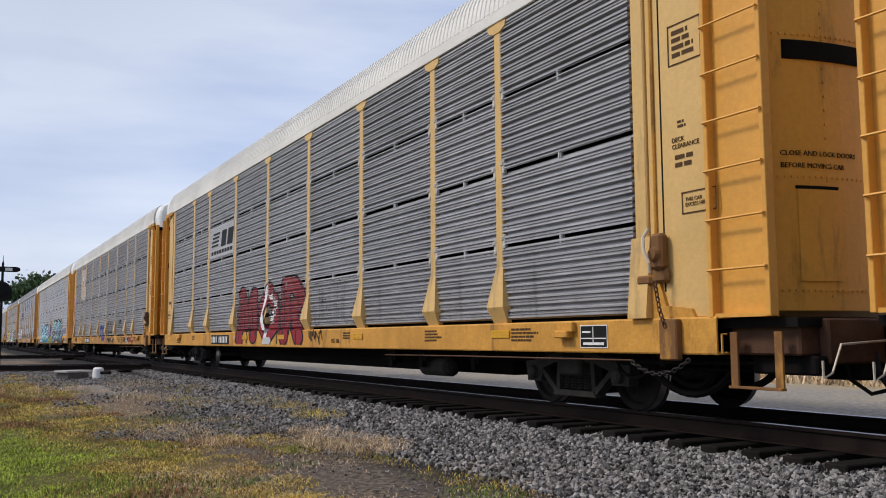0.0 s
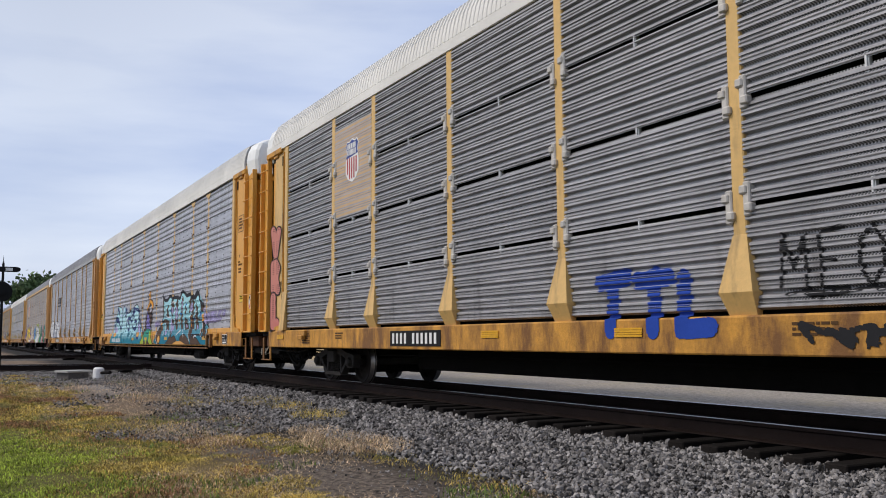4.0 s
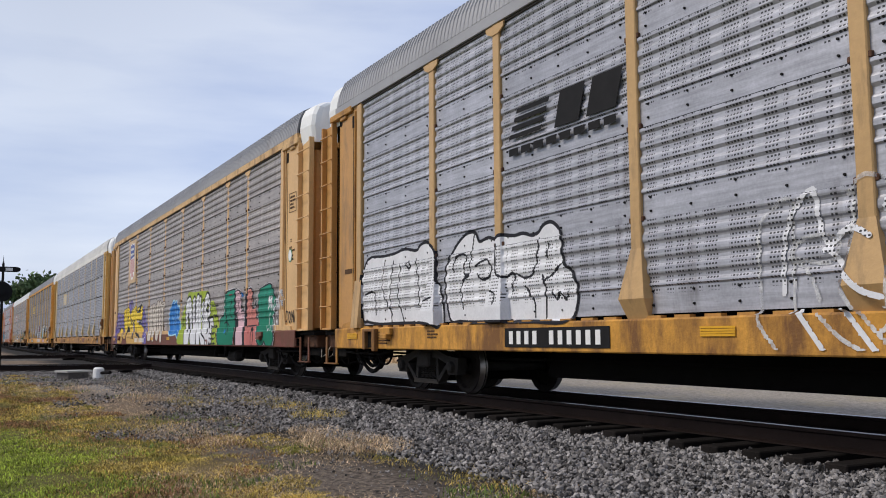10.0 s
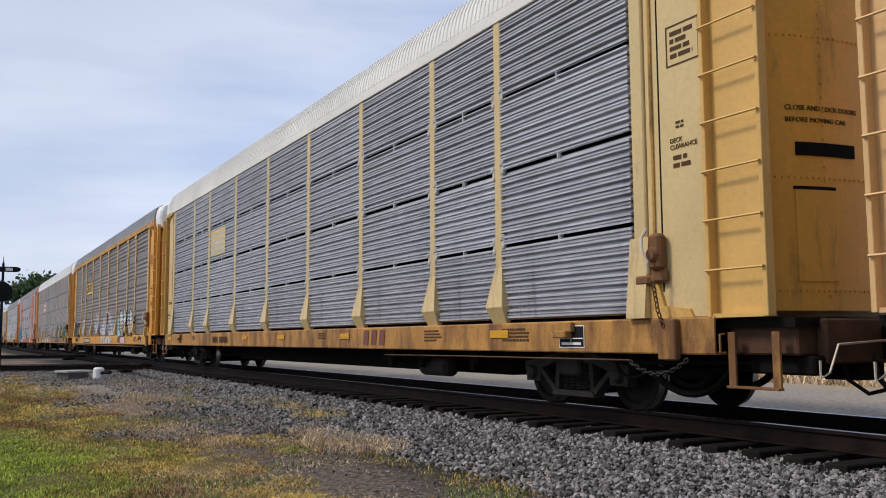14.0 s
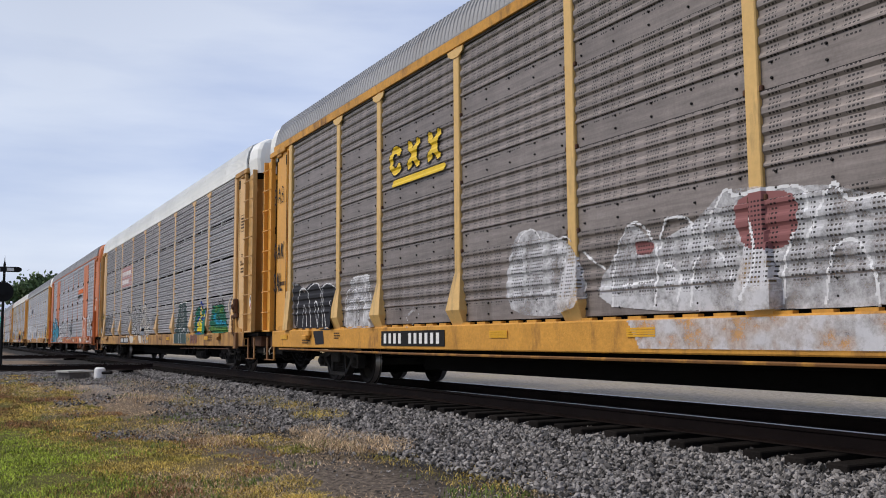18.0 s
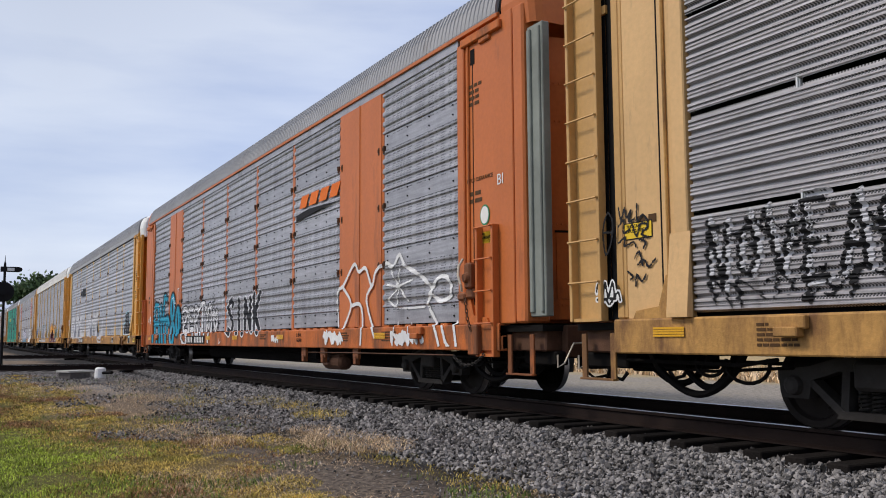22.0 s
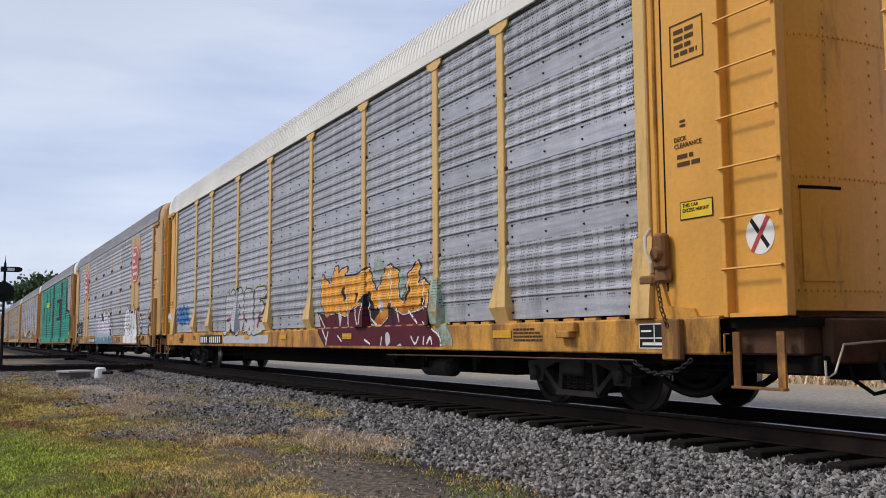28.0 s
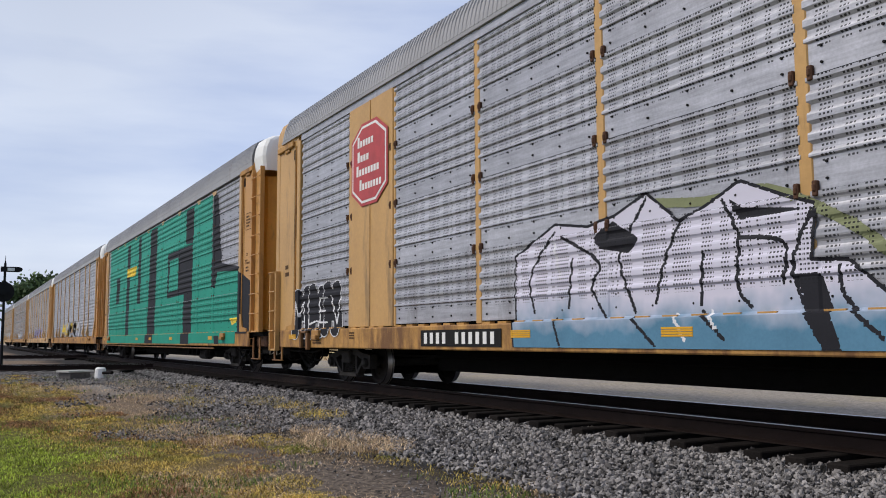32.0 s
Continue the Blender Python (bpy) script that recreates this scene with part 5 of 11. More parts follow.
piece(2, "V", -13.2, -12.3, 2.75, 3.5, 0.17, I_CORAL, I_BLACK_T, 0.045, seed=11)
piece(2, "R", -13.2, -12.3, 1.95, 2.75, 0.18, I_CORAL, I_BLACK_T, 0.045, seed=12)
piece(2, "L", -13.2, -12.3, 1.12, 1.95, 0.19, I_CORAL, I_BLACK_T, 0.045, seed=13, label="coral bubble letters painted down the end panel")
# car 3: the long teal mural
spray(3, [([[(-9.0, 0.86), (-1.2, 0.86)], [(2.4, 0.86), (9.7, 0.86)]], 0.17, I_DEEP)], "deep teal band along the sill")
spray(3, [([stroke((-1.61, 1.55), (-1.58, 1.34), (-1.38, 1.15), (-1.31, 0.98))], 0.10, I_LAV)], "lavender overspray")
N3 = [blob((-3.52, 2.27), (-2.91, 2.21), (-2.47, 2.2), (-2.02, 2.07), (-2.01, 1.95), (-2.43, 2.04), (-2.89, 2.11), (-3.16, 1.97), (-3.25, 1.78), (-3.47, 1.86)),
      blob((-8.1, 1.89), (-7.54, 1.95), (-7.1, 1.77), (-7.22, 1.63), (-8.04, 1.76)),
      blob((-7.7, 2.33), (-7.15, 2.31), (-7.06, 2), (-7.51, 2.16)),
      blob((-5.56, 2.33), (-5.14, 2.21), (-4.74, 2.02), (-5.03, 2), (-5.4, 1.78), (-5.49, 2.04))]
N3_LINES = [stroke((-3.64, 1.44), (-3.15, 1.33), (-2.75, 1.44), (-2.7, 1.65), (-3.1, 1.66)),
      stroke((-2.17, 1.8), (-1.87, 1.6), (-1.76, 1.27), (-1.83, 1.03), (-2.11, 0.98), (-2.3, 1.1), (-2.33, 1.37), (-2.16, 1.61)),
      stroke((-7.62, 1.77), (-8.21, 1.5), (-8.41, 1.09)),
      stroke((-7.15, 1.77), (-6.69, 1.41), (-6.32, 1.58), (-6.24, 2.11)),
      stroke((-5.18, 1.5), (-4.76, 1.81), (-4.16, 1.79)),
      stroke((-4.79, 1.36), (-4.41, 1.32), (-4.34, 1.52), (-4.69, 1.65)),
      stroke((-3.93, 2.12), (-4.02, 1.69), (-3.72, 1.71), (-3.59, 2.08))]
spray(3, [([blob((-8.91, 0.7), (-8.88, 1.09), (-8.31, 1.66), (-8.03, 1.97), (-7.65, 2.15), (-7.64, 2.38), (-6.63, 2.32), (-6.24, 2.14), (-5.98, 2.37), (-5.48, 2.29), (-5.09, 2.22), (-4.74, 2.03), (-4.21, 2.08), (-3.68, 2.22), (-3.45, 2.26), (-2.88, 2.34), (-2.62, 2.33), (-2.29, 2.22), (-2.02, 2.07), (-2.14, 1.87), (-1.82, 1.65), (-1.59, 1.46), (-1.39, 1.27), (-1.21, 0.98), (-1.18, 0.7))], 0.0, I_SEA), (N3, 0.0, I_NAVY), (N3_LINES, 0.075, I_NAVY), ([blob((-6.18, 2.21), (-5.93, 2.38), (-5.68, 2.16), (-5.96, 1.97))], 0.03, I_NAVY), ([blob((-6.18, 2.21), (-5.93, 2.38), (-5.68, 2.16), (-5.96, 1.97))], -0.02, I_SKY), ([blob((-2.22, 1.54), (-1.97, 1.54), (-1.83, 1.24), (-2.28, 1.22)), blob((-8.25, 1.45), (-7.63, 1.48), (-7.59, 1.25), (-8.27, 1.24)), blob((-5.17, 1.67), (-4.83, 1.84), (-4.84, 1.7)), blob((-6.71, 1.96), (-6.59, 2.11), (-6.48, 1.92))], 0.0, I_LAV2), ([blob((-2.29, 1.18), (-1.8, 1.19), (-1.83, 1.03), (-2.25, 1.03)), blob((-8.33, 1.21), (-7.59, 1.2), (-7.78, 1.05), (-8.28, 1.06))], 0.0, YELLOW), ([blob((-2.64, 1.27), (-2.56, 1.33), (-2.49, 1.27), (-2.57, 1.22)),
      blob((-3.54, 1.12), (-3.4, 1.21), (-3.27, 1.11), (-3.41, 1.03)),
      blob((-3.3, 1.14), (-3.22, 1.18), (-3.15, 1.13), (-3.23, 1.08)),
      blob((-6.2, 1.16), (-6, 1.26), (-5.82, 1.15), (-6.02, 1.05)),
      blob((-5.52, 1.27), (-5.41, 1.32), (-5.31, 1.26), (-5.42, 1.21)),
      blob((-2.17, 1.29), (-2.13, 1.32), (-2.09, 1.29), (-2.14, 1.26)),
      blob((-4.71, 1.21), (-4.64, 1.25), (-4.57, 1.21), (-4.64, 1.17)),
      blob((-4.58, 1.05), (-4.38, 1.21), (-4.05, 1.24), (-4, 1.04)),
      blob((-2.82, 1.06), (-2.66, 1.14), (-2.48, 1.06))], 0.0, I_DEEP), ([stroke((-6.8, 1.39), (-6.3, 1.06), (-5.76, 0.7)),
      stroke((-5.9, 1.41), (-5.65, 1.05), (-5.07, 0.7)),
      stroke((-3.64, 1.36), (-3.54, 1.02), (-3.08, 0.7)),
      stroke((-8.88, 1.09), (-8.31, 1.66), (-7.72, 2.1), (-7.64, 2.4), (-6.63, 2.33), (-6.24, 2.14)),
      stroke((-4.74, 2.03), (-4.21, 2.08), (-3.68, 2.22), (-3.52, 2.16)),
      stroke((-3.5, 2.28), (-2.87, 2.34), (-2.62, 2.34), (-2.29, 2.22), (-2.01, 2.07)),
      stroke((-2.13, 1.87), (-1.82, 1.66), (-1.59, 1.47), (-1.38, 1.28), (-1.2, 0.98), (-1.18, 0.7))], 0.022, I_BLACK), ([stroke((-5.14, 2.16), (-5.42, 1.76), (-5.61, 1.55)), stroke((-3.27, 2.26), (-2.74, 2.29)), stroke((-2.66, 1.9), (-2.45, 1.73)), stroke((-7.29, 2.26), (-6.64, 2.25))], 0.02, I_WHITE)], "pale blue, navy and teal graffiti letters")
spray(3, [([[(8.3, 1.5), (9.5, 1.6), (11.2, 1.62)], [(9.0, 1.45), (10.8, 1.5)], [(1.4, 1.45), (2.3, 1.5)]], 0.10, I_LAV)], "lavender overspray")
TOP3 = ((2.65, 2.49), (2.95, 2.3), (3.46, 2.29), (3.87, 2.4), (4.27, 2.3), (4.41, 2.31), (4.49, 2.32), (5.02, 2.31), (5.43, 2.27), (5.72, 2.45), (6.01, 2.45), (6.41, 2.31), (6.68, 2.32), (6.99, 2.31), (7.17, 2.17), (7.32, 2.27), (7.59, 2.18), (7.85, 2.27), (8.06, 2.31))
LEFT3 = ((2.84, 2.05), (2.87, 1.79), (2.65, 1.52), (2.44, 1.32), (2.04, 1.27), (1.81, 1.03), (2, 0.72))
SCROLL3 = [blob((3.61, 0.7), (3.93, 0.85), (4.31, 0.99), (4.61, 0.95), (4.95, 1), (5.2, 0.91), (5.36, 0.7)),
      blob((5.85, 0.93), (6.54, 1.04), (7.3, 0.7), (6.18, 0.7)),
      blob((7.5, 0.92), (7.76, 1), (7.89, 0.88), (7.74, 0.71), (7.49, 0.78)),
      blob((1.87, 0.85), (1.93, 1.16), (2.31, 1.26), (2.63, 1.16), (2.67, 0.97), (2.41, 0.74), (2.07, 0.74)),
      blob((2.45, 1.44), (2.76, 1.26), (2.68, 1.08), (2.41, 1.23))]
BROWN3 = [blob((3.64, 2.08), (3.71, 2.03), (3.57, 1.91), (3.79, 1.73), (3.43, 1.74), (3.43, 1.94)),
      blob((4.17, 2.21), (4.44, 2.19), (4.6, 2.03), (4.51, 1.88), (4.33, 1.7), (4.14, 1.9)),
      blob((2.71, 1.49), (3.14, 1.59), (3.78, 1.53), (3.73, 1.41), (3.13, 1.51)),
      blob((3.37, 1.4), (3.62, 1.43), (3.76, 1.26), (3.66, 1.11), (3.38, 1.07)),
      blob((4.32, 1.49), (4.47, 1.6), (4.58, 1.44), (4.58, 1.19), (4.42, 1.02), (4.28, 1.2)),
      blob((2.66, 2.41), (2.82, 2.22), (2.89, 1.87), (2.77, 1.84), (2.69, 2.15)),
      blob((4.9, 2.16), (5.18, 2.15), (5.21, 1.77), (5.12, 1.26), (4.84, 1.34)),
      blob((5.75, 2.22), (5.95, 2.21), (5.91, 1.8), (5.93, 1.28), (5.68, 1.35)),
      blob((6.33, 1.92), (6.45, 1.93), (6.45, 1.75), (6.31, 1.74)),
      blob((6.3, 1.56), (6.57, 1.52), (6.78, 1.26), (6.66, 1.22), (6.34, 1.26)),
      blob((6.91, 2.17), (7.15, 2.15), (7.16, 1.91), (6.95, 1.74), (6.88, 1.94)),
      blob((7.32, 2.19), (7.53, 2.05), (7.49, 1.73), (7.32, 1.6), (7.28, 1.9)),
      blob((7.04, 1.61), (7.37, 1.63), (7.54, 1.44), (7.49, 1.09), (7.27, 0.92), (7.25, 1.24)),
      blob((7.9, 1.76), (8.04, 1.78), (8.02, 1.48), (7.92, 1.55))]
spray(3, [([Fill(smooth(TOP3 + ((8.75, 1.96), (8.82, 1.76), (8.83, 1.42), (8.85, 1.08), (9.03, 1.3), (9.2, 1.33), (9.38, 1.23), (9.44, 1.01), (9.48, 0.72)) + LEFT3[::-1]))], 0.0, I_TEAL), ([stroke(*TOP3), stroke(TOP3[0], *LEFT3)], 0.06, I_BLACK), (SCROLL3, 0.03, I_BLACK), (SCROLL3, 0.0, I_BROWN), (BROWN3, 0.025, I_BLACK), (BROWN3, 0.0, I_BROWN), ([blob((4.22, 1.93), (4.38, 2), (4.5, 1.93), (4.32, 1.74)),
      blob((3.38, 1.11), (3.55, 1.27), (3.68, 1.11), (3.59, 1.05)),
      blob((4.34, 1.34), (4.47, 1.46), (4.56, 1.33), (4.43, 1.08)),
      blob((4.9, 1.93), (5.15, 1.95), (5.11, 1.6), (4.9, 1.61)),
      blob((5.81, 2.14), (5.9, 2.15), (5.86, 1.84), (5.79, 1.89)),
      blob((7.14, 2.02), (7.35, 2), (7.34, 1.82), (7.05, 1.77)),
      blob((6.46, 1.39), (6.64, 1.31), (6.5, 1.25)),
      blob((4.16, 1.56), (4.32, 1.58), (4.27, 1.17), (4.16, 1.23))], 0.0, I_LAV2), ([blob((2.12, 0.93), (2.36, 1.04), (2.55, 0.93), (2.38, 0.78), (2.18, 0.8)), blob((4.63, 0.7), (4.84, 0.75), (5.11, 0.7)), blob((4.54, 0.7), (5.2, 0.82), (5.9, 0.84), (6.41, 0.77), (6.83, 0.7), (4.61, 0.7))], 0.0, YELLOW), ([stroke((5.44, 1.71), (5.4, 1.32)),
      stroke((5.32, 1.52), (5.52, 1.53)),
      stroke((7.26, 1.61), (7.22, 1.32)),
      stroke((7.15, 1.47), (7.36, 1.45)),
      stroke((2.54, 1.59), (2.56, 1.31)),
      stroke((2.42, 1.45), (2.68, 1.47))], 0.03, I_ORANGE), ([blob((3.12, 1.72), (3.23, 1.76), (3.31, 1.7), (3.19, 1.65)), blob((3.93, 1.89), (4.05, 1.93), (4.11, 1.87), (4, 1.84)), blob((6.28, 2.02), (6.39, 2.06), (6.47, 2.01), (6.36, 1.96)), blob((5.56, 1.74), (5.72, 1.78), (5.85, 1.72), (5.68, 1.7)), blob((7.54, 1.51), (7.68, 1.57), (7.74, 1.52), (7.63, 1.48)), blob((6.78, 1.49), (6.89, 1.53), (6.96, 1.5), (6.86, 1.46))], 0.0, I_BLUE)], "large teal graffiti letters with brown scrolls")
BEAST3 = (([blob((-1.27, 0.72), (-1.03, 0.92), (-0.69, 1.08), (-0.36, 1.19), (0.23, 1.2), (0.4, 1.32), (0.74, 1.15), (0.86, 0.95), (1.13, 0.76), (1.29, 0.72))], I_LIME), ([blob((-0.53, 1.86), (-0.37, 1.76), (-0.44, 1.42), (-0.64, 1.15), (-0.85, 1.09), (-1.02, 1.19), (-1, 1.29), (-0.76, 1.3), (-0.66, 1.55)),
      blob((0.12, 1.83), (0.32, 1.7), (0.41, 1.58), (0.44, 1.37), (0.24, 1.49), (0.11, 1.66))], I_BROWN), ([blob((-0.65, 0.86), (-0.38, 0.87), (-0.32, 0.72), (-0.43, 0.72), (-0.71, 0.72), (-0.74, 0.72), (-0.58, 0.74)),
      blob((0.04, 0.94), (0.28, 0.91), (0.34, 0.8), (0.53, 0.73), (0.54, 0.72), (0.26, 0.72), (0.06, 0.72), (0.01, 0.83))], I_BROWN), ([blob((-0.33, 1.82), (-0.23, 2), (-0.06, 1.96), (0.12, 1.8), (0.17, 1.55), (0.4, 1.3), (0.36, 1.23), (0.09, 1.29), (-0.36, 1.31), (-0.44, 1.42))], I_PURPLE2), ([blob((-0.56, 1.26), (-0.13, 1.3), (0.33, 1.25), (0.43, 1.09), (0.38, 0.91), (0.14, 0.83), (0.07, 0.96), (-0.22, 0.97), (-0.38, 0.83), (-0.65, 0.91), (-0.66, 1.09))], I_SEAGREEN), ([blob((-0.13, 2.02), (0.07, 2.24), (0.38, 2.28), (0.58, 2.14), (0.73, 1.99), (0.66, 1.92), (0.33, 1.88), (0.12, 1.83), (-0.06, 1.9)),
      blob((0.12, 1.91), (0.43, 1.82), (0.75, 1.84), (0.71, 1.66), (0.59, 1.53), (0.38, 1.56), (0.25, 1.7))], I_BROWN), ([blob((0.13, 2.09), (0.34, 2.18), (0.56, 2.17), (0.6, 2.04), (0.5, 1.96), (0.26, 1.95))], I_GREY), ([blob((-0.38, 2.06), (-0.14, 2.25), (0.06, 2.33), (0.03, 2.61), (0.09, 2.74), (0.29, 2.72), (0.33, 2.59), (0.32, 2.41), (0.59, 2.36), (0.8, 2.24), (0.85, 2.11), (0.73, 2.06), (0.48, 2.21), (0.28, 2.3), (0.07, 2.24), (-0.24, 2.02))], I_ORANGE))
spray(3, [lay for shape, m in BEAST3 for lay in ((shape, 0.028, I_BLACK), (shape, 0.0, m))] + [([stroke((-0.17, 1.97), (-0.07, 1.62), (0.02, 1.23)),
      stroke((-0.13, 1.16), (0.08, 1.12), (0.26, 1.17)),
      stroke((-0.29, 2.73), (-0.14, 2.3)),
      stroke((-0.23, 2.69), (-0.08, 2.32)),
      stroke((0.32, 1.7), (0.59, 1.73)),
      stroke((0.15, 1.77), (0.2, 1.84), (0.25, 1.76))], 0.018, I_BLACK)], "painted dark shape in an orange hat and purple vest on a lime hill", step=0.02)
spray(3, [([stroke((3.23, 1.89), (3.26, 1.71), (4.08, 1.66)),
      stroke((4.18, 1.54), (4.04, 1.25), (4.18, 0.99)),
      stroke((3.22, 1.5), (3.14, 1.04)),
      stroke((4.79, 1.91), (4.72, 1.36)),
      stroke((6.21, 1.5), (6.16, 1.29), (6.36, 0.99)),
      stroke((7.15, 1.49), (7.1, 1.15), (7.2, 0.9)),
      stroke((6.88, 1.58), (7.16, 1.68), (7.22, 1.8)),
      stroke((5.29, 1.03), (5.54, 1.12), (5.9, 1.19)),
      stroke((1.94, 1.17), (1.79, 0.94), (2.14, 0.72)),
      stroke((4.2, 2.14), (4.41, 2.18), (4.8, 2.13)),
      stroke((5.67, 2.21), (5.79, 2.28))], 0.02, I_WHITE)], "white glints along the letters", step=0.02)
spray(3, [([blob((8.3, 1.72), (8.43, 1.74), (8.49, 1.65), (8.38, 1.57), (8.28, 1.62)),
      blob((7.53, 1.53), (7.63, 1.62), (7.61, 1.49))], 0.0, I_BLUE), ([stroke((7.15, 2.25), (7.27, 2.2), (7.5, 2.2), (7.68, 2.3), (7.83, 2.35), (7.99, 2.33), (8.13, 2.24), (8.28, 2.1), (8.44, 2.01), (8.61, 1.95), (8.78, 1.94))], 0.060, I_BLACK), ([stroke((8.78, 1.91), (8.86, 1.7), (8.86, 1.42), (8.79, 1.2), (8.81, 1.02), (8.88, 0.97)),
      stroke((7.43, 1.04), (8.1, 1.03), (8.73, 1.03)),
      stroke((7.67, 1.49), (7.69, 1.61), (7.77, 1.68), (7.94, 1.66), (8.12, 1.52), (8.29, 1.48), (8.59, 1.47)),
      stroke((8.98, 0.99), (8.96, 1.16), (9.03, 1.29), (9.2, 1.33), (9.36, 1.28), (9.45, 1.15), (9.48, 0.96)),
      stroke((9.22, 1.07), (9.29, 0.96))], 0.026, I_BLACK), ([blob((7.83, 2), (7.93, 1.91), (8.01, 1.81), (7.96, 1.75), (7.83, 1.8), (7.8, 1.92)),
      blob((8.45, 1.9), (8.61, 1.92), (8.81, 1.89), (8.77, 1.77), (8.6, 1.75), (8.43, 1.81)),
      blob((7.77, 1.66), (7.94, 1.63), (8.12, 1.52), (8.16, 1.22), (8.01, 1.19), (7.85, 1.23), (7.8, 1.42)),
      blob((8.64, 1.43), (8.83, 1.39), (8.8, 1.17), (8.77, 1.01), (8.65, 1.09), (8.62, 1.26)),
      blob((9, 0.99), (9.02, 1.16), (9.12, 1.21), (9.23, 1.17), (9.28, 1.07), (9.26, 0.96), (9.19, 0.95), (9.17, 1.02), (9.07, 1.03), (9.04, 0.97)),
      blob((7.07, 1.12), (7.14, 1.39), (7.27, 1.58), (7.37, 1.38), (7.36, 1.12), (7.25, 0.89), (7.12, 0.93)),
      blob((7.38, 0.86), (7.48, 0.97), (7.61, 0.93), (7.66, 0.8), (7.54, 0.72), (7.42, 0.76)),
      blob((7.66, 0.86), (7.82, 0.93), (8.05, 0.94), (8.35, 0.87), (8.6, 0.77), (8.76, 0.72), (8.43, 0.72), (8.22, 0.74), (7.99, 0.75), (7.83, 0.72), (7.69, 0.72)),
      blob((9.43, 0.99), (9.49, 0.91), (9.55, 0.72), (9.42, 0.72), (9.46, 0.85))], 0.026, I_BLACK), ([blob((7.83, 2), (7.93, 1.91), (8.01, 1.81), (7.96, 1.75), (7.83, 1.8), (7.8, 1.92)),
      blob((8.45, 1.9), (8.61, 1.92), (8.81, 1.89), (8.77, 1.77), (8.6, 1.75), (8.43, 1.81)),
      blob((7.77, 1.66), (7.94, 1.63), (8.12, 1.52), (8.16, 1.22), (8.01, 1.19), (7.85, 1.23), (7.8, 1.42)),
      blob((8.64, 1.43), (8.83, 1.39), (8.8, 1.17), (8.77, 1.01), (8.65, 1.09), (8.62, 1.26)),
      blob((9, 0.99), (9.02, 1.16), (9.12, 1.21), (9.23, 1.17), (9.28, 1.07), (9.26, 0.96), (9.19, 0.95), (9.17, 1.02), (9.07, 1.03), (9.04, 0.97)),
      blob((7.07, 1.12), (7.14, 1.39), (7.27, 1.58), (7.37, 1.38), (7.36, 1.12), (7.25, 0.89), (7.12, 0.93)),
      blob((7.38, 0.86), (7.48, 0.97), (7.61, 0.93), (7.66, 0.8), (7.54, 0.72), (7.42, 0.76)),
      blob((7.66, 0.86), (7.82, 0.93), (8.05, 0.94), (8.35, 0.87), (8.6, 0.77), (8.76, 0.72), (8.43, 0.72), (8.22, 0.74), (7.99, 0.75), (7.83, 0.72), (7.69, 0.72)),
      blob((9.43, 0.99), (9.49, 0.91), (9.55, 0.72), (9.42, 0.72), (9.46, 0.85))], 0.0, I_BROWN), ([blob((7.95, 1.32), (8.06, 1.33), (8.12, 1.23), (7.96, 1.22)),
      blob((8.79, 1.81), (8.92, 1.81), (9.17, 1.57), (9.24, 1.39), (8.9, 1.37), (8.86, 1.65))], 0.0, I_LAV2), ([blob((8.62, 1.64), (8.78, 1.66), (8.87, 1.59), (8.82, 1.45), (8.64, 1.44))], 0.0, I_ORANGE), ([stroke((7.79, 1.2), (7.78, 1.42), (7.81, 1.57)),
      stroke((7.7, 1.68), (7.83, 1.76), (7.94, 1.75)),
      stroke((8.63, 1.43), (8.63, 1.2), (8.69, 1.02), (8.75, 0.96)),
      stroke((7.07, 1.22), (7.1, 0.99), (7.22, 0.83)),
      stroke((9.34, 1.24), (9.41, 1.15), (9.43, 1.03)),
      stroke((7.8, 0.95), (7.96, 1), (8.18, 0.99)),
      stroke((9.36, 0.8), (9.43, 0.96))], 0.020, I_WHITE), ([stroke((8.86, 1.39), (8.93, 1.58), (9.01, 1.68)),
      stroke((8.99, 1.47), (9.04, 1.6), (9.08, 1.49)),
      stroke((9.09, 1.46), (9.14, 1.58), (9.18, 1.47))], 0.014, I_BLACK)], "last letter and scroll of the teal mural")
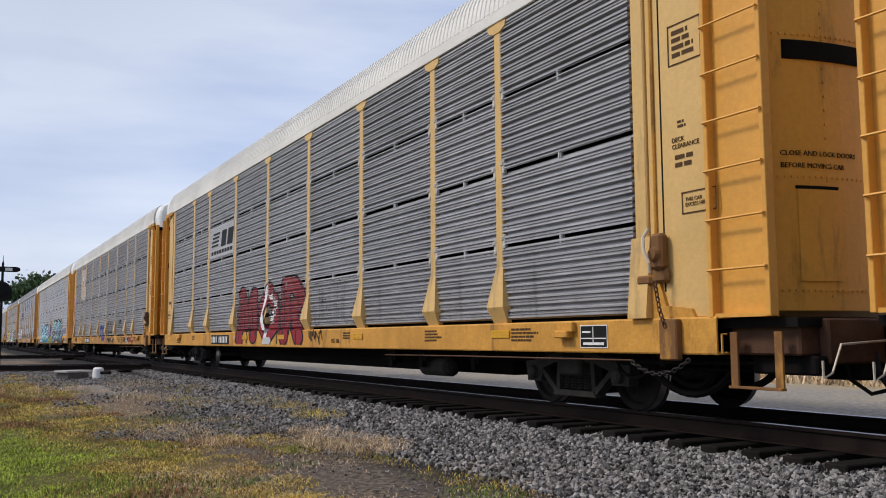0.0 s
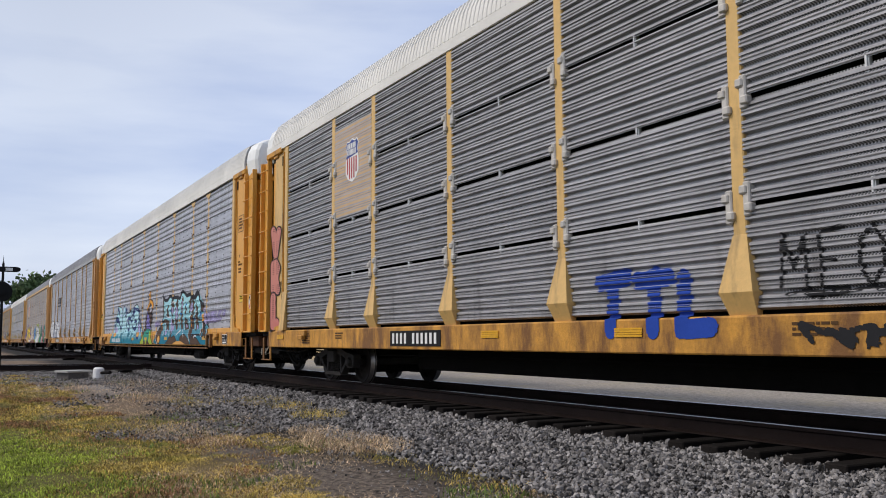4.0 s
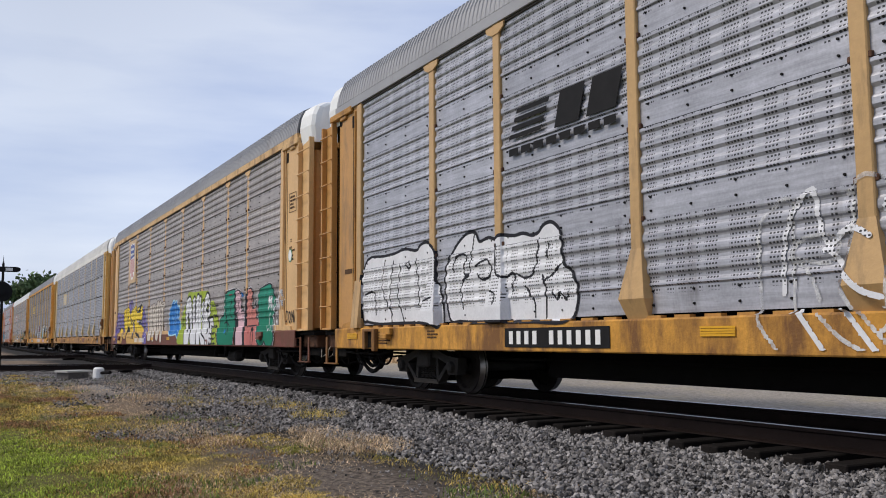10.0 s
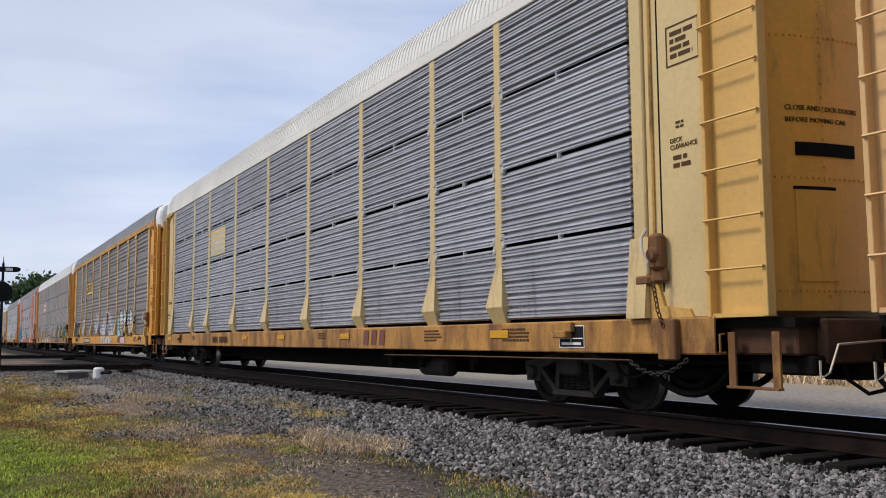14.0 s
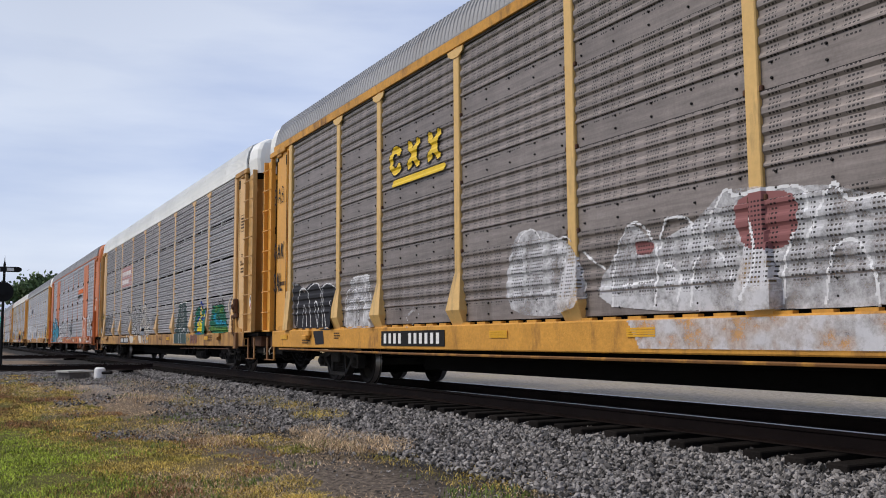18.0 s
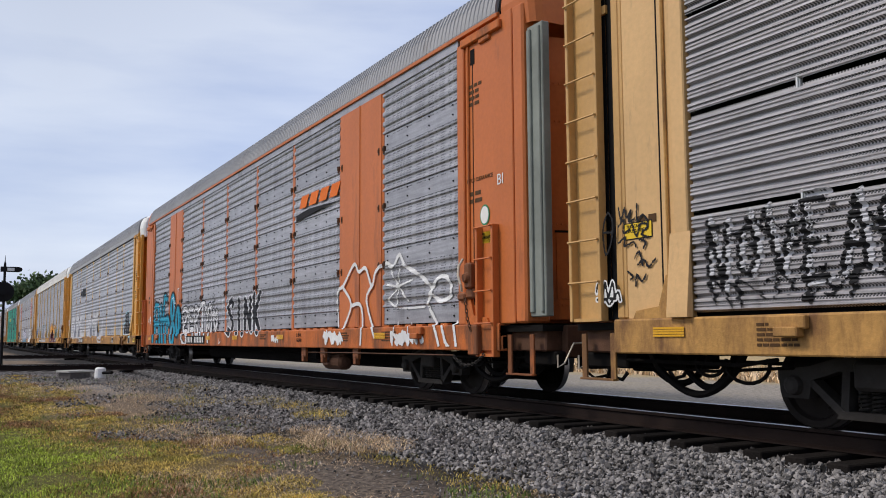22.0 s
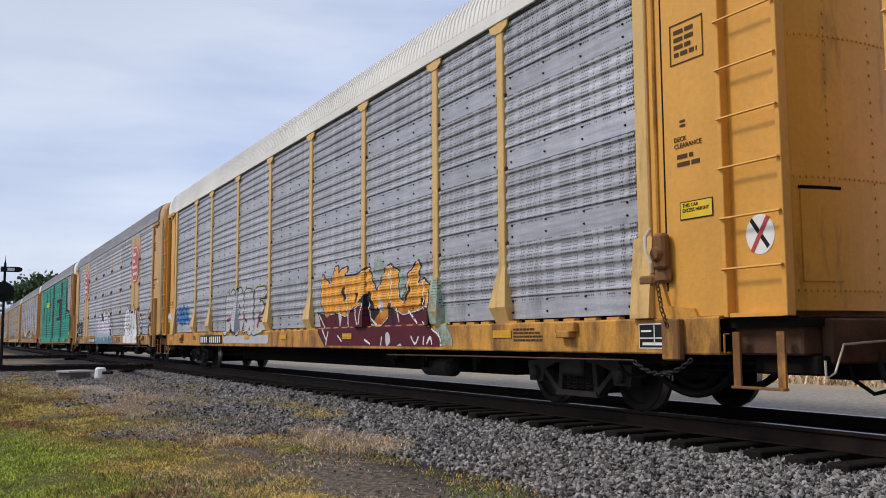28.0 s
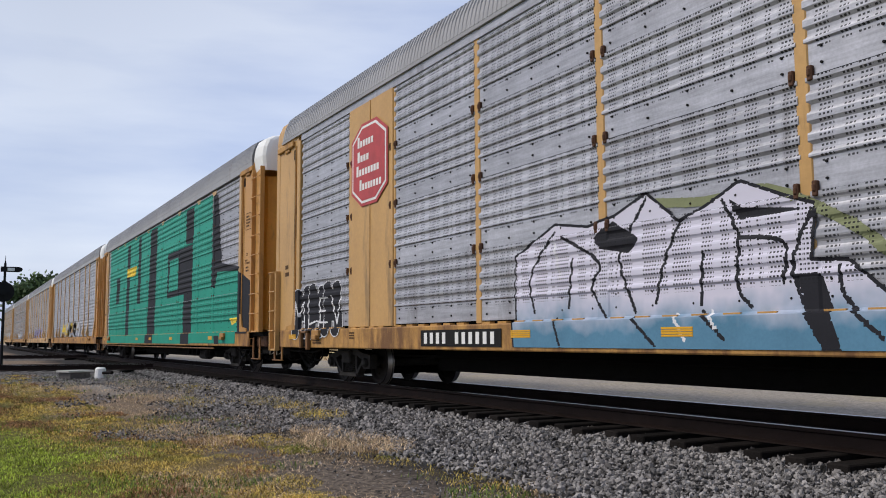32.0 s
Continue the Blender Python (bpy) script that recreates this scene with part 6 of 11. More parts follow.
# car 4: white throw-ups
spray(4, [([blob((-11.82, 1.26), (-11.87, 1.85), (-11.64, 2.28), (-10.94, 2.29), (-10.51, 2.3), (-10.1, 2.34), (-9.68, 2.28), (-9.52, 2.36), (-9.27, 2.37), (-9, 2.2), (-8.99, 1.81), (-8.84, 1.61), (-8.77, 1.23), (-8.82, 1.07), (-9.18, 1.14), (-10.28, 1.16), (-11.12, 1.16), (-11.64, 1.21))], 0.05, I_BLACK), ([blob((-11.82, 1.26), (-11.87, 1.85), (-11.64, 2.28), (-10.94, 2.29), (-10.51, 2.3), (-10.1, 2.34), (-9.68, 2.28), (-9.52, 2.36), (-9.27, 2.37), (-9, 2.2), (-8.99, 1.81), (-8.84, 1.61), (-8.77, 1.23), (-8.82, 1.07), (-9.18, 1.14), (-10.28, 1.16), (-11.12, 1.16), (-11.64, 1.21))], 0.0, I_WHITE), ([stroke((-10.89, 2.24), (-10.98, 1.74), (-10.58, 1.28)),
      stroke((-10.55, 2.2), (-10.66, 1.66), (-10.61, 1.17)),
      stroke((-10.25, 2.12), (-10.35, 1.59), (-10.13, 1.16)),
      stroke((-9.69, 2.17), (-9.58, 1.76), (-9.55, 1.4), (-9.35, 1.1)),
      stroke((-11.77, 1.67), (-11.32, 1.69), (-11.27, 1.3)),
      stroke((-9.95, 2.15), (-9.87, 2.08), (-9.96, 2.03), (-10.04, 2.09), (-9.95, 2.15)),
      stroke((-9.42, 1.44), (-8.99, 1.51))], 0.018, I_BLACK)], "white throw-up with rounded letters")
spray(4, [([blob((-8.54, 1.19), (-8.65, 1.81), (-8.47, 2.12), (-8.12, 2.35), (-7.81, 2.38), (-7.68, 2.23), (-7.42, 2.26), (-7.2, 2.21), (-7.08, 2.26), (-6.76, 2.22), (-6.54, 2.23), (-6.33, 2.18), (-6.17, 2.21), (-6.06, 2.29), (-5.88, 2.3), (-5.71, 2.14), (-5.67, 1.81), (-5.48, 1.65), (-5.39, 1.47), (-5.43, 1.23), (-5.6, 1.09), (-6.25, 1.11), (-6.89, 1.12), (-7.76, 1.13), (-8.24, 1.15))], 0.05, I_BLACK), ([blob((-8.54, 1.19), (-8.65, 1.81), (-8.47, 2.12), (-8.12, 2.35), (-7.81, 2.38), (-7.68, 2.23), (-7.42, 2.26), (-7.2, 2.21), (-7.08, 2.26), (-6.76, 2.22), (-6.54, 2.23), (-6.33, 2.18), (-6.17, 2.21), (-6.06, 2.29), (-5.88, 2.3), (-5.71, 2.14), (-5.67, 1.81), (-5.48, 1.65), (-5.39, 1.47), (-5.43, 1.23), (-5.6, 1.09), (-6.25, 1.11), (-6.89, 1.12), (-7.76, 1.13), (-8.24, 1.15))], 0.0, I_WHITE), ([stroke((-8.42, 1.86), (-8.36, 2.07), (-8.03, 2.09), (-8.12, 1.84), (-7.95, 1.78), (-8.17, 1.68), (-8.15, 1.3)),
      stroke((-7.77, 1.9), (-7.44, 1.98), (-7.33, 1.77), (-7.57, 1.7), (-7.71, 1.79)),
      stroke((-7.17, 2.17), (-7.17, 1.8), (-6.97, 1.7), (-6.74, 1.74), (-6.81, 1.49)),
      stroke((-6.68, 1.72), (-6.47, 1.66), (-6.26, 1.76), (-6.16, 2.16)),
      stroke((-6.48, 1.54), (-6.29, 1.34), (-6.27, 1.13)),
      stroke((-6.11, 1.67), (-6.03, 1.51), (-6.03, 1.12)),
      stroke((-5.98, 1.88), (-5.96, 2.06)),
      stroke((-5.68, 1.78), (-5.92, 1.65), (-6.07, 1.59)),
      stroke((-7.81, 2.38), (-7.95, 1.8)),
      stroke((-7.25, 1.53), (-7.1, 1.46), (-7.14, 1.34)),
      stroke((-5.89, 1.47), (-5.8, 1.35), (-5.71, 1.44), (-5.62, 1.34), (-5.53, 1.44))], 0.018, I_BLACK)], "white bubble letters outlined in black")
spray(4, [([stroke((-2.32, 1.25), (-2.25, 1.84), (-1.97, 2.16), (-1.86, 1.71), (-1.52, 1.29), (-1.26, 1.18)),
      stroke((-1.86, 1.61), (-1.6, 1.78), (-1.39, 1.69)),
      stroke((-1.27, 1.89), (-1.14, 2.19), (-0.94, 2.07)),
      stroke((-0.85, 1.27), (-0.66, 1.86), (-0.33, 2.13), (-0.2, 1.35)),
      stroke((-0.06, 2.01), (-0.09, 1.3)),
      stroke((0.07, 2.1), (0.24, 2.2), (0.41, 2.07), (0.28, 1.34)),
      stroke((0.49, 1.97), (0.55, 1.28)),
      stroke((0.65, 2.01), (0.77, 1.32)),
      stroke((0.93, 1.85), (0.96, 1.27)),
      stroke((1.31, 1.35), (1.46, 1.56), (1.78, 1.8)),
      stroke((1.42, 1.91), (1.64, 2.15), (1.79, 2.14)),
      stroke((1.91, 1.37), (2.2, 1.44), (2.31, 1.15)),
      stroke((-2.13, 1.09), (-1.85, 0.72)),
      stroke((-1.64, 1.08), (-1.38, 0.75)),
      stroke((-1.14, 1.13), (-0.94, 0.76)),
      stroke((-0.66, 1.07), (0.06, 0.73), (0.23, 0.87), (0.4, 1.06), (0.75, 1.03), (0.94, 0.74)),
      stroke((1.04, 1.05), (1.5, 0.74)),
      stroke((1.98, 0.95), (1.87, 0.74)),
      stroke((2.03, 1.03), (2.36, 0.99), (2.37, 0.88)),
      stroke((3.95, 1.15), (3.96, 1.73), (4.06, 1.93), (4.26, 1.99), (4.34, 1.85), (4.3, 1.64), (4.37, 1.49)),
      stroke((4.19, 1.5), (4.21, 1.65), (4.34, 1.74), (4.46, 1.63), (4.51, 1.35), (4.27, 1.39), (4.19, 1.5)),
      stroke((4.52, 1.73), (4.66, 1.65), (4.62, 1.27), (4.71, 1.1)),
      stroke((4.74, 1.89), (4.87, 1.93), (5.03, 1.93)),
      stroke((4.73, 1.82), (4.77, 1.54), (4.87, 1.26), (4.96, 1.09)),
      stroke((5.01, 1.93), (5.04, 1.53), (5.07, 1.13)),
      stroke((5.2, 1.78), (5.25, 1.51), (5.28, 1.25)),
      stroke((5.16, 1.25), (5.27, 1.51), (5.24, 1.71)),
      stroke((5.14, 1.85), (5.46, 1.94), (5.48, 1.5), (5.48, 1.18)),
      stroke((5.64, 1.49), (5.68, 1.68), (5.78, 1.79), (5.9, 1.79), (6, 1.66), (6.06, 1.34), (6.07, 1.13)),
      stroke((5.79, 1.55), (5.84, 1.57), (5.88, 1.42), (5.8, 1.29), (5.69, 1.36), (5.77, 1.55)),
      stroke((6.06, 1.59), (6.1, 1.8), (6.22, 1.87), (6.4, 1.87), (6.45, 1.77), (6.36, 1.63), (6.29, 1.33), (6.3, 1.1)),
      stroke((6.34, 1.57), (6.47, 1.7), (6.68, 1.69), (6.8, 1.57), (6.84, 1.42), (6.81, 1.25), (6.75, 1.13)),
      stroke((6.41, 1.33), (6.45, 1.18)),
      stroke((4.32, 1), (4.58, 0.72)),
      stroke((5.06, 0.99), (5.11, 0.91), (5.25, 0.93)),
      stroke((5.01, 0.73), (5.11, 0.89)),
      stroke((6.32, 1.02), (6.41, 0.86), (6.43, 0.72)),
      stroke((6.4, 1.03), (6.56, 0.86), (6.78, 0.74)),
      stroke((6.61, 1.02), (6.73, 0.91), (6.89, 0.81)),
      stroke((7, 0.91), (7.11, 0.97), (7.2, 0.86), (7.22, 0.72)),
      stroke((6.18, 0.86), (6.39, 0.72))], 0.026, I_WHITE)], "loose white outline letters", step=0.018)
spray(4, [([stroke((-2.58, 1.7), (-2.56, 1.9), (-2.4, 2.04), (-2.24, 2.12), (-2.18, 1.97), (-2.21, 1.08)),
      stroke((-2.57, 1.84), (-2.58, 1.09), (-2.46, 0.86), (-2.33, 0.72)),
      stroke((-2.23, 1.63), (-2.07, 1.73), (-1.78, 1.73), (-1.72, 1.6), (-1.86, 1.5), (-2.23, 1.57), (-2.05, 1.45), (-1.94, 1.17)),
      stroke((-1.61, 2.06), (-1.42, 2.2), (-1.2, 2.06), (-1.21, 1.66), (-1.23, 1.05), (-1.32, 0.9)),
      stroke((-1.55, 2.05), (-1.62, 1.48), (-1.66, 1.28), (-1.36, 0.9), (-1.17, 0.75)),
      stroke((-1.22, 1.76), (-1.06, 1.84), (-0.95, 1.68)),
      stroke((-0.94, 1.93), (-0.93, 1.34)),
      stroke((-0.59, 1.98), (-0.61, 1.23)),
      stroke((-0.35, 2), (-0.43, 1.13)),
      stroke((-1.92, 1.06), (-1.69, 0.85), (-1.42, 0.72)),
      stroke((-1.11, 0.99), (-0.94, 0.9)),
      stroke((-0.84, 1.02), (-0.66, 0.89), (-0.45, 0.72))], 0.020, I_WORN2), (scrawl(6.2, 7.6, 0.75, 1.05, 9, 4), 0.02, I_WORN2), (letters("DR", 6.0, 7.4, 1.15, 1.9, 16, 0.9), 0.02, I_WORN2)], "loose white outline letters")
# car 5: a row of pieces
Y5 = [blob((-11.22, 0.72), (-11.26, 0.96), (-11.07, 1.21), (-10.8, 1.38), (-10.5, 1.41), (-10.24, 1.32), (-10.11, 1.17), (-10.08, 1.04), (-9.79, 1.12), (-9.52, 1.16), (-9.55, 1), (-9.89, 0.99), (-10.08, 0.82), (-10.28, 0.72)),
      Fill([(-9.95, 2.18), (-9.47, 2.27), (-9.53, 1.88), (-9.45, 1.56), (-9.36, 1.17), (-9.15, 0.94), (-9.71, 0.96), (-9.7, 1.26), (-9.87, 1.75)]),
      Fill([(-9.57, 1.65), (-9.41, 2.03), (-9.19, 2.26), (-8.87, 2.29), (-8.64, 2.19), (-8.48, 1.95), (-8.3, 1.79), (-8.03, 1.6), (-7.86, 1.38), (-7.8, 1), (-7.75, 0.72), (-8.75, 0.72), (-8.94, 1.01), (-9.07, 1.32), (-9.18, 0.98), (-9.46, 1), (-9.55, 1.33)]),
      Fill([(-8.45, 1.91), (-7.83, 2.14), (-7.33, 2.25), (-7.08, 2.29), (-6.94, 2.2), (-6.87, 1.97), (-6.81, 1.62), (-6.81, 1.11), (-6.83, 0.72), (-7.33, 0.72), (-7.22, 0.92), (-7.24, 1.51), (-7.33, 1.72), (-7.5, 2), (-7.79, 2.07), (-7.82, 1.86), (-8.06, 1.74)]),
      Fill([(-7.78, 2.06), (-7.5, 2.03), (-7.35, 1.72), (-7.62, 1.71), (-7.61, 1.26), (-7.53, 0.96), (-7.2, 0.92), (-7.17, 1.51), (-6.91, 1.11), (-6.84, 0.72), (-7.75, 0.72), (-7.81, 1.13), (-7.88, 1.41), (-7.89, 1.76)]),
      Fill([(-6.85, 2), (-6.04, 2), (-5.95, 2.04), (-5.9, 2.19), (-5.76, 2.27), (-5.6, 2.2), (-5.53, 2.03), (-5.56, 1.87), (-5.66, 1.68), (-6.05, 1.7), (-6.82, 1.73)]),
      Fill([(-6.79, 1.7), (-6.34, 1.68), (-6.32, 1.57), (-6.19, 1.48), (-5.81, 1.48), (-5.41, 1.4), (-5.16, 1.23), (-5.09, 1.07), (-5.03, 0.85), (-5.02, 0.72), (-5.61, 0.72), (-5.74, 0.94), (-5.92, 1.03), (-6.34, 1.15), (-6.69, 1.19), (-6.8, 1.36)]),
      blob((-6.77, 2.11), (-6.65, 2.17), (-6.31, 2.21), (-6.3, 2.08)),
      Fill([(-6.77, 1.18), (-6.34, 1.1), (-5.92, 0.96), (-5.74, 0.89), (-5.63, 0.72), (-6.79, 0.72)])]
spray(5, [([blob((-11.83, 2.05), (-11.28, 2.1), (-10.19, 2), (-9.94, 1.67), (-9.89, 1.19), (-10.71, 1.21), (-11.74, 1.23)),
      blob((-8.84, 2.36), (-8.31, 2.58), (-7.82, 2.49), (-7.69, 2.33), (-8.2, 2.11), (-8.58, 2)),
      blob((-5.51, 2.09), (-5.27, 2.23), (-5.09, 2.21), (-5.03, 2.01), (-4.8, 1.79), (-4.65, 1.57), (-4.57, 1.26), (-4.57, 0.72), (-4.96, 0.72), (-5.08, 1.12), (-5.28, 1.37), (-5.65, 1.48), (-5.48, 1.81)),
      blob((-12.36, 1.53), (-11.94, 1.6), (-11.6, 1.23), (-11.45, 0.72), (-12.04, 0.72), (-12.29, 1.15)),
      blob((-4.71, 1.52), (-4.59, 1.59), (-4.41, 1.4), (-4.36, 1.15), (-4.36, 0.72), (-4.6, 0.72), (-4.67, 1.16)),
      blob((-6.06, 1.57), (-5.57, 1.53), (-5.14, 1.29), (-5.58, 1.42))], 0.0, I_HAZE), ([blob((-5.47, 2.14), (-5.27, 2.22), (-5.09, 2.22), (-5.06, 2.07), (-5.25, 2.03)),
      blob((-4.84, 1.69), (-4.68, 1.65), (-4.47, 1.46), (-4.39, 1.45), (-4.36, 1.35), (-4.48, 1.25), (-4.66, 1.42)),
      blob((-4.44, 1.05), (-4.34, 1.05), (-4.36, 0.72), (-4.56, 0.72), (-4.51, 0.9))], 0.0, I_PURPLE2)], "purple overspray")
spray(5, [([blob((-6.28, 1.61), (-5.97, 1.63), (-5.68, 1.67), (-5.77, 1.56), (-6.06, 1.55)),
      blob((-6.3, 2.08), (-6.2, 2.24), (-5.98, 2.33), (-5.82, 2.32), (-5.95, 2.21), (-6.06, 2.04)),
      blob((-6.89, 2.07), (-6.72, 2.21), (-6.29, 2.27), (-6.39, 2.23), (-6.67, 2.19), (-6.79, 2.1)),
      blob((-10.06, 1.92), (-9.93, 2.16), (-9.78, 1.82), (-9.7, 1.42), (-9.88, 1.51)),
      blob((-9.47, 1.88), (-9.32, 2.18), (-9.15, 2.3), (-9.26, 2.1), (-9.42, 1.8)),
      blob((-11.52, 0.87), (-11.41, 1.13), (-11.07, 1.34), (-10.71, 1.46), (-11.14, 1.16), (-11.3, 0.87), (-11.22, 0.72), (-11.49, 0.72)),
      blob((-5.43, 2.11), (-5.48, 2.19), (-5.57, 2.25), (-5.51, 2.07), (-5.51, 1.9), (-5.6, 1.69), (-5.48, 1.81), (-5.43, 1.97))], 0.0, I_BLACK), (Y5, 0.030, I_BLACK), (Y5, 0.0, I_YELLOW), ([blob((-8.96, 1.92), (-8.82, 1.82), (-8.88, 1.68), (-8.99, 1.75)),
      blob((-9.03, 1.28), (-8.83, 1.46), (-8.62, 1.49), (-8.49, 1.37), (-8.41, 1.21), (-8.67, 1.24), (-8.84, 1.17), (-8.9, 1.05), (-9, 1.16)),
      blob((-7.6, 1.67), (-7.49, 1.72), (-7.36, 1.67), (-7.24, 1.45), (-7.27, 1.12), (-7.41, 0.94), (-7.53, 1.13), (-7.63, 1.4)),
      blob((-7.97, 1.61), (-7.85, 1.76), (-7.82, 1.51)),
      blob((-6.8, 1.2), (-6.34, 1.15), (-5.96, 1.09), (-5.74, 1.05), (-5.68, 0.91), (-5.8, 0.93), (-6.08, 1.02), (-6.43, 1.06))], 0.014, I_BLACK), ([blob((-7.56, 1.53), (-7.47, 1.59), (-7.41, 1.46), (-7.4, 1.19), (-7.46, 1.09), (-7.55, 1.26)),
      blob((-6.71, 1.7), (-6.41, 1.65), (-6.36, 1.6), (-6.6, 1.61))], 0.0, I_LAV2), ([stroke((-9.44, 0.98), (-9.55, 1.33), (-9.45, 1.64), (-9.27, 1.71)),
      stroke((-8.45, 1.91), (-8.09, 1.63), (-7.86, 1.41), (-7.82, 1.14)),
      stroke((-7.79, 2.07), (-7.82, 1.86), (-7.89, 1.76)),
      stroke((-6.82, 2), (-6.04, 2), (-5.94, 2.02), (-5.93, 1.91), (-6.01, 1.87)),
      stroke((-6.82, 1.73), (-6.05, 1.7), (-5.66, 1.68)),
      stroke((-6.78, 1.73), (-6.78, 1.36), (-6.77, 0.98), (-6.8, 0.72)),
      stroke((-7.8, 1), (-7.83, 0.72)),
      stroke((-5.02, 0.72), (-5.05, 0.91), (-5.14, 1.2), (-5.41, 1.39)),
      stroke((-8.81, 0.72), (-8.9, 0.86), (-8.9, 1.05)),
      stroke((-11.84, 1.03), (-9.7, 1.01)),
      stroke((-8.8, 1.01), (-7.22, 0.94)),
      stroke((-6.77, 1), (-5.01, 1))], 0.010, I_BLACK), ([stroke((-8.65, 1.24), (-8.47, 1.19), (-8.41, 1.04)),
      stroke((-6.36, 1.1), (-6, 0.99), (-5.74, 0.89)),
      stroke((-10.07, 1.29), (-9.95, 1.09), (-9.55, 1.1)),
      stroke((-7.38, 0.94), (-7.3, 1.06), (-7.22, 1.38)),
      stroke((-5.17, 1.26), (-5.07, 1.07), (-5.02, 0.8)),
      stroke((-7.86, 1.36), (-7.76, 0.93)),
      stroke((-8.9, 0.98), (-8.83, 0.72)),
      stroke((-6.77, 0.95), (-6.8, 0.72))], 0.009, I_WHITE), ([stroke((-5.62, 1.31), (-5.48, 1.16), (-5.39, 0.97), (-5.39, 0.9)),
      stroke((-7.65, 0.96), (-7.48, 0.83), (-7.27, 0.83), (-7.18, 0.91)),
      stroke((-6.44, 0.98), (-6.22, 0.86))], 0.008, I_ORANGE)], "bright yellow angular letters with black and white outlines")
spray(5, [([stroke((-4.65, 1.37), (-4.53, 1.38), (-4.44, 1.39)),
      stroke((-4.57, 1.46), (-4.55, 1.36), (-4.46, 1.29)),
      stroke((-4.46, 1.45), (-4.54, 1.36), (-4.61, 1.3)),
      stroke((-4.66, 1.1), (-4.64, 1.24), (-4.57, 1.25), (-4.56, 1.18), (-4.63, 1.16)),
      stroke((-4.54, 1.11), (-4.52, 1.23)),
      stroke((-4.5, 1.11), (-4.47, 1.23), (-4.44, 1.13), (-4.41, 1.25)),
      stroke((-4.68, 1.03), (-4.65, 0.98), (-4.49, 0.99), (-4.41, 1.08)),
      stroke((-11.59, 2.13), (-11.52, 1.85), (-11.4, 2.07), (-11.32, 1.84)),
      stroke((-11.67, 1.77), (-11.52, 1.67), (-11.36, 1.8), (-11.25, 1.68)),
      stroke((-11.74, 1.52), (-11.6, 1.41), (-11.44, 1.58), (-11.29, 1.44)),
      stroke((-12.21, 1.2), (-12.17, 0.96), (-11.92, 0.94)),
      stroke((-12.17, 0.87), (-11.92, 1.01)),
      stroke((-12.21, 1.15), (-11.88, 1.18))], 0.012, I_WHITE)], "small white tags")
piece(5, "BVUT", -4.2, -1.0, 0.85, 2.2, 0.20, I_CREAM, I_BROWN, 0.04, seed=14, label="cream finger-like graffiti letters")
spray(5, [([blob((-0.23, 1.9), (-0.01, 2.02), (0.14, 2.16), (0.4, 2.2), (0.52, 2.05), (0.6, 2.17), (0.83, 2.15), (0.95, 1.98), (1.22, 1.98), (1.28, 1.82), (1.19, 1.55), (1.45, 1.48), (1.49, 1.27), (1.36, 0.98), (1.17, 1), (1.04, 1.09), (0.57, 1.06), (-0.07, 1.09), (-0.25, 1.34), (-0.3, 1.66))], 0.05, I_LBLUE), ([blob((-0.23, 1.9), (-0.01, 2.02), (0.14, 2.16), (0.4, 2.2), (0.52, 2.05), (0.6, 2.17), (0.83, 2.15), (0.95, 1.98), (1.22, 1.98), (1.28, 1.82), (1.19, 1.55), (1.45, 1.48), (1.49, 1.27), (1.36, 0.98), (1.17, 1), (1.04, 1.09), (0.57, 1.06), (-0.07, 1.09), (-0.25, 1.34), (-0.3, 1.66))], 0.0, I_BLUE), ([stroke((0.18, 1.86), (0.17, 1.62), (0.41, 1.59), (0.44, 1.44), (0.39, 1.13)), stroke((0.7, 2), (0.6, 1.64), (0.75, 1.46), (0.7, 1.13)), stroke((0.9, 1.86), (0.92, 1.61), (1.03, 1.65), (0.9, 1.86)), stroke((1.23, 1.39), (1.44, 1.34), (1.25, 1.2), (1.42, 1.1)), stroke((-0.07, 1.08), (0.05, 0.93))], 0.016, I_LBLUE)], "blue rounded throw-up with a light blue edge")
spray(5, [([blob((1.54, 0.72), (1.49, 1.16), (1.7, 1.66), (2.21, 2.05), (2.57, 2.4), (3.17, 2.37), (4.03, 2.36), (4.77, 2.33), (5.14, 2.29), (5.43, 1.9), (5.45, 1.37), (5.4, 0.72)),
      blob((5.46, 1.9), (5.73, 2.01), (5.99, 1.88), (6.23, 1.57), (6.43, 1.32), (6.31, 1.04), (6.41, 0.85), (6.44, 0.72), (5.71, 0.72), (5.43, 1.06))], 0.0, I_LIME)], "lime green ground of a graffiti piece")
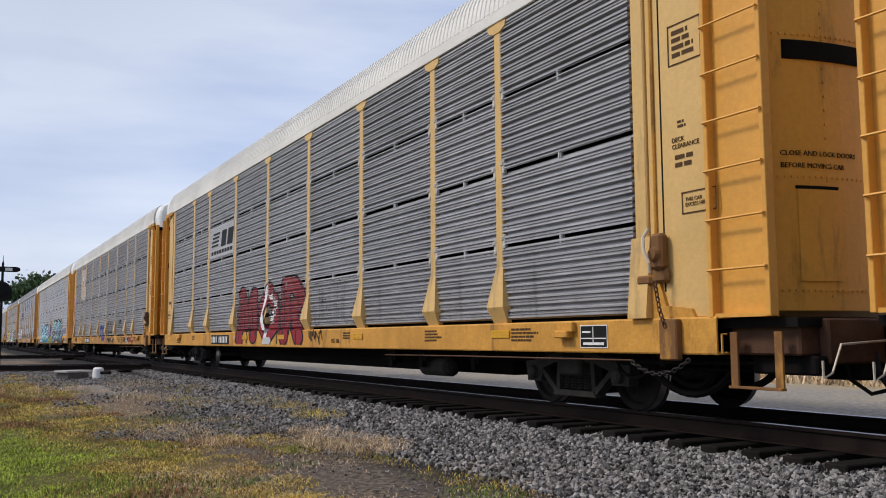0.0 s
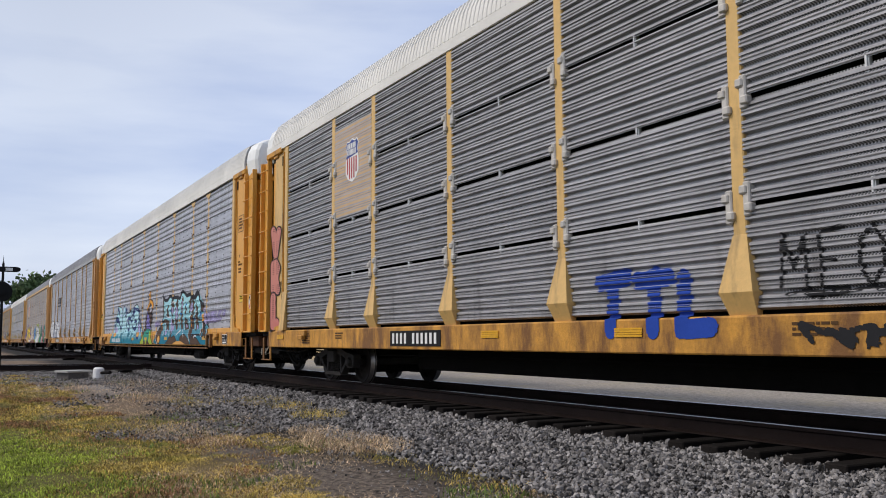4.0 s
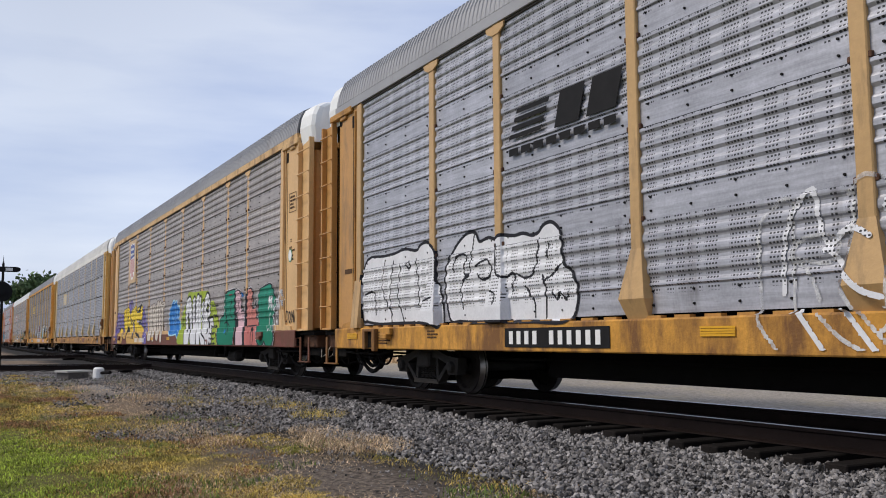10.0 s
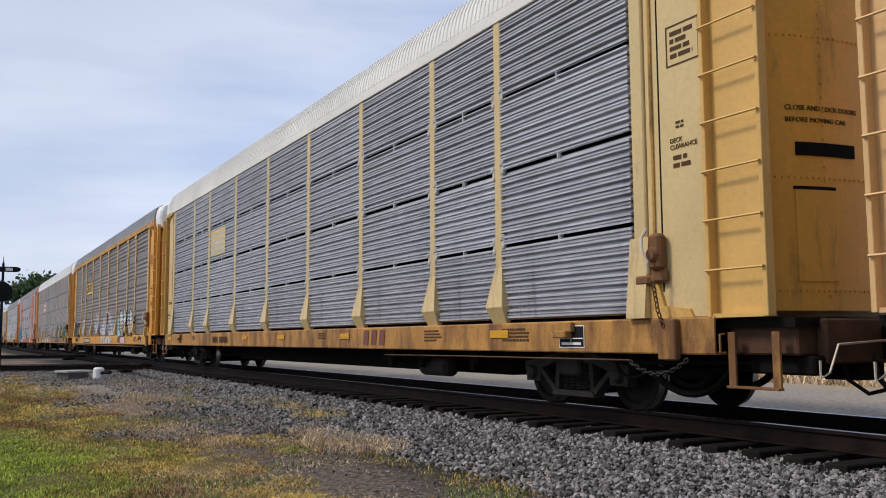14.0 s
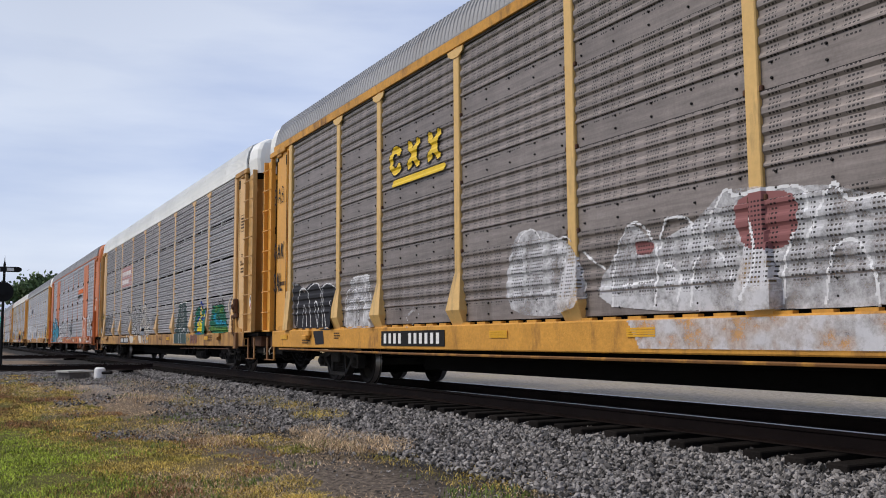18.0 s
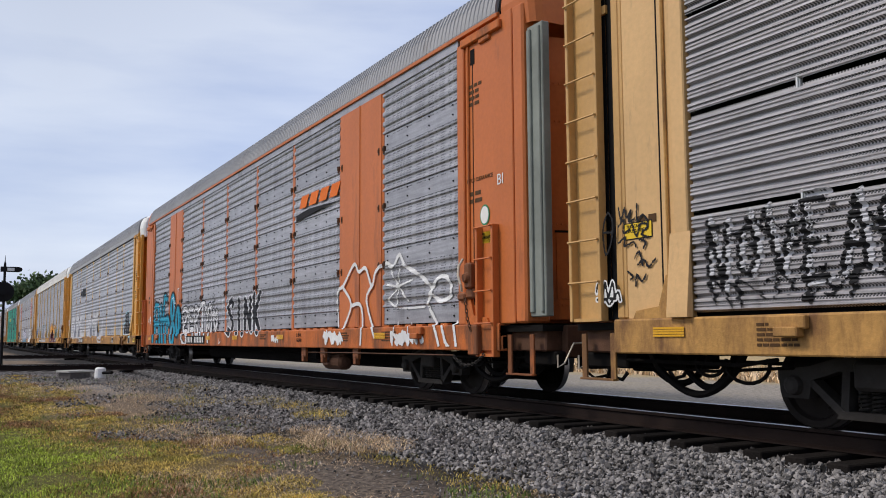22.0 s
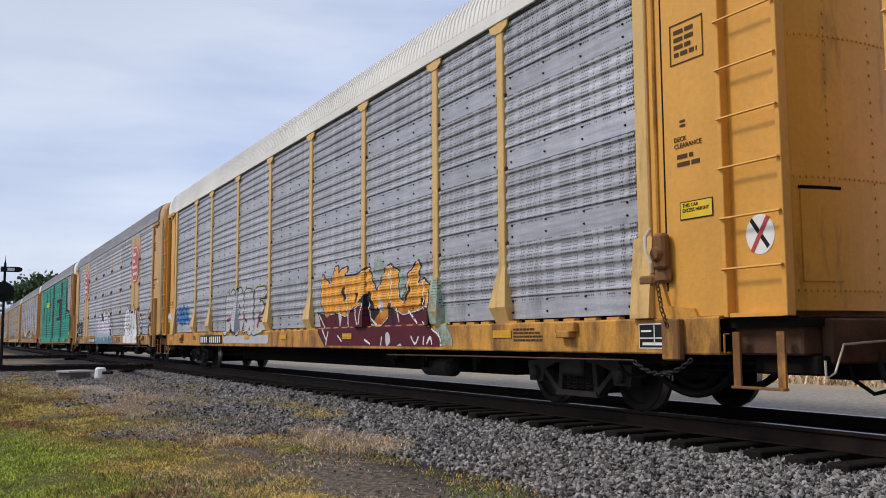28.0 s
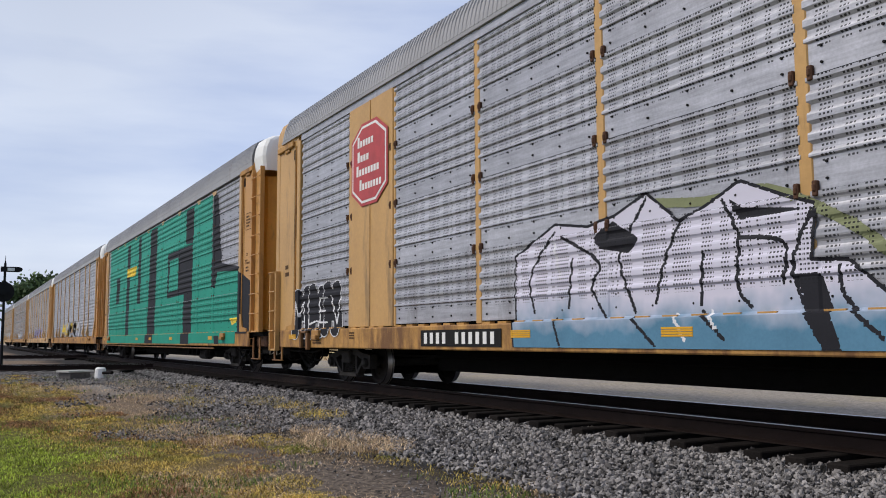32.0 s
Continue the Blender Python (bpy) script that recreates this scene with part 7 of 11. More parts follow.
DUKE5 = [blob((2.27, 2.02), (2.37, 2.16), (2.61, 2.23), (2.79, 2.22), (2.97, 2.08), (3.07, 1.82), (3.11, 1.57), (3.09, 1.24), (3.03, 1), (2.96, 0.85), (2.89, 0.72), (2.77, 0.72), (2.39, 0.72), (2.3, 0.75), (2.28, 1.01), (2.26, 1.27), (2.25, 1.65)),
      blob((3.24, 2.15), (3.48, 2.16), (3.5, 1.67), (3.55, 1.47), (3.63, 1.48), (3.67, 2.18), (4, 2.21), (4, 1.76), (3.93, 1.22), (3.87, 0.86), (3.8, 0.72), (3.32, 0.72), (3.13, 0.92), (3.23, 1.24), (3.22, 1.69)),
      Fill([(4.06, 2.18), (4.3, 2.19), (4.26, 1.77), (4.54, 2.07), (4.71, 1.81), (4.47, 1.57), (4.67, 1.11), (4.97, 0.99), (5.13, 0.72), (4.63, 0.72), (4.37, 1.06), (4.41, 0.72), (4, 0.72), (3.93, 1.1)]),
      blob((4.67, 1.84), (4.8, 2.15), (5.03, 2.25), (5.27, 2.12), (5.4, 1.8), (5.4, 1.58), (5.07, 1.52), (5.1, 1.47), (5.69, 1.51), (5.78, 1.35), (5.8, 1.05), (5.79, 0.72), (5.16, 0.72), (5.03, 0.94), (4.56, 1.14), (4.59, 1.54))]
spray(5, [lay for l in DUKE5 for lay in (([l], 0.058, I_BLACK), ([l], -0.008, I_WHITE))] + [([blob((2.58, 1.72), (2.76, 1.55), (2.84, 1.35), (2.8, 1.2), (2.67, 1.15), (2.59, 1.36)),
      blob((4.98, 1.81), (5.12, 1.92), (5.24, 1.87), (5.21, 1.72), (5, 1.72)),
      Fill([(5.25, 1.44), (5.37, 1.44), (5.33, 1.09), (5.23, 1.06)])], 0.03, I_BLACK), ([blob((2.64, 1.59), (2.71, 1.51), (2.73, 1.35), (2.68, 1.28), (2.64, 1.41)),
      blob((5.04, 1.81), (5.13, 1.87), (5.19, 1.83), (5.14, 1.77))], 0.0, I_LIME), ([stroke((5.14, 0.85), (5.31, 0.85), (5.27, 0.72)),
      stroke((5.37, 0.85), (5.4, 0.72)),
      stroke((5.5, 0.83), (5.66, 0.72), (5.73, 0.85))], 0.03, REDBROWN)], "big white graffiti letters with heavy black outlines")
spray(5, [(letters("LOS", 1.65, 2.1, 1.3, 1.6, 2), 0.014, I_BLACK), ([*scrawl(5.58, 6.31, 1.83, 1.87, 5, 5), *scrawl(5.56, 6.29, 1.52, 1.59, 6, 5), *scrawl(5.54, 6.27, 1.19, 1.3, 7, 5), *scrawl(5.53, 6.26, 1.01, 1.1, 8, 5), *scrawl(5.53, 6.25, 0.86, 0.95, 9, 5), *scrawl(5.51, 6.25, 0.72, 0.8, 10, 5)], 0.013, I_BLACK)], "small black tags on lime green", step=0.018)
S5, P5, C5 = [blob((6.46, 1.07), (6.53, 1.34), (6.72, 1.5), (6.99, 1.53), (7.03, 1.72), (7.07, 2.05), (7.24, 2.17), (7.56, 2.19), (7.99, 2.2), (8.02, 2.07), (7.99, 1.83), (8.1, 1.34), (8.18, 1.09), (8.11, 0.86), (8.05, 0.72), (7.78, 0.72), (7.3, 0.72), (6.78, 0.72), (6.56, 0.79))], [blob((8.12, 2.13), (8.46, 2.14), (8.63, 1.99), (8.66, 1.81), (8.75, 1.59), (8.92, 1.62), (8.98, 1.51), (9, 1.07), (9, 0.72), (8.42, 0.72), (8.36, 1.09), (8.39, 1.38), (8.25, 1.55), (8.15, 1.81))], [blob((9.25, 2.08), (9.64, 2.11), (9.67, 1.88), (9.69, 1.66), (9.95, 1.65), (10, 1.82), (10.03, 1.44), (10.25, 1.33), (10.32, 1.17), (10.3, 0.99), (10.35, 0.85), (10.3, 0.72), (10.05, 0.72), (9.81, 0.72), (9.27, 0.72), (9.21, 1.28))]
spray(5, [(S5 + P5 + C5, 0.06, I_WHITE), (S5 + P5 + C5, 0.042, I_BLACK), (S5, 0.0, I_GREEN), (P5, 0.0, I_PINK), (C5, 0.0, I_CORAL),
          ([stroke((7.17, 2.04), (7.14, 1.71), (7.28, 1.37), (7.44, 1.01)),
      stroke((6.98, 1.11), (7.04, 1.31), (7.29, 1.34), (7.52, 1.22), (7.57, 1.01)),
      stroke((7.79, 1.91), (7.62, 1.8), (7.65, 1.54), (7.82, 1.47)),
      stroke((9.56, 1.9), (9.57, 1.73), (9.68, 1.63)),
      stroke((9.32, 1.21), (10.09, 1.22)),
      stroke((9.78, 0.72), (9.76, 0.95), (9.84, 1.11), (9.95, 1.05), (9.95, 0.85), (9.89, 0.72)),
      stroke((8.32, 1.8), (8.43, 1.85), (8.48, 1.73), (8.4, 1.59), (8.27, 1.57)),
      stroke((8.64, 1.68), (8.75, 1.76), (8.84, 1.67))], 0.022, I_BLACK),
          ([Fill([(7.99, 2.19), (8.15, 2.14), (8.19, 1.75), (8.26, 1.45), (8.12, 1.1), (8.01, 1.77)]),
      Fill([(9.07, 2.05), (9.24, 2.06), (9.21, 1.28), (9.24, 0.72), (9.07, 0.72), (9.03, 1.07)]),
      Fill([(8.28, 1.45), (8.39, 1.44), (8.42, 0.72), (8.29, 0.72)]),
      blob((9.75, 1.13), (9.87, 1.19), (9.99, 1.12), (9.89, 1.07))], 0.0, I_BLACK),
          ([blob((8.66, 2.09), (8.78, 2.1), (8.85, 2.01), (8.71, 1.98)),
      blob((7.2, 1.12), (7.3, 1.17), (7.34, 1.08), (7.24, 1.04))], 0.0, I_BLUE), ([blob((9.52, 1.06), (9.57, 1.09), (9.62, 1.05), (9.57, 1.02)),
      blob((7.48, 2.1), (7.84, 2.1), (7.84, 2.08), (7.5, 2.07))], 0.0, I_RED)], "green, pink and coral graffiti letters edged in white")
piece(5, "R", 10.0, 11.8, 0.76, 2.15, 0.33, I_GREEN, I_BLACK, 0.06, seed=6, halo=(I_WHITE, 0.02), label="green, pink and coral graffiti letters")
spray(5, [(spikes((6.9, 11.4, 2.1), 12, 4, 0.22), 0.012, I_WHITE), (scrawl(11.0, 12.2, 1.5, 2.0, 5, 5), 0.016, I_WHITE), (letters("CAR", 11.0, 11.8, 1.05, 1.5, 3), 0.014, I_WHITE)], "thin white spikes and tags")
spray(5, [(letters("JON", 12.3, 12.9, 1.25, 1.5, 3), 0.018, I_BLACK_T)], "black tag")
# car 7: pale pieces on dark panels
spray(7, [([blob((-11.77, 2.07), (-11.46, 2.08), (-11.2, 1.98), (-11.06, 1.87), (-10.88, 1.98), (-10.57, 2.06), (-10.25, 2.01), (-10.07, 1.91), (-9.95, 1.98), (-9.65, 2), (-9.37, 1.93), (-9.22, 1.82), (-9.23, 1.52), (-9.26, 1.08), (-10.28, 1.1), (-11.58, 1.14), (-11.71, 1.58))], 0.0, I_BLACK), ([Fill([(-10.3, 1.04), (-9.74, 1.05), (-9.67, 0.78), (-10.16, 0.76)])], 0.0, I_BLACK), ([stroke((-11.8, 2.08), (-11.46, 2.07)),
      stroke((-11.54, 1.16), (-11.47, 1.57), (-11.37, 1.86), (-11.2, 1.96), (-10.98, 1.95), (-10.81, 1.83), (-10.72, 1.6), (-10.66, 1.12)),
      stroke((-11.17, 1.15), (-11.12, 1.44), (-11.03, 1.61), (-10.95, 1.47), (-10.92, 1.15)),
      stroke((-10.8, 1.92), (-10.53, 2.03), (-10.25, 2.02), (-10.08, 1.92), (-10.01, 1.67), (-9.97, 1.13)),
      stroke((-10.39, 1.67), (-10.36, 1.37), (-10.25, 1.13)),
      stroke((-10.39, 1.67), (-10.21, 1.57), (-10.25, 1.18)),
      stroke((-9.96, 1.93), (-9.71, 1.99), (-9.43, 1.96), (-9.19, 1.87)),
      stroke((-9.96, 1.93), (-9.92, 1.63), (-9.82, 1.24), (-9.76, 1.1), (-9.57, 1.13)),
      stroke((-9.53, 1.64), (-9.45, 1.4), (-9.32, 1.11))], 0.014, I_WHITE)], "black block letters with white outlines")
spray(7, [([blob((-8.74, 1.11), (-8.66, 1.49), (-8.5, 1.76), (-8.37, 2.01), (-7.97, 2.02), (-7.59, 2.03), (-7.54, 1.79), (-7.36, 1.49), (-7.35, 1.24), (-7.3, 1.08))], 0.0, I_WORN), ([stroke((-8.74, 1.41), (-8.63, 1.72), (-8.48, 1.81)),
      stroke((-8.42, 1.84), (-8.35, 2.02), (-7.97, 2.03), (-7.6, 2.02), (-7.57, 1.79)),
      stroke((-8.7, 1.11), (-8.61, 1.42), (-8.39, 1.59), (-8.26, 1.46), (-8.27, 1.11)),
      stroke((-8.06, 1.87), (-8.06, 1.57), (-8.14, 1.12)),
      stroke((-7.76, 1.93), (-7.74, 1.61), (-7.86, 1.32), (-7.81, 1.09)),
      stroke((-7.61, 1.77), (-7.5, 1.59), (-7.32, 1.41)),
      stroke((-7.64, 1.08), (-7.57, 1.31), (-7.43, 1.39)),
      stroke((-8.33, 1.77), (-8.15, 1.78), (-8.11, 1.63)),
      stroke((-7.99, 1.57), (-7.82, 1.58), (-7.73, 1.49))], 0.014, I_WHITE)], "rubbed white filled letters")
spray(7, [([stroke((-6.14, 1.67), (-6.06, 1.52), (-6.1, 1.34), (-6, 1.13), (-5.88, 1.04)),
      stroke((-5.86, 1.83), (-5.81, 1.6), (-5.82, 1.37), (-6.02, 1.27)),
      stroke((-5.98, 1.26), (-5.77, 1.33), (-5.81, 1.13), (-5.88, 1.06)),
      stroke((-5.57, 1.63), (-5.66, 1.41), (-5.59, 1.22)),
      stroke((-6.91, 1.54), (-6.85, 1.38), (-6.76, 1.32))], 0.012, I_WORN)], "thin whitish letters")
spray(7, [([blob((-2.85, 1.26), (-2.74, 2.19), (-2.23, 2.26), (-1.75, 2.12), (-1.36, 1.89), (-1.28, 1.23))], 0.0, I_WORN), ([stroke((-2.73, 1.31), (-2.68, 2.13), (-2.29, 2.27), (-2.07, 1.93), (-2.17, 1.3)),
      stroke((-1.9, 1.35), (-1.8, 2.02), (-1.44, 2.05), (-1.36, 1.48)),
      stroke((-2.56, 1.74), (-2.12, 1.7))], 0.012, I_WHITE)], "rubbed white letters")
spray(7, [([blob((-0.7, 1.22), (-0.61, 1.85), (-0.34, 2.12), (0.04, 1.9), (0.66, 2.07), (1.05, 2.29), (1.9, 2.21), (2.24, 2.16), (2.71, 1.99), (2.98, 1.8), (3.02, 1.4), (3.22, 1.13))], 0.0, I_WORN), ([Fill([(-0.4, 1.06), (3.32, 1.05), (3.35, 0.73), (-0.18, 0.72)])], 0.0, I_WORN), ([blob((1.19, 2.18), (1.83, 2.15), (1.79, 1.71), (1.26, 1.74)),
      blob((-0.29, 1.91), (-0.03, 1.89), (-0.03, 1.77), (-0.25, 1.78))], 0.0, I_MAUVE), ([blob((3.03, 1.64), (3.15, 1.78), (3.37, 1.69), (3.33, 1.47), (3.11, 1.44))], 0.0, I_FROST), ([stroke((-0.73, 1.22), (-0.61, 1.85), (-0.34, 2.14), (-0.07, 1.99), (0.06, 1.71), (-0.03, 1.2)),
      stroke((-0.52, 1.45), (-0.03, 1.48)),
      stroke((0.1, 1.81), (0.19, 2.1), (0.52, 2.08), (0.68, 1.86), (1, 2.29), (1.15, 2.22)),
      stroke((0.51, 1.19), (0.6, 1.6), (0.8, 1.77), (1.03, 1.58), (1.14, 1.22)),
      stroke((1.11, 2.23), (1.9, 2.21), (1.97, 1.97)),
      stroke((1.68, 1.16), (1.72, 1.54), (1.83, 1.79)),
      stroke((1.96, 1.7), (2.24, 2.18), (2.4, 2.02), (2.71, 2.02), (2.8, 1.92)),
      stroke((2.12, 1.15), (2.23, 1.6), (2.45, 1.67), (2.6, 1.42), (2.63, 1.14)),
      stroke((2.77, 1.92), (2.94, 1.72), (2.91, 1.45), (3.16, 1.13)),
      stroke((-1.23, 1.88), (-0.84, 1.66)),
      stroke((2.98, 1.87), (3.15, 1.98)),
      stroke((0.14, 1.66), (0.39, 1.51), (0.31, 1.24)),
      stroke((1.33, 2), (1.44, 1.56), (1.29, 1.22))], 0.016, I_WHITE)], "whitish letters with dull red and blue dabs")
BLUE7 = [blob((4.68, 1.54), (5.06, 1.99), (5.37, 1.96), (5.49, 1.24), (5.58, 1.07), (4.71, 1.09)),
      blob((7.41, 1.81), (7.57, 2.04), (7.77, 2.04), (7.92, 1.86), (7.87, 1.05), (7.53, 1.27)),
      blob((8.45, 1.87), (8.61, 1.73), (8.67, 1.4), (8.82, 1.58), (8.83, 1.21), (8.82, 1.07), (8.36, 1.08), (8.33, 1.33)),
      blob((6, 2.08), (6.18, 2.09), (6.18, 1.64), (6.06, 1.34), (5.94, 1.72)),
      blob((6.73, 2.06), (6.96, 1.97), (6.98, 1.41), (6.86, 1.59))]
CREAM7 = [blob((5.3, 2.11), (5.77, 2.18), (5.91, 2), (6.08, 1.77), (6.08, 1.4), (5.88, 1.34), (5.94, 1.1), (5.7, 1.11), (5.59, 1.3), (5.35, 1.34), (5.27, 1.64), (5.37, 1.89)),
      blob((6.31, 2.03), (6.4, 2.21), (6.57, 2.18), (6.67, 2.03), (6.43, 1.95)),
      blob((6.35, 1.89), (6.72, 1.88), (6.82, 1.53), (7, 1.3), (7.03, 1.1), (6.78, 1.08), (6.7, 1.24), (6.59, 1.09), (6.14, 1.07), (6.06, 1.22), (6.2, 1.33), (6.3, 1.57)),
      blob((7.01, 2.08), (7.19, 2.08), (7.2, 1.67), (7.05, 1.57), (6.97, 1.75)),
      blob((7.42, 1.83), (7.59, 1.87), (7.71, 1.63), (7.86, 1.41), (7.87, 1.08), (7.69, 1.16), (7.53, 1.38), (7.44, 1.6)),
      blob((7.99, 2.15), (8.45, 2.02), (8.38, 1.71), (8.28, 1.43), (8.23, 1.14), (8.03, 1.1), (7.9, 1.26), (7.94, 1.76)),
      blob((8.4, 1.11), (8.52, 1.26), (8.68, 1.24), (8.83, 1.14), (8.79, 1.07))]
spray(7, [(BLUE7, 0.0, I_FROST2), ([[(x - 0.12, z + 0.02) for x, z in l] for l in CREAM7], 0.05, I_BLACK), ([Fill([(x - 0.10, z + 0.02) for x, z in l]) for l in CREAM7], 0.03, I_BLACK), (CREAM7, 0.035, I_BROWN), (CREAM7, 0.0, I_FADE7), ([blob((5.59, 1.71), (5.72, 1.72), (5.81, 1.48), (5.74, 1.34), (5.6, 1.55)),
      blob((6.57, 1.61), (6.66, 1.54), (6.69, 1.31), (6.6, 1.25)),
      blob((8.38, 1.22), (8.5, 1.35), (8.66, 1.32), (8.83, 1.2), (8.68, 1.26), (8.52, 1.28))], 0.0, I_BLACK), ([stroke((5.32, 2.06), (5.77, 2.15)),
      stroke((6.38, 2.16), (6.57, 2.15)),
      stroke((8.01, 2.11), (8.42, 1.99)),
      stroke((5.99, 1.83), (6.03, 1.46))], 0.018, I_WHITE)], "cream and tan letters with dark shades over light blue")
spray(7, [([[(6.15, 0.88), (7.05, 0.88)]], 0.13, I_PINK)], "pink paint on the sill")
spray(7, [([arc(9.27, 1.75, 0.11, 0.15)], 0.022, I_BLACK), ([[(9.2, 1.85), (9.34, 1.65)]], 0.02, I_BLACK)], "round black stencil mark")
spray(7, [(letters("BAB", -13.15, -12.4, 4.05, 4.4, 4), 0.014, I_BLACK_T), (letters("GAK", -13.15, -12.4, 2.75, 3.1, 5), 0.022, I_BLACK_T), (letters("SAL", -13.15, -12.5, 2.0, 2.4, 6), 0.024, I_BLACK_T)], "black marker tags on the end panel")
# car 8
L8 = [stroke((-5.43, 1.31), (-5.46, 1.57), (-5.62, 1.93), (-5.45, 2.26), (-5.08, 2.35), (-4.93, 2.13), (-5, 1.69), (-4.86, 1.49)),
      stroke((-4.81, 1.72), (-4.75, 2), (-4.49, 2.05), (-4.22, 1.84), (-4.37, 1.65), (-4.45, 1.47), (-4.54, 1.25)),
      stroke((-4.14, 1.98), (-3.99, 2.23), (-3.6, 2.28), (-3.6, 1.85), (-3.83, 1.61), (-3.97, 1.45), (-3.79, 1.27)),
      stroke((-3.51, 2.21), (-3.49, 1.84), (-3.28, 1.57), (-3.59, 1.47), (-3.25, 1.25), (-2.92, 1.12)),
      stroke((-3.36, 2.24), (-3.07, 2.12), (-2.86, 1.98), (-3.21, 1.81), (-2.99, 1.67), (-3.18, 1.45), (-2.85, 1.35)),
      stroke((-2.81, 1.27), (-2.72, 1.77), (-2.75, 2.12), (-2.58, 2.29), (-2.28, 2.28), (-2.12, 2.15), (-2.36, 1.81), (-2.56, 1.11)),
      stroke((-2.6, 2.02), (-2.36, 1.77), (-2.2, 2.05), (-2.15, 1.72), (-2.17, 1.1)),
      stroke((-2.06, 2.07), (-1.79, 2), (-1.77, 1.75), (-1.96, 1.59), (-1.9, 1.09)),
      stroke((-1.66, 1.5), (-1.56, 1.22), (-1.61, 1.09)),
      stroke((-1.44, 1.41), (-1.29, 2.18), (-1, 2.31), (-0.67, 2.14), (-0.79, 1.68), (-0.48, 1.42), (-0.38, 1.74), (-0.02, 1.56), (0.04, 1.33), (-0.3, 1.27), (-0.13, 0.94), (-0.22, 0.81)),
      stroke((-1.11, 2.09), (-1, 1.57), (-1.27, 1.15), (-0.94, 0.8)),
      stroke((-0.64, 1.37), (-0.75, 1.07), (-0.45, 0.81))]
spray(8, [([blob((-5.16, 1.08), (-4.96, 1.07), (-4.81, 0.71), (-5.1, 0.73)),
      blob((-4.27, 1.04), (-3.44, 1.03), (-3.39, 0.85), (-3.77, 0.7), (-4.05, 0.76)),
      blob((-2.2, 1.01), (-1.57, 1.03), (-1.45, 0.72), (-1.8, 0.71)),
      blob((-4.63, 2.03), (-4.28, 1.91), (-4.39, 1.38), (-4.64, 1.35)),
      blob((-1.3, 2.05), (-1.01, 2.27), (-0.72, 2.11), (-0.85, 1.32), (-1.26, 1.27)),
      blob((-0.68, 1.37), (-0.02, 1.51), (-0.2, 1.12), (-0.67, 1.07))], 0.0, I_CREAM), (L8, 0.075, I_WHITE_T), (L8, 0.045, I_BLACK_T)], "looping black letters edged in white and cream")
spray(8, [(letters("MER", 0.5, 1.5, 1.3, 1.8, 3), 0.014, I_BLACK_T)], "thin black tag")
spray(8, [([Fill(((4.7, 0.7), (4.64, 1.16), (4.83, 1.41), (5.03, 1.7), (5.12, 2), (5.33, 2.09), (5.56, 2.04), (5.64, 2.1), (5.82, 2.06), (5.91, 2.12), (6.17, 2.07), (6.33, 1.86), (6.41, 1.59), (6.47, 1.24), (6.51, 0.72)))], 0.035, I_WHITE_T), ([Fill(((4.7, 0.7), (4.64, 1.16), (4.83, 1.41), (5.03, 1.7), (5.12, 2), (5.33, 2.09), (5.56, 2.04), (5.64, 2.1), (5.82, 2.06), (5.91, 2.12), (6.17, 2.07), (6.33, 1.86), (6.41, 1.59), (6.47, 1.24), (6.51, 0.72)))], 0.0, I_SLATE), ([stroke((5.31, 1.8), (5.35, 1.38), (5.4, 0.7)), stroke((5.59, 1.99), (5.69, 1.55), (5.72, 1.08), (5.79, 0.71)), stroke((5.89, 2), (5.94, 1.4)), stroke((5.1, 1.25), (5.44, 1.27)), stroke((5.78, 1.15), (6.03, 1.24), (6.24, 1.12)), stroke((6.56, 1.41), (6.72, 1.52), (6.84, 1.47))], 0.018, I_WHITE_T)], "slate green finger shapes edged in white")
spray(8, [([blob((7.56, 1.1), (7.63, 1.7), (7.83, 1.84), (8.12, 1.9), (8.76, 1.79), (9.05, 1.83), (9.10, 1.5), (9.08, 1.08))], 0.0, I_GREEN_T), ([blob((7.87, 1.14), (7.92, 1.48), (8.21, 1.53), (8.37, 1.45), (8.52, 1.12)), blob((8.2, 1.82), (8.31, 1.93), (8.4, 1.82), (8.36, 1.7), (8.39, 1.54), (8.23, 1.58)), blob((8.61, 1.47), (8.75, 1.59), (9, 1.67), (9, 1.57), (8.8, 1.47))], 0.045, I_BLUE_T), ([blob((7.87, 1.14), (7.92, 1.48), (8.21, 1.53), (8.37, 1.45), (8.52, 1.12)), blob((8.2, 1.82), (8.31, 1.93), (8.4, 1.82), (8.36, 1.7), (8.39, 1.54), (8.23, 1.58)), blob((8.61, 1.47), (8.75, 1.59), (9, 1.67), (9, 1.57), (8.8, 1.47))], 0.0, I_YELLOW_T), ([stroke((7.77, 1.44), (8.13, 1.57), (8.26, 2), (8.41, 1.96), (8.45, 1.82)), stroke((8.43, 1.54), (8.5, 1.42), (8.57, 1.12)), stroke((7.8, 1.42), (7.81, 1.13)), stroke((8.07, 1.49), (8.11, 1.32)), stroke((8.59, 1.57), (8.83, 1.63), (9.05, 1.72))], 0.035, I_BLUE_T), ([stroke((7.58, 1.13), (7.6, 1.73), (7.92, 1.86)), stroke((8.46, 1.88), (8.6, 1.73), (8.54, 1.5)), stroke((8.76, 1.79), (8.99, 1.82), (9.05, 1.76)), stroke((8.69, 1.41), (8.81, 1.12)), stroke((8.12, 1.9), (8, 1.74))], 0.022, I_BLACK_T)], "green ground with yellow and blue painted shapes")
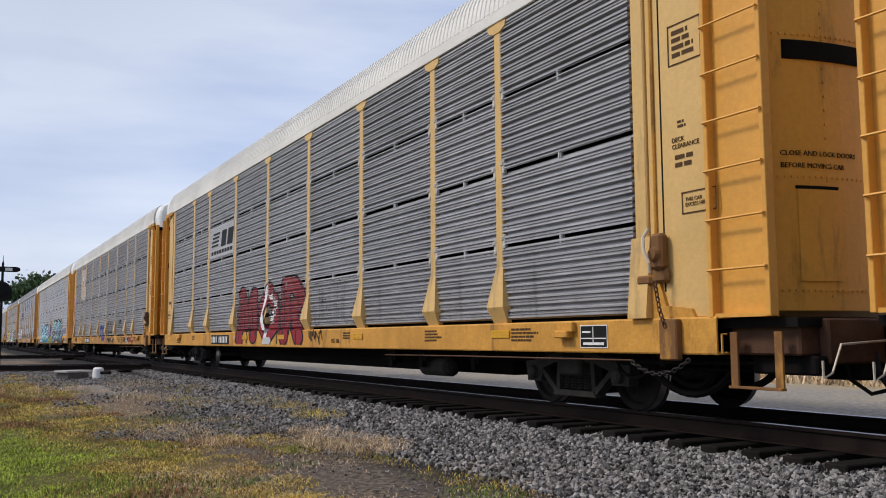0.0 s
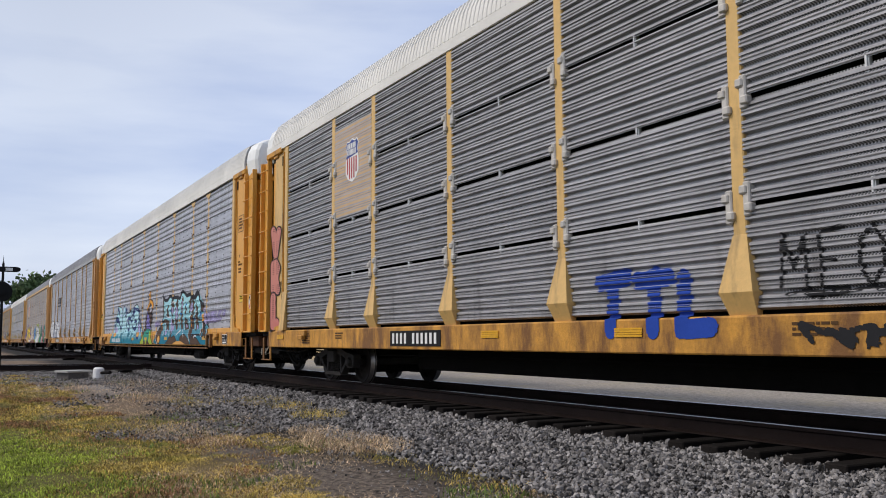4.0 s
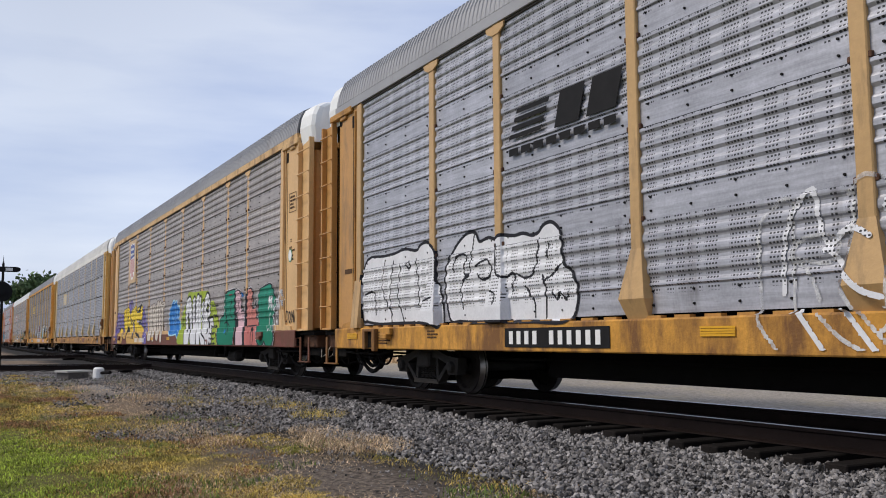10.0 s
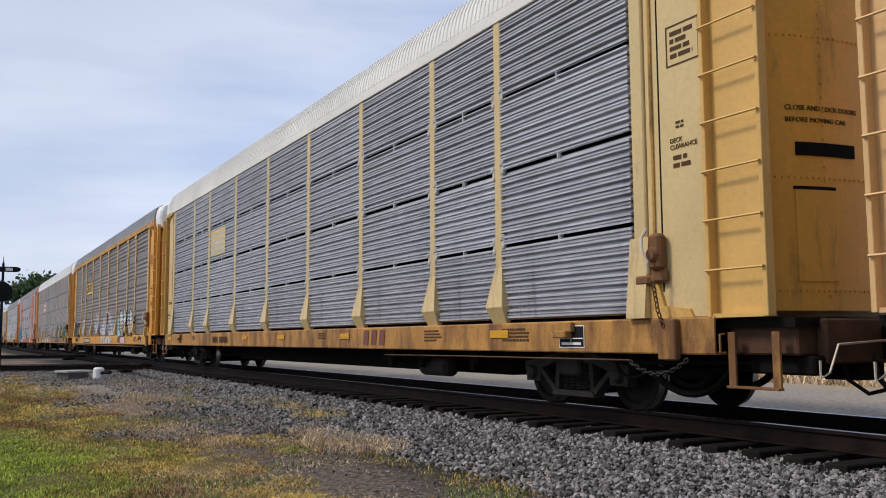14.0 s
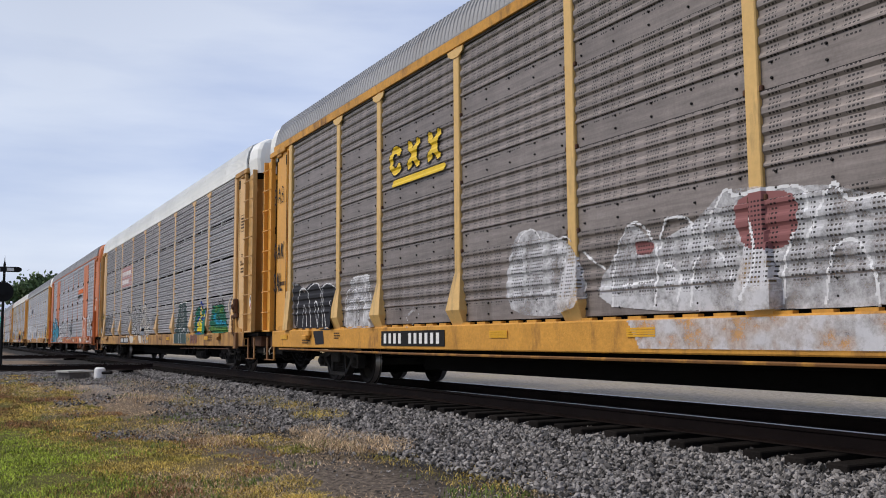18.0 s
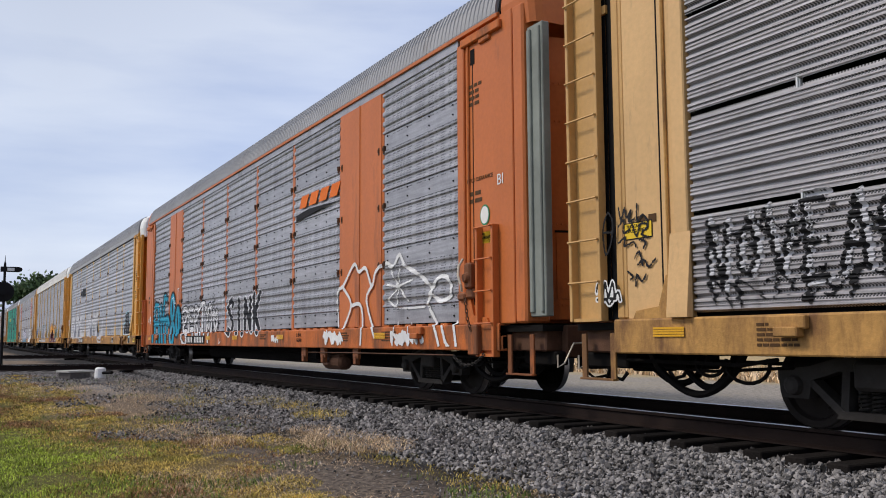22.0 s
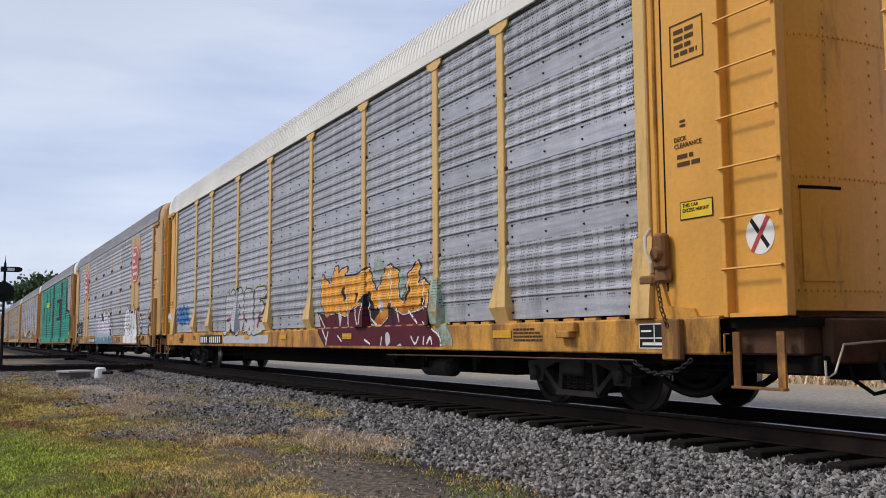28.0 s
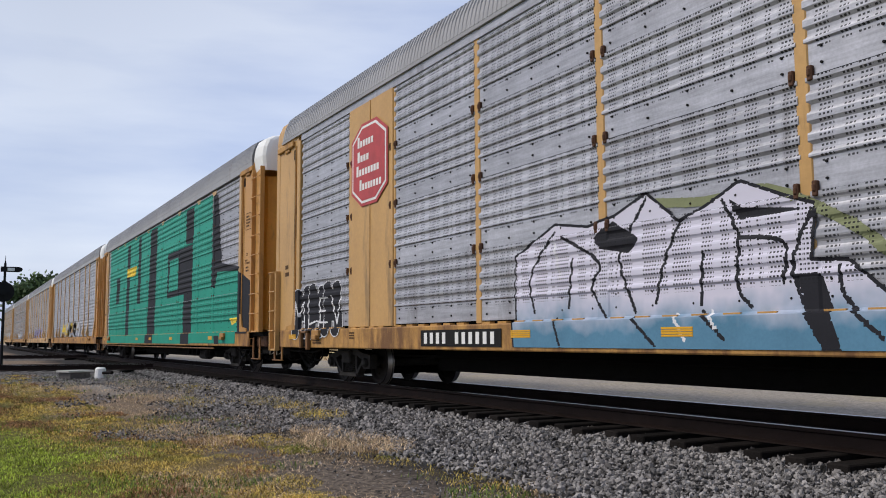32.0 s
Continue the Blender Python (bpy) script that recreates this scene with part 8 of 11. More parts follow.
spray(8, [(letters("NOVEAR", -11.65, -9.35, 1.38, 2.05, 3, 1.0), 0.030, I_FADED), (letters("NOVEAR", -11.7, -9.4, 1.4, 2.0, 3, 1.0), 0.026, I_BLACK_T), (scrawl(-11.7, -9.4, 1.6, 2.02, 17, 7), 0.010, I_BLACK_T), (scrawl(-11.6, -9.4, 1.15, 1.5, 7, 7), 0.012, I_BLACK_T)], "dense thin black tags")
spray(8, [([blob((9.51, 1.12), (9.56, 1.55), (9.71, 1.85), (9.98, 1.84), (10.3, 1.86), (10.6, 1.87), (10.89, 1.84), (11.06, 1.66), (11.23, 1.45), (11.31, 1.27), (11.32, 1.08))], 0.0, I_GREEN_T), ([blob((10.04, 1.82), (10.28, 1.83), (10.32, 1.75), (10.14, 1.68), (10.06, 1.59)),
      blob((10.55, 1.78), (10.84, 1.77), (10.86, 1.63), (10.59, 1.62)),
      blob((9.63, 1.27), (10.48, 1.21), (11.3, 1.21), (11.31, 1.09), (9.53, 1.14))], 0.0, I_LEAF), ([blob((9.78, 1.54), (9.87, 1.65), (10.08, 1.62), (10.12, 1.48), (9.97, 1.39)),
      blob((10.08, 1.42), (10.49, 1.44), (10.87, 1.4), (11.18, 1.36), (11.22, 1.27), (10.77, 1.3), (10.18, 1.32))], 0.0, I_CYAN), ([stroke((9.57, 1.1), (9.59, 1.48), (9.7, 1.85), (9.69, 1.97)),
      stroke((9.7, 1.95), (9.78, 1.79), (9.93, 1.96), (9.98, 1.87), (10.22, 1.89)),
      stroke((10.3, 1.9), (10.41, 1.98), (10.48, 1.88), (10.6, 1.88)),
      stroke((10.62, 1.87), (10.71, 1.78), (10.85, 2.02), (10.91, 1.87), (11.06, 1.66), (11.21, 1.48), (11.31, 1.27), (11.33, 1.08)),
      stroke((9.77, 1.48), (9.81, 1.6), (9.82, 1.43)),
      stroke((10.11, 1.71), (10.17, 1.61)),
      stroke((10.5, 1.69), (10.51, 1.56)),
      stroke((10.9, 1.64), (10.96, 1.5)),
      stroke((10.28, 1.38), (10.39, 1.45), (10.53, 1.31)),
      stroke((10.77, 1.32), (10.87, 1.38), (10.97, 1.3)),
      stroke((10.3, 1.8), (10.27, 1.64), (10.39, 1.5), (10.69, 1.55), (10.77, 1.73)),
      stroke((9.87, 1.11), (9.86, 1.3)),
      stroke((10.17, 1.11), (10.2, 1.26)),
      stroke((10.37, 1.1), (10.38, 1.26)),
      stroke((10.52, 1.1), (10.55, 1.3)),
      stroke((10.78, 1.09), (10.75, 1.29))], 0.018, I_BLACK_T)], "green spiky letters with blue patches")
spray(8, [([stroke((-13.31, 1.96), (-13.27, 2.09), (-13.23, 2.22), (-13.17, 2.3), (-13.1, 2.21), (-13.1, 2.06), (-13.14, 1.92), (-13.23, 1.82), (-13.27, 2.07)),
      stroke((-13.28, 2.08), (-13.09, 2.07)),
      stroke((-12.98, 2.33), (-12.94, 2.18), (-12.88, 2.32), (-12.85, 2.2), (-12.77, 2.28), (-12.81, 2.16), (-12.71, 2.18)),
      stroke((-12.67, 2.34), (-12.67, 2.14), (-12.58, 2.21), (-12.49, 2.12)),
      stroke((-12.99, 2.12), (-12.89, 2.18), (-12.91, 2.04), (-12.8, 2.07)),
      stroke((-12.76, 2.13), (-12.69, 1.98), (-12.62, 2.11), (-12.49, 2.08), (-12.61, 2), (-12.49, 1.95)),
      stroke((-13, 1.93), (-12.87, 1.99), (-12.9, 1.89), (-12.74, 1.92), (-12.7, 1.86)),
      stroke((-12.65, 1.94), (-12.54, 1.91), (-12.58, 1.84)),
      stroke((-12.73, 1.74), (-12.65, 1.81), (-12.6, 1.65)),
      stroke((-12.69, 1.66), (-12.57, 1.71), (-12.51, 1.63), (-12.39, 1.71)),
      stroke((-12.85, 1.6), (-12.76, 1.54), (-12.81, 1.51)),
      stroke((-12.72, 1.43), (-12.7, 1.56), (-12.62, 1.48), (-12.55, 1.55))], 0.013, I_BLACK_T), ([stroke((-13.41, 1.4), (-13.37, 1.5), (-13.3, 1.36), (-13.25, 1.5), (-13.2, 1.33), (-13.12, 1.5), (-13.09, 1.35)),
      stroke((-13.35, 1.23), (-13.26, 1.31), (-13.17, 1.25), (-13.03, 1.38), (-12.99, 1.29)),
      stroke((-13.4, 1.31), (-13.27, 1.32), (-13.07, 1.31))], 0.034, I_WHITE_T), ([stroke((-13.41, 1.4), (-13.37, 1.5), (-13.3, 1.36), (-13.25, 1.5), (-13.2, 1.33), (-13.12, 1.5), (-13.09, 1.35)),
      stroke((-13.35, 1.23), (-13.26, 1.31), (-13.17, 1.25), (-13.03, 1.38), (-12.99, 1.29)),
      stroke((-13.4, 1.31), (-13.27, 1.32), (-13.07, 1.31))], 0.014, I_BLACK_T)], "thin black tags on the end panel", step=0.013)
spray(8, [([[(-8.9, 1.5), (-8.3, 1.9), (-8.6, 1.6), (-8.2, 1.3)]], 0.022, I_WHITE_T), (letters("RIOR", 6.5, 7.0, 0.82, 0.98, 5), 0.012, I_GREEN_T)], "thin white tag")
# car 9
CYAN9 = [stroke((-11.62, 0.83), (-11.6, 2.06), (-11.37, 2.13), (-11.03, 2.12), (-10.93, 1.99), (-10.86, 1.36), (-10.83, 0.74)),
      stroke((-11.57, 1.49), (-10.96, 1.47)),
      stroke((-10.51, 2.1), (-10.46, 1.76), (-10.36, 1.09), (-10.28, 0.74)),
      stroke((-9.53, 2.35), (-9.78, 2.42), (-9.94, 2.3), (-9.97, 1.72), (-9.92, 1.08), (-9.81, 0.73)),
      stroke((-10.17, 1.61), (-9.57, 1.59)),
      stroke((-9.41, 1.64), (-9.34, 1.18), (-9.23, 0.72)),
      stroke((-9.37, 1.5), (-9.13, 1.66), (-8.86, 1.46)),
      stroke((-8.05, 1.96), (-8.08, 1.8), (-8.15, 1.68), (-8.25, 1.61), (-8.36, 1.62), (-8.45, 1.71), (-8.51, 1.85), (-8.53, 2.02), (-8.49, 2.19), (-8.42, 2.31), (-8.32, 2.37), (-8.21, 2.35), (-8.12, 2.26), (-8.07, 2.12), (-8.05, 1.96)),
      stroke((-7.95, 1.07), (-7.98, 0.93), (-8.06, 0.81), (-8.18, 0.75), (-8.31, 0.75), (-8.42, 0.81), (-8.5, 0.93), (-8.52, 1.09), (-8.48, 1.24), (-8.39, 1.36), (-8.27, 1.42), (-8.14, 1.41), (-8.03, 1.34), (-7.96, 1.22), (-7.95, 1.07)),
      stroke((-7.21, 1.49), (-7.23, 1.32), (-7.29, 1.19), (-7.38, 1.11), (-7.48, 1.11), (-7.56, 1.19), (-7.62, 1.34), (-7.64, 1.51), (-7.62, 1.69), (-7.55, 1.83), (-7.46, 1.9), (-7.36, 1.89), (-7.28, 1.81), (-7.22, 1.67), (-7.21, 1.49))]
spray(9, [(CYAN9, 0.24, I_BLACK), (CYAN9, 0.135, I_CYAN), ([stroke((-11.71, 2.14), (-11.72, 1.73)),
      stroke((-10.68, 2.09), (-10.62, 1.77)),
      stroke((-10.89, 2.11), (-10.74, 2.13)),
      stroke((-8.4, 2.28), (-8.19, 2.34), (-8.09, 2.13)),
      stroke((-8.45, 1.34), (-8.45, 0.85), (-8.31, 0.76)),
      stroke((-7.95, 2.16), (-7.85, 2.23)),
      stroke((-8.04, 2.12), (-7.75, 2.13)),
      stroke((-7.99, 2.04), (-7.84, 1.95))], 0.022, I_WHITE)], "cyan block letters and numerals with black outlines", squash=1.3)
BERTA9 = [stroke((-6.77, 1.81), (-6.54, 1.88), (-6.23, 1.86), (-6.11, 1.71), (-6.27, 1.56), (-6.55, 1.4)),
      stroke((-6.77, 1.6), (-6.71, 1.15), (-6.72, 0.94)),
      stroke((-6.53, 1.14), (-6.19, 1.14), (-6.02, 0.96), (-6.08, 0.72), (-6.37, 0.72), (-6.57, 0.82)),
      stroke((-5.89, 1.86), (-5.93, 1.41), (-5.91, 0.94)),
      stroke((-5.68, 1.86), (-5.37, 1.84)),
      stroke((-5.71, 1.54), (-5.39, 1.48)),
      stroke((-5.7, 1.2), (-5.34, 1.2)),
      stroke((-5.11, 1.79), (-5.1, 1.37), (-5.09, 0.99)),
      stroke((-5, 1.88), (-4.77, 1.86), (-4.66, 1.69), (-4.78, 1.55), (-4.94, 1.48)),
      stroke((-4.83, 1.3), (-4.66, 1.04), (-4.48, 1.01), (-4.33, 1.19)),
      stroke((-4.52, 1.79), (-4.21, 1.95), (-3.88, 1.95), (-3.68, 1.82), (-3.6, 1.7)),
      stroke((-4.09, 1.8), (-4.11, 1.33), (-4.1, 0.94)),
      stroke((-3.63, 1), (-3.54, 1.3), (-3.38, 1.72), (-3.19, 1.88), (-3.03, 1.81), (-3, 1.54), (-3.05, 1.17), (-3.14, 0.85)),
      stroke((-3.31, 1.25), (-3.29, 1.33)),
      stroke((-2.57, 1.19), (-2.71, 1.41), (-2.78, 1.62), (-2.69, 1.69), (-2.55, 1.51), (-2.39, 1.68), (-2.28, 1.62), (-2.32, 1.43), (-2.47, 1.21), (-2.57, 1.19))]
dot9 = random.Random(2)
D9 = [[(x + dot9.uniform(-0.03, 0.03), z + dot9.uniform(-0.03, 0.03))] for l in BERTA9 for x, z in l[1::2]]
spray(9, [(BERTA9, 0.125, I_BLACK), (BERTA9, 0.08, I_WHITE), (D9, 0.022, I_BLACK)], "white polka-dot letters and a heart with black edges", step=0.02)
spray(9, [([stroke((-6.09, 2.41), (-6.11, 1.84)),
      stroke((-6.37, 2.12), (-5.84, 2.12)),
      stroke((-5.04, 2.37), (-5.06, 1.92)),
      stroke((-5.25, 2.14), (-4.86, 2.15)),
      stroke((-2.7, 2.2), (-2.72, 1.77)),
      stroke((-2.87, 1.98), (-2.57, 1.99)),
      stroke((-2.15, 1.51), (-2.17, 1.15)),
      stroke((-2.28, 1.32), (-2.04, 1.34)),
      stroke((-4.4, 1.69), (-4.42, 1.35)),
      stroke((-4.55, 1.51), (-4.27, 1.54)),
      stroke((-2.85, 1.34), (-2.86, 1.09)),
      stroke((-2.94, 1.2), (-2.76, 1.23))], 0.018, I_BLACK), ([stroke((-1.72, 2.19), (-1.71, 1.95), (-1.67, 1.67)),
      stroke((-1.82, 1.83), (-1.59, 1.98)),
      stroke((-1.82, 0.9), (-1.8, 0.72)),
      stroke((-1.91, 0.74), (-1.67, 0.81)),
      stroke((-7.41, 2.61), (-7.49, 2.27)),
      stroke((-7.63, 2.56), (-7.31, 2.62))], 0.018, I_WHITE)], "thin painted stars round the letters", step=0.018)
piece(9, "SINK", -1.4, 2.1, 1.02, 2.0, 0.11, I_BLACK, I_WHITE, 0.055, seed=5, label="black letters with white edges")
spray(9, [([stroke((7.07, 1.13), (7.01, 1.77), (7.37, 1.89), (7.9, 2.27), (8.13, 2.11), (8.45, 2.16), (8.73, 1.81), (8.89, 2.06), (9.26, 2.19), (9.53, 2.11), (9.78, 2.3), (9.99, 2.1), (10.53, 1.91), (10.97, 1.66), (10.85, 1.41), (11.16, 1.07), (11.35, 0.7)),
      stroke((7.37, 1.85), (7.77, 1.52), (7.41, 1.09)),
      stroke((7.77, 1.49), (8.18, 1.51), (8.32, 1.24), (8.28, 0.7)),
      stroke((8.73, 1.81), (8.49, 1.56), (8.9, 0.91)),
      stroke((10.91, 1.57), (11.2, 1.81), (11.52, 1.79), (11.61, 1.54), (11.29, 1.45), (10.97, 1.57)),
      stroke((11.42, 1.06), (11.56, 0.79), (11.85, 0.7), (11.78, 1.11))], 0.034, I_WHITE_T), ([stroke((9.77, 1.75), (9.45, 2.05)), stroke((9.77, 1.75), (10.28, 1.84)), stroke((9.77, 1.75), (9.35, 1.53)), stroke((9.77, 1.75), (10.14, 1.49)), stroke((9.77, 1.75), (9.79, 2.06)), stroke((9.77, 1.75), (9.68, 1.39)), stroke((9.77, 1.75), (9.3, 1.81)), stroke((9.73, 1.15), (9.64, 0.7)), stroke((10.24, 1.14), (10.27, 0.7)), stroke((9.35, 1.53), (9.81, 1.39), (10.73, 1.38))], 0.018, I_WHITE_T)], "loose white spray lines and a star")
spray(9, [(scrawl(6.4, 7.4, 0.76, 1.02, 3, 6), 0.035, I_WHITE_T), (scrawl(9.6, 10.8, 0.76, 1.0, 4, 6), 0.03, I_WHITE_T), (scrawl(3.0, 3.5, 0.8, 1.0, 5, 3), 0.02, I_WHITE_T)], "white scribbles on the sill")
spray(9, [(scrawl(-12.9, -12.3, 1.45, 1.8, 6, 4), 0.012, I_WHITE_T)], "white scribble on the end panel")
# car 10
spray(10, [([blob((-11.59, 1.08), (-11.45, 1.94), (-10.78, 2.39), (-9.14, 2.37), (-8.66, 2.47), (-7.4, 2.39), (-6.35, 2.41), (-5.28, 2.27), (-5.06, 1.71), (-5.08, 1.03), (-7.87, 1.02)),
      blob((-3.6, 1.66), (-3.42, 2.16), (-3.04, 2.4), (-2.46, 2.11), (-2.11, 2.36), (-1.55, 2.27), (-0.92, 2.02), (-0.77, 2.35), (-0.46, 2.22), (-0.02, 2.3), (0.27, 2.17), (0.68, 2.41), (1.08, 2.27), (1.34, 1.89), (1.47, 1.48), (1.95, 1.07), (1.47, 1.03), (1.09, 1.39), (0.69, 1.72), (0.47, 1.51), (0.56, 1.09), (0.14, 1.07), (-0.01, 1.64), (-0.45, 1.71), (-0.76, 1.5), (-1, 1.05), (-1.52, 1.12), (-1.74, 1.59), (-2.26, 1.55), (-2.62, 1.13), (-3.18, 1.11))], 0.0, I_FADED), ([blob((1.47, 1.08), (1.71, 0.97), (2.84, 0.96), (3.09, 1.42), (3.22, 1.78), (3.16, 2.06), (2.89, 2.16), (2.67, 2.05), (2.63, 1.72), (2.52, 1.39), (2.18, 1.26), (1.66, 1.27)),
      blob((1.34, 1), (2.18, 0.83), (2.88, 0.87), (2.73, 0.72), (2.23, 0.72), (1.71, 0.78))], 0.0, I_FADED), ([stroke((-11.17, 1.16), (-10.94, 1.83), (-10.29, 2.23), (-9.71, 1.55)),
      stroke((-9.26, 2.18), (-9.06, 1.22)),
      stroke((-8.66, 2.39), (-8.2, 1.67), (-8.45, 1.13)),
      stroke((-7.4, 2.32), (-7.05, 1.12)),
      stroke((-6.6, 2.35), (-6.31, 1.75), (-5.75, 2.23)),
      stroke((-6.48, 1.11), (-6.29, 1.39), (-5.42, 1.33)),
      stroke((-3.16, 2.53), (-2.99, 2.33)),
      stroke((1.47, 1.08), (1.76, 0.87), (2.41, 0.72), (2.8, 0.76), (3.09, 1.15), (3.26, 1.69), (3.14, 2.08), (2.89, 2.18), (2.67, 2.08), (2.58, 1.82))], 0.012, I_GREY), ([stroke((-3.08, 2.46), (-2.76, 2.13), (-2.39, 2.23)),
      stroke((-0.77, 2.24), (-0.62, 2.34), (-0.4, 2.16), (-0.16, 2.25)),
      stroke((0.19, 2.07), (0.55, 2.26), (0.95, 2.23), (1.11, 2.01)),
      stroke((0.95, 2.38), (1.08, 2.16)),
      stroke((0.41, 2.43), (0.27, 2.22)),
      stroke((-3.53, 1.85), (-3.13, 1.64), (-2.83, 1.88)),
      stroke((0.19, 1.74), (0.14, 1.07)),
      stroke((1.26, 1.79), (1.42, 1.38), (1.66, 1.02)),
      stroke((-1.23, 1.05), (-1.31, 1.81)),
      stroke((-6.96, 2.22), (-7.1, 1.04)),
      stroke((-10.69, 2.08), (-10.47, 1.15)),
      stroke((-5.94, 2.24), (-5.74, 2.02))], 0.022, I_WHITE)], "worn white bubble letters")
spray(10, [(scrawl(1.7, 2.9, 1.2, 1.8, 5, 4), 0.02, I_WHITE), (scrawl(4.4, 6.8, 1.2, 1.75, 8, 6), 0.012, I_WORN)], "loose white tags")
spray(10, [([Fill(((9.65, 1.12), (9.7, 1.52), (9.91, 1.62), (10.1, 1.52), (10.14, 2.04), (10.52, 2.04), (10.6, 2.09), (10.81, 2.12), (11.02, 2.01), (11.09, 1.63), (11.4, 1.61), (11.48, 1.46), (11.64, 1.42), (11.72, 1.25), (11.7, 1.06))), Fill(((11.4, 0.99), (11.66, 0.99), (11.67, 0.7), (11.35, 0.78)))], 0.06, I_LBLUE), ([Fill(((9.65, 1.12), (9.7, 1.52), (9.91, 1.62), (10.1, 1.52), (10.14, 2.04), (10.52, 2.04), (10.6, 2.09), (10.81, 2.12), (11.02, 2.01), (11.09, 1.63), (11.4, 1.61), (11.48, 1.46), (11.64, 1.42), (11.72, 1.25), (11.7, 1.06))), Fill(((11.4, 0.99), (11.66, 0.99), (11.67, 0.7), (11.35, 0.78)))], 0.0, I_BLACK), ([stroke((10.11, 2), (10.12, 1.52), (10.19, 1.12)), stroke((10.53, 2.03), (10.55, 1.57), (10.58, 1.11)), stroke((10.75, 2.04), (10.75, 1.59), (10.87, 1.47), (10.85, 1.1)), stroke((11.48, 1.43), (11.46, 1.15)), stroke((9.76, 1.5), (9.85, 1.53), (9.96, 1.45), (9.78, 1.42), (9.92, 1.37)), stroke((9.64, 1.14), (10.58, 1.13), (11.45, 1.13))], 0.014, I_WHITE)], "black blocky letters with a light blue edge")
spray(10, [(letters("ETC", -13.1, -12.45, 1.9, 2.2, 3), 0.03, I_WHITE_T)], "small white tag")
# car 11
ORANGE11 = [Fill([(2.34, 1.31), (2.06, 1.68), (2.12, 2.17), (2.59, 1.93), (2.82, 2.28), (2.97, 2.29), (2.96, 2.1), (3.11, 2.2), (3.45, 2.24), (3.31, 2.06), (3.9, 2.05), (4.51, 2.15), (4.67, 1.87), (4.88, 1.69), (5.26, 2.11), (5.41, 2.14), (5.74, 2), (5.72, 1.66), (5.88, 1.46), (6.04, 1.63), (6.14, 1.93), (6.48, 2.12), (6.54, 2.09), (6.46, 1.72), (6.67, 1.82), (6.89, 1.71), (6.99, 1.56), (7.02, 1.37), (6.72, 1.41), (6.49, 1.34), (5.89, 1.28), (5.43, 1.43), (5.28, 1.24), (5.02, 1.12), (4.59, 1.13), (4.49, 1.54), (4.01, 1.43), (3.89, 1.54), (3.36, 1.31), (2.8, 1.41)])]
spray(11, [([stroke((7.18, 1.66), (7.2, 1.39), (7.35, 1.06), (7.55, 0.85), (7.58, 0.72)),
      stroke((4.84, 2.19), (5.05, 2.04)),
      stroke((5.82, 1.83), (5.91, 1.64))], 0.16, I_SEAFOAM)], "pale green paint beside the letters")
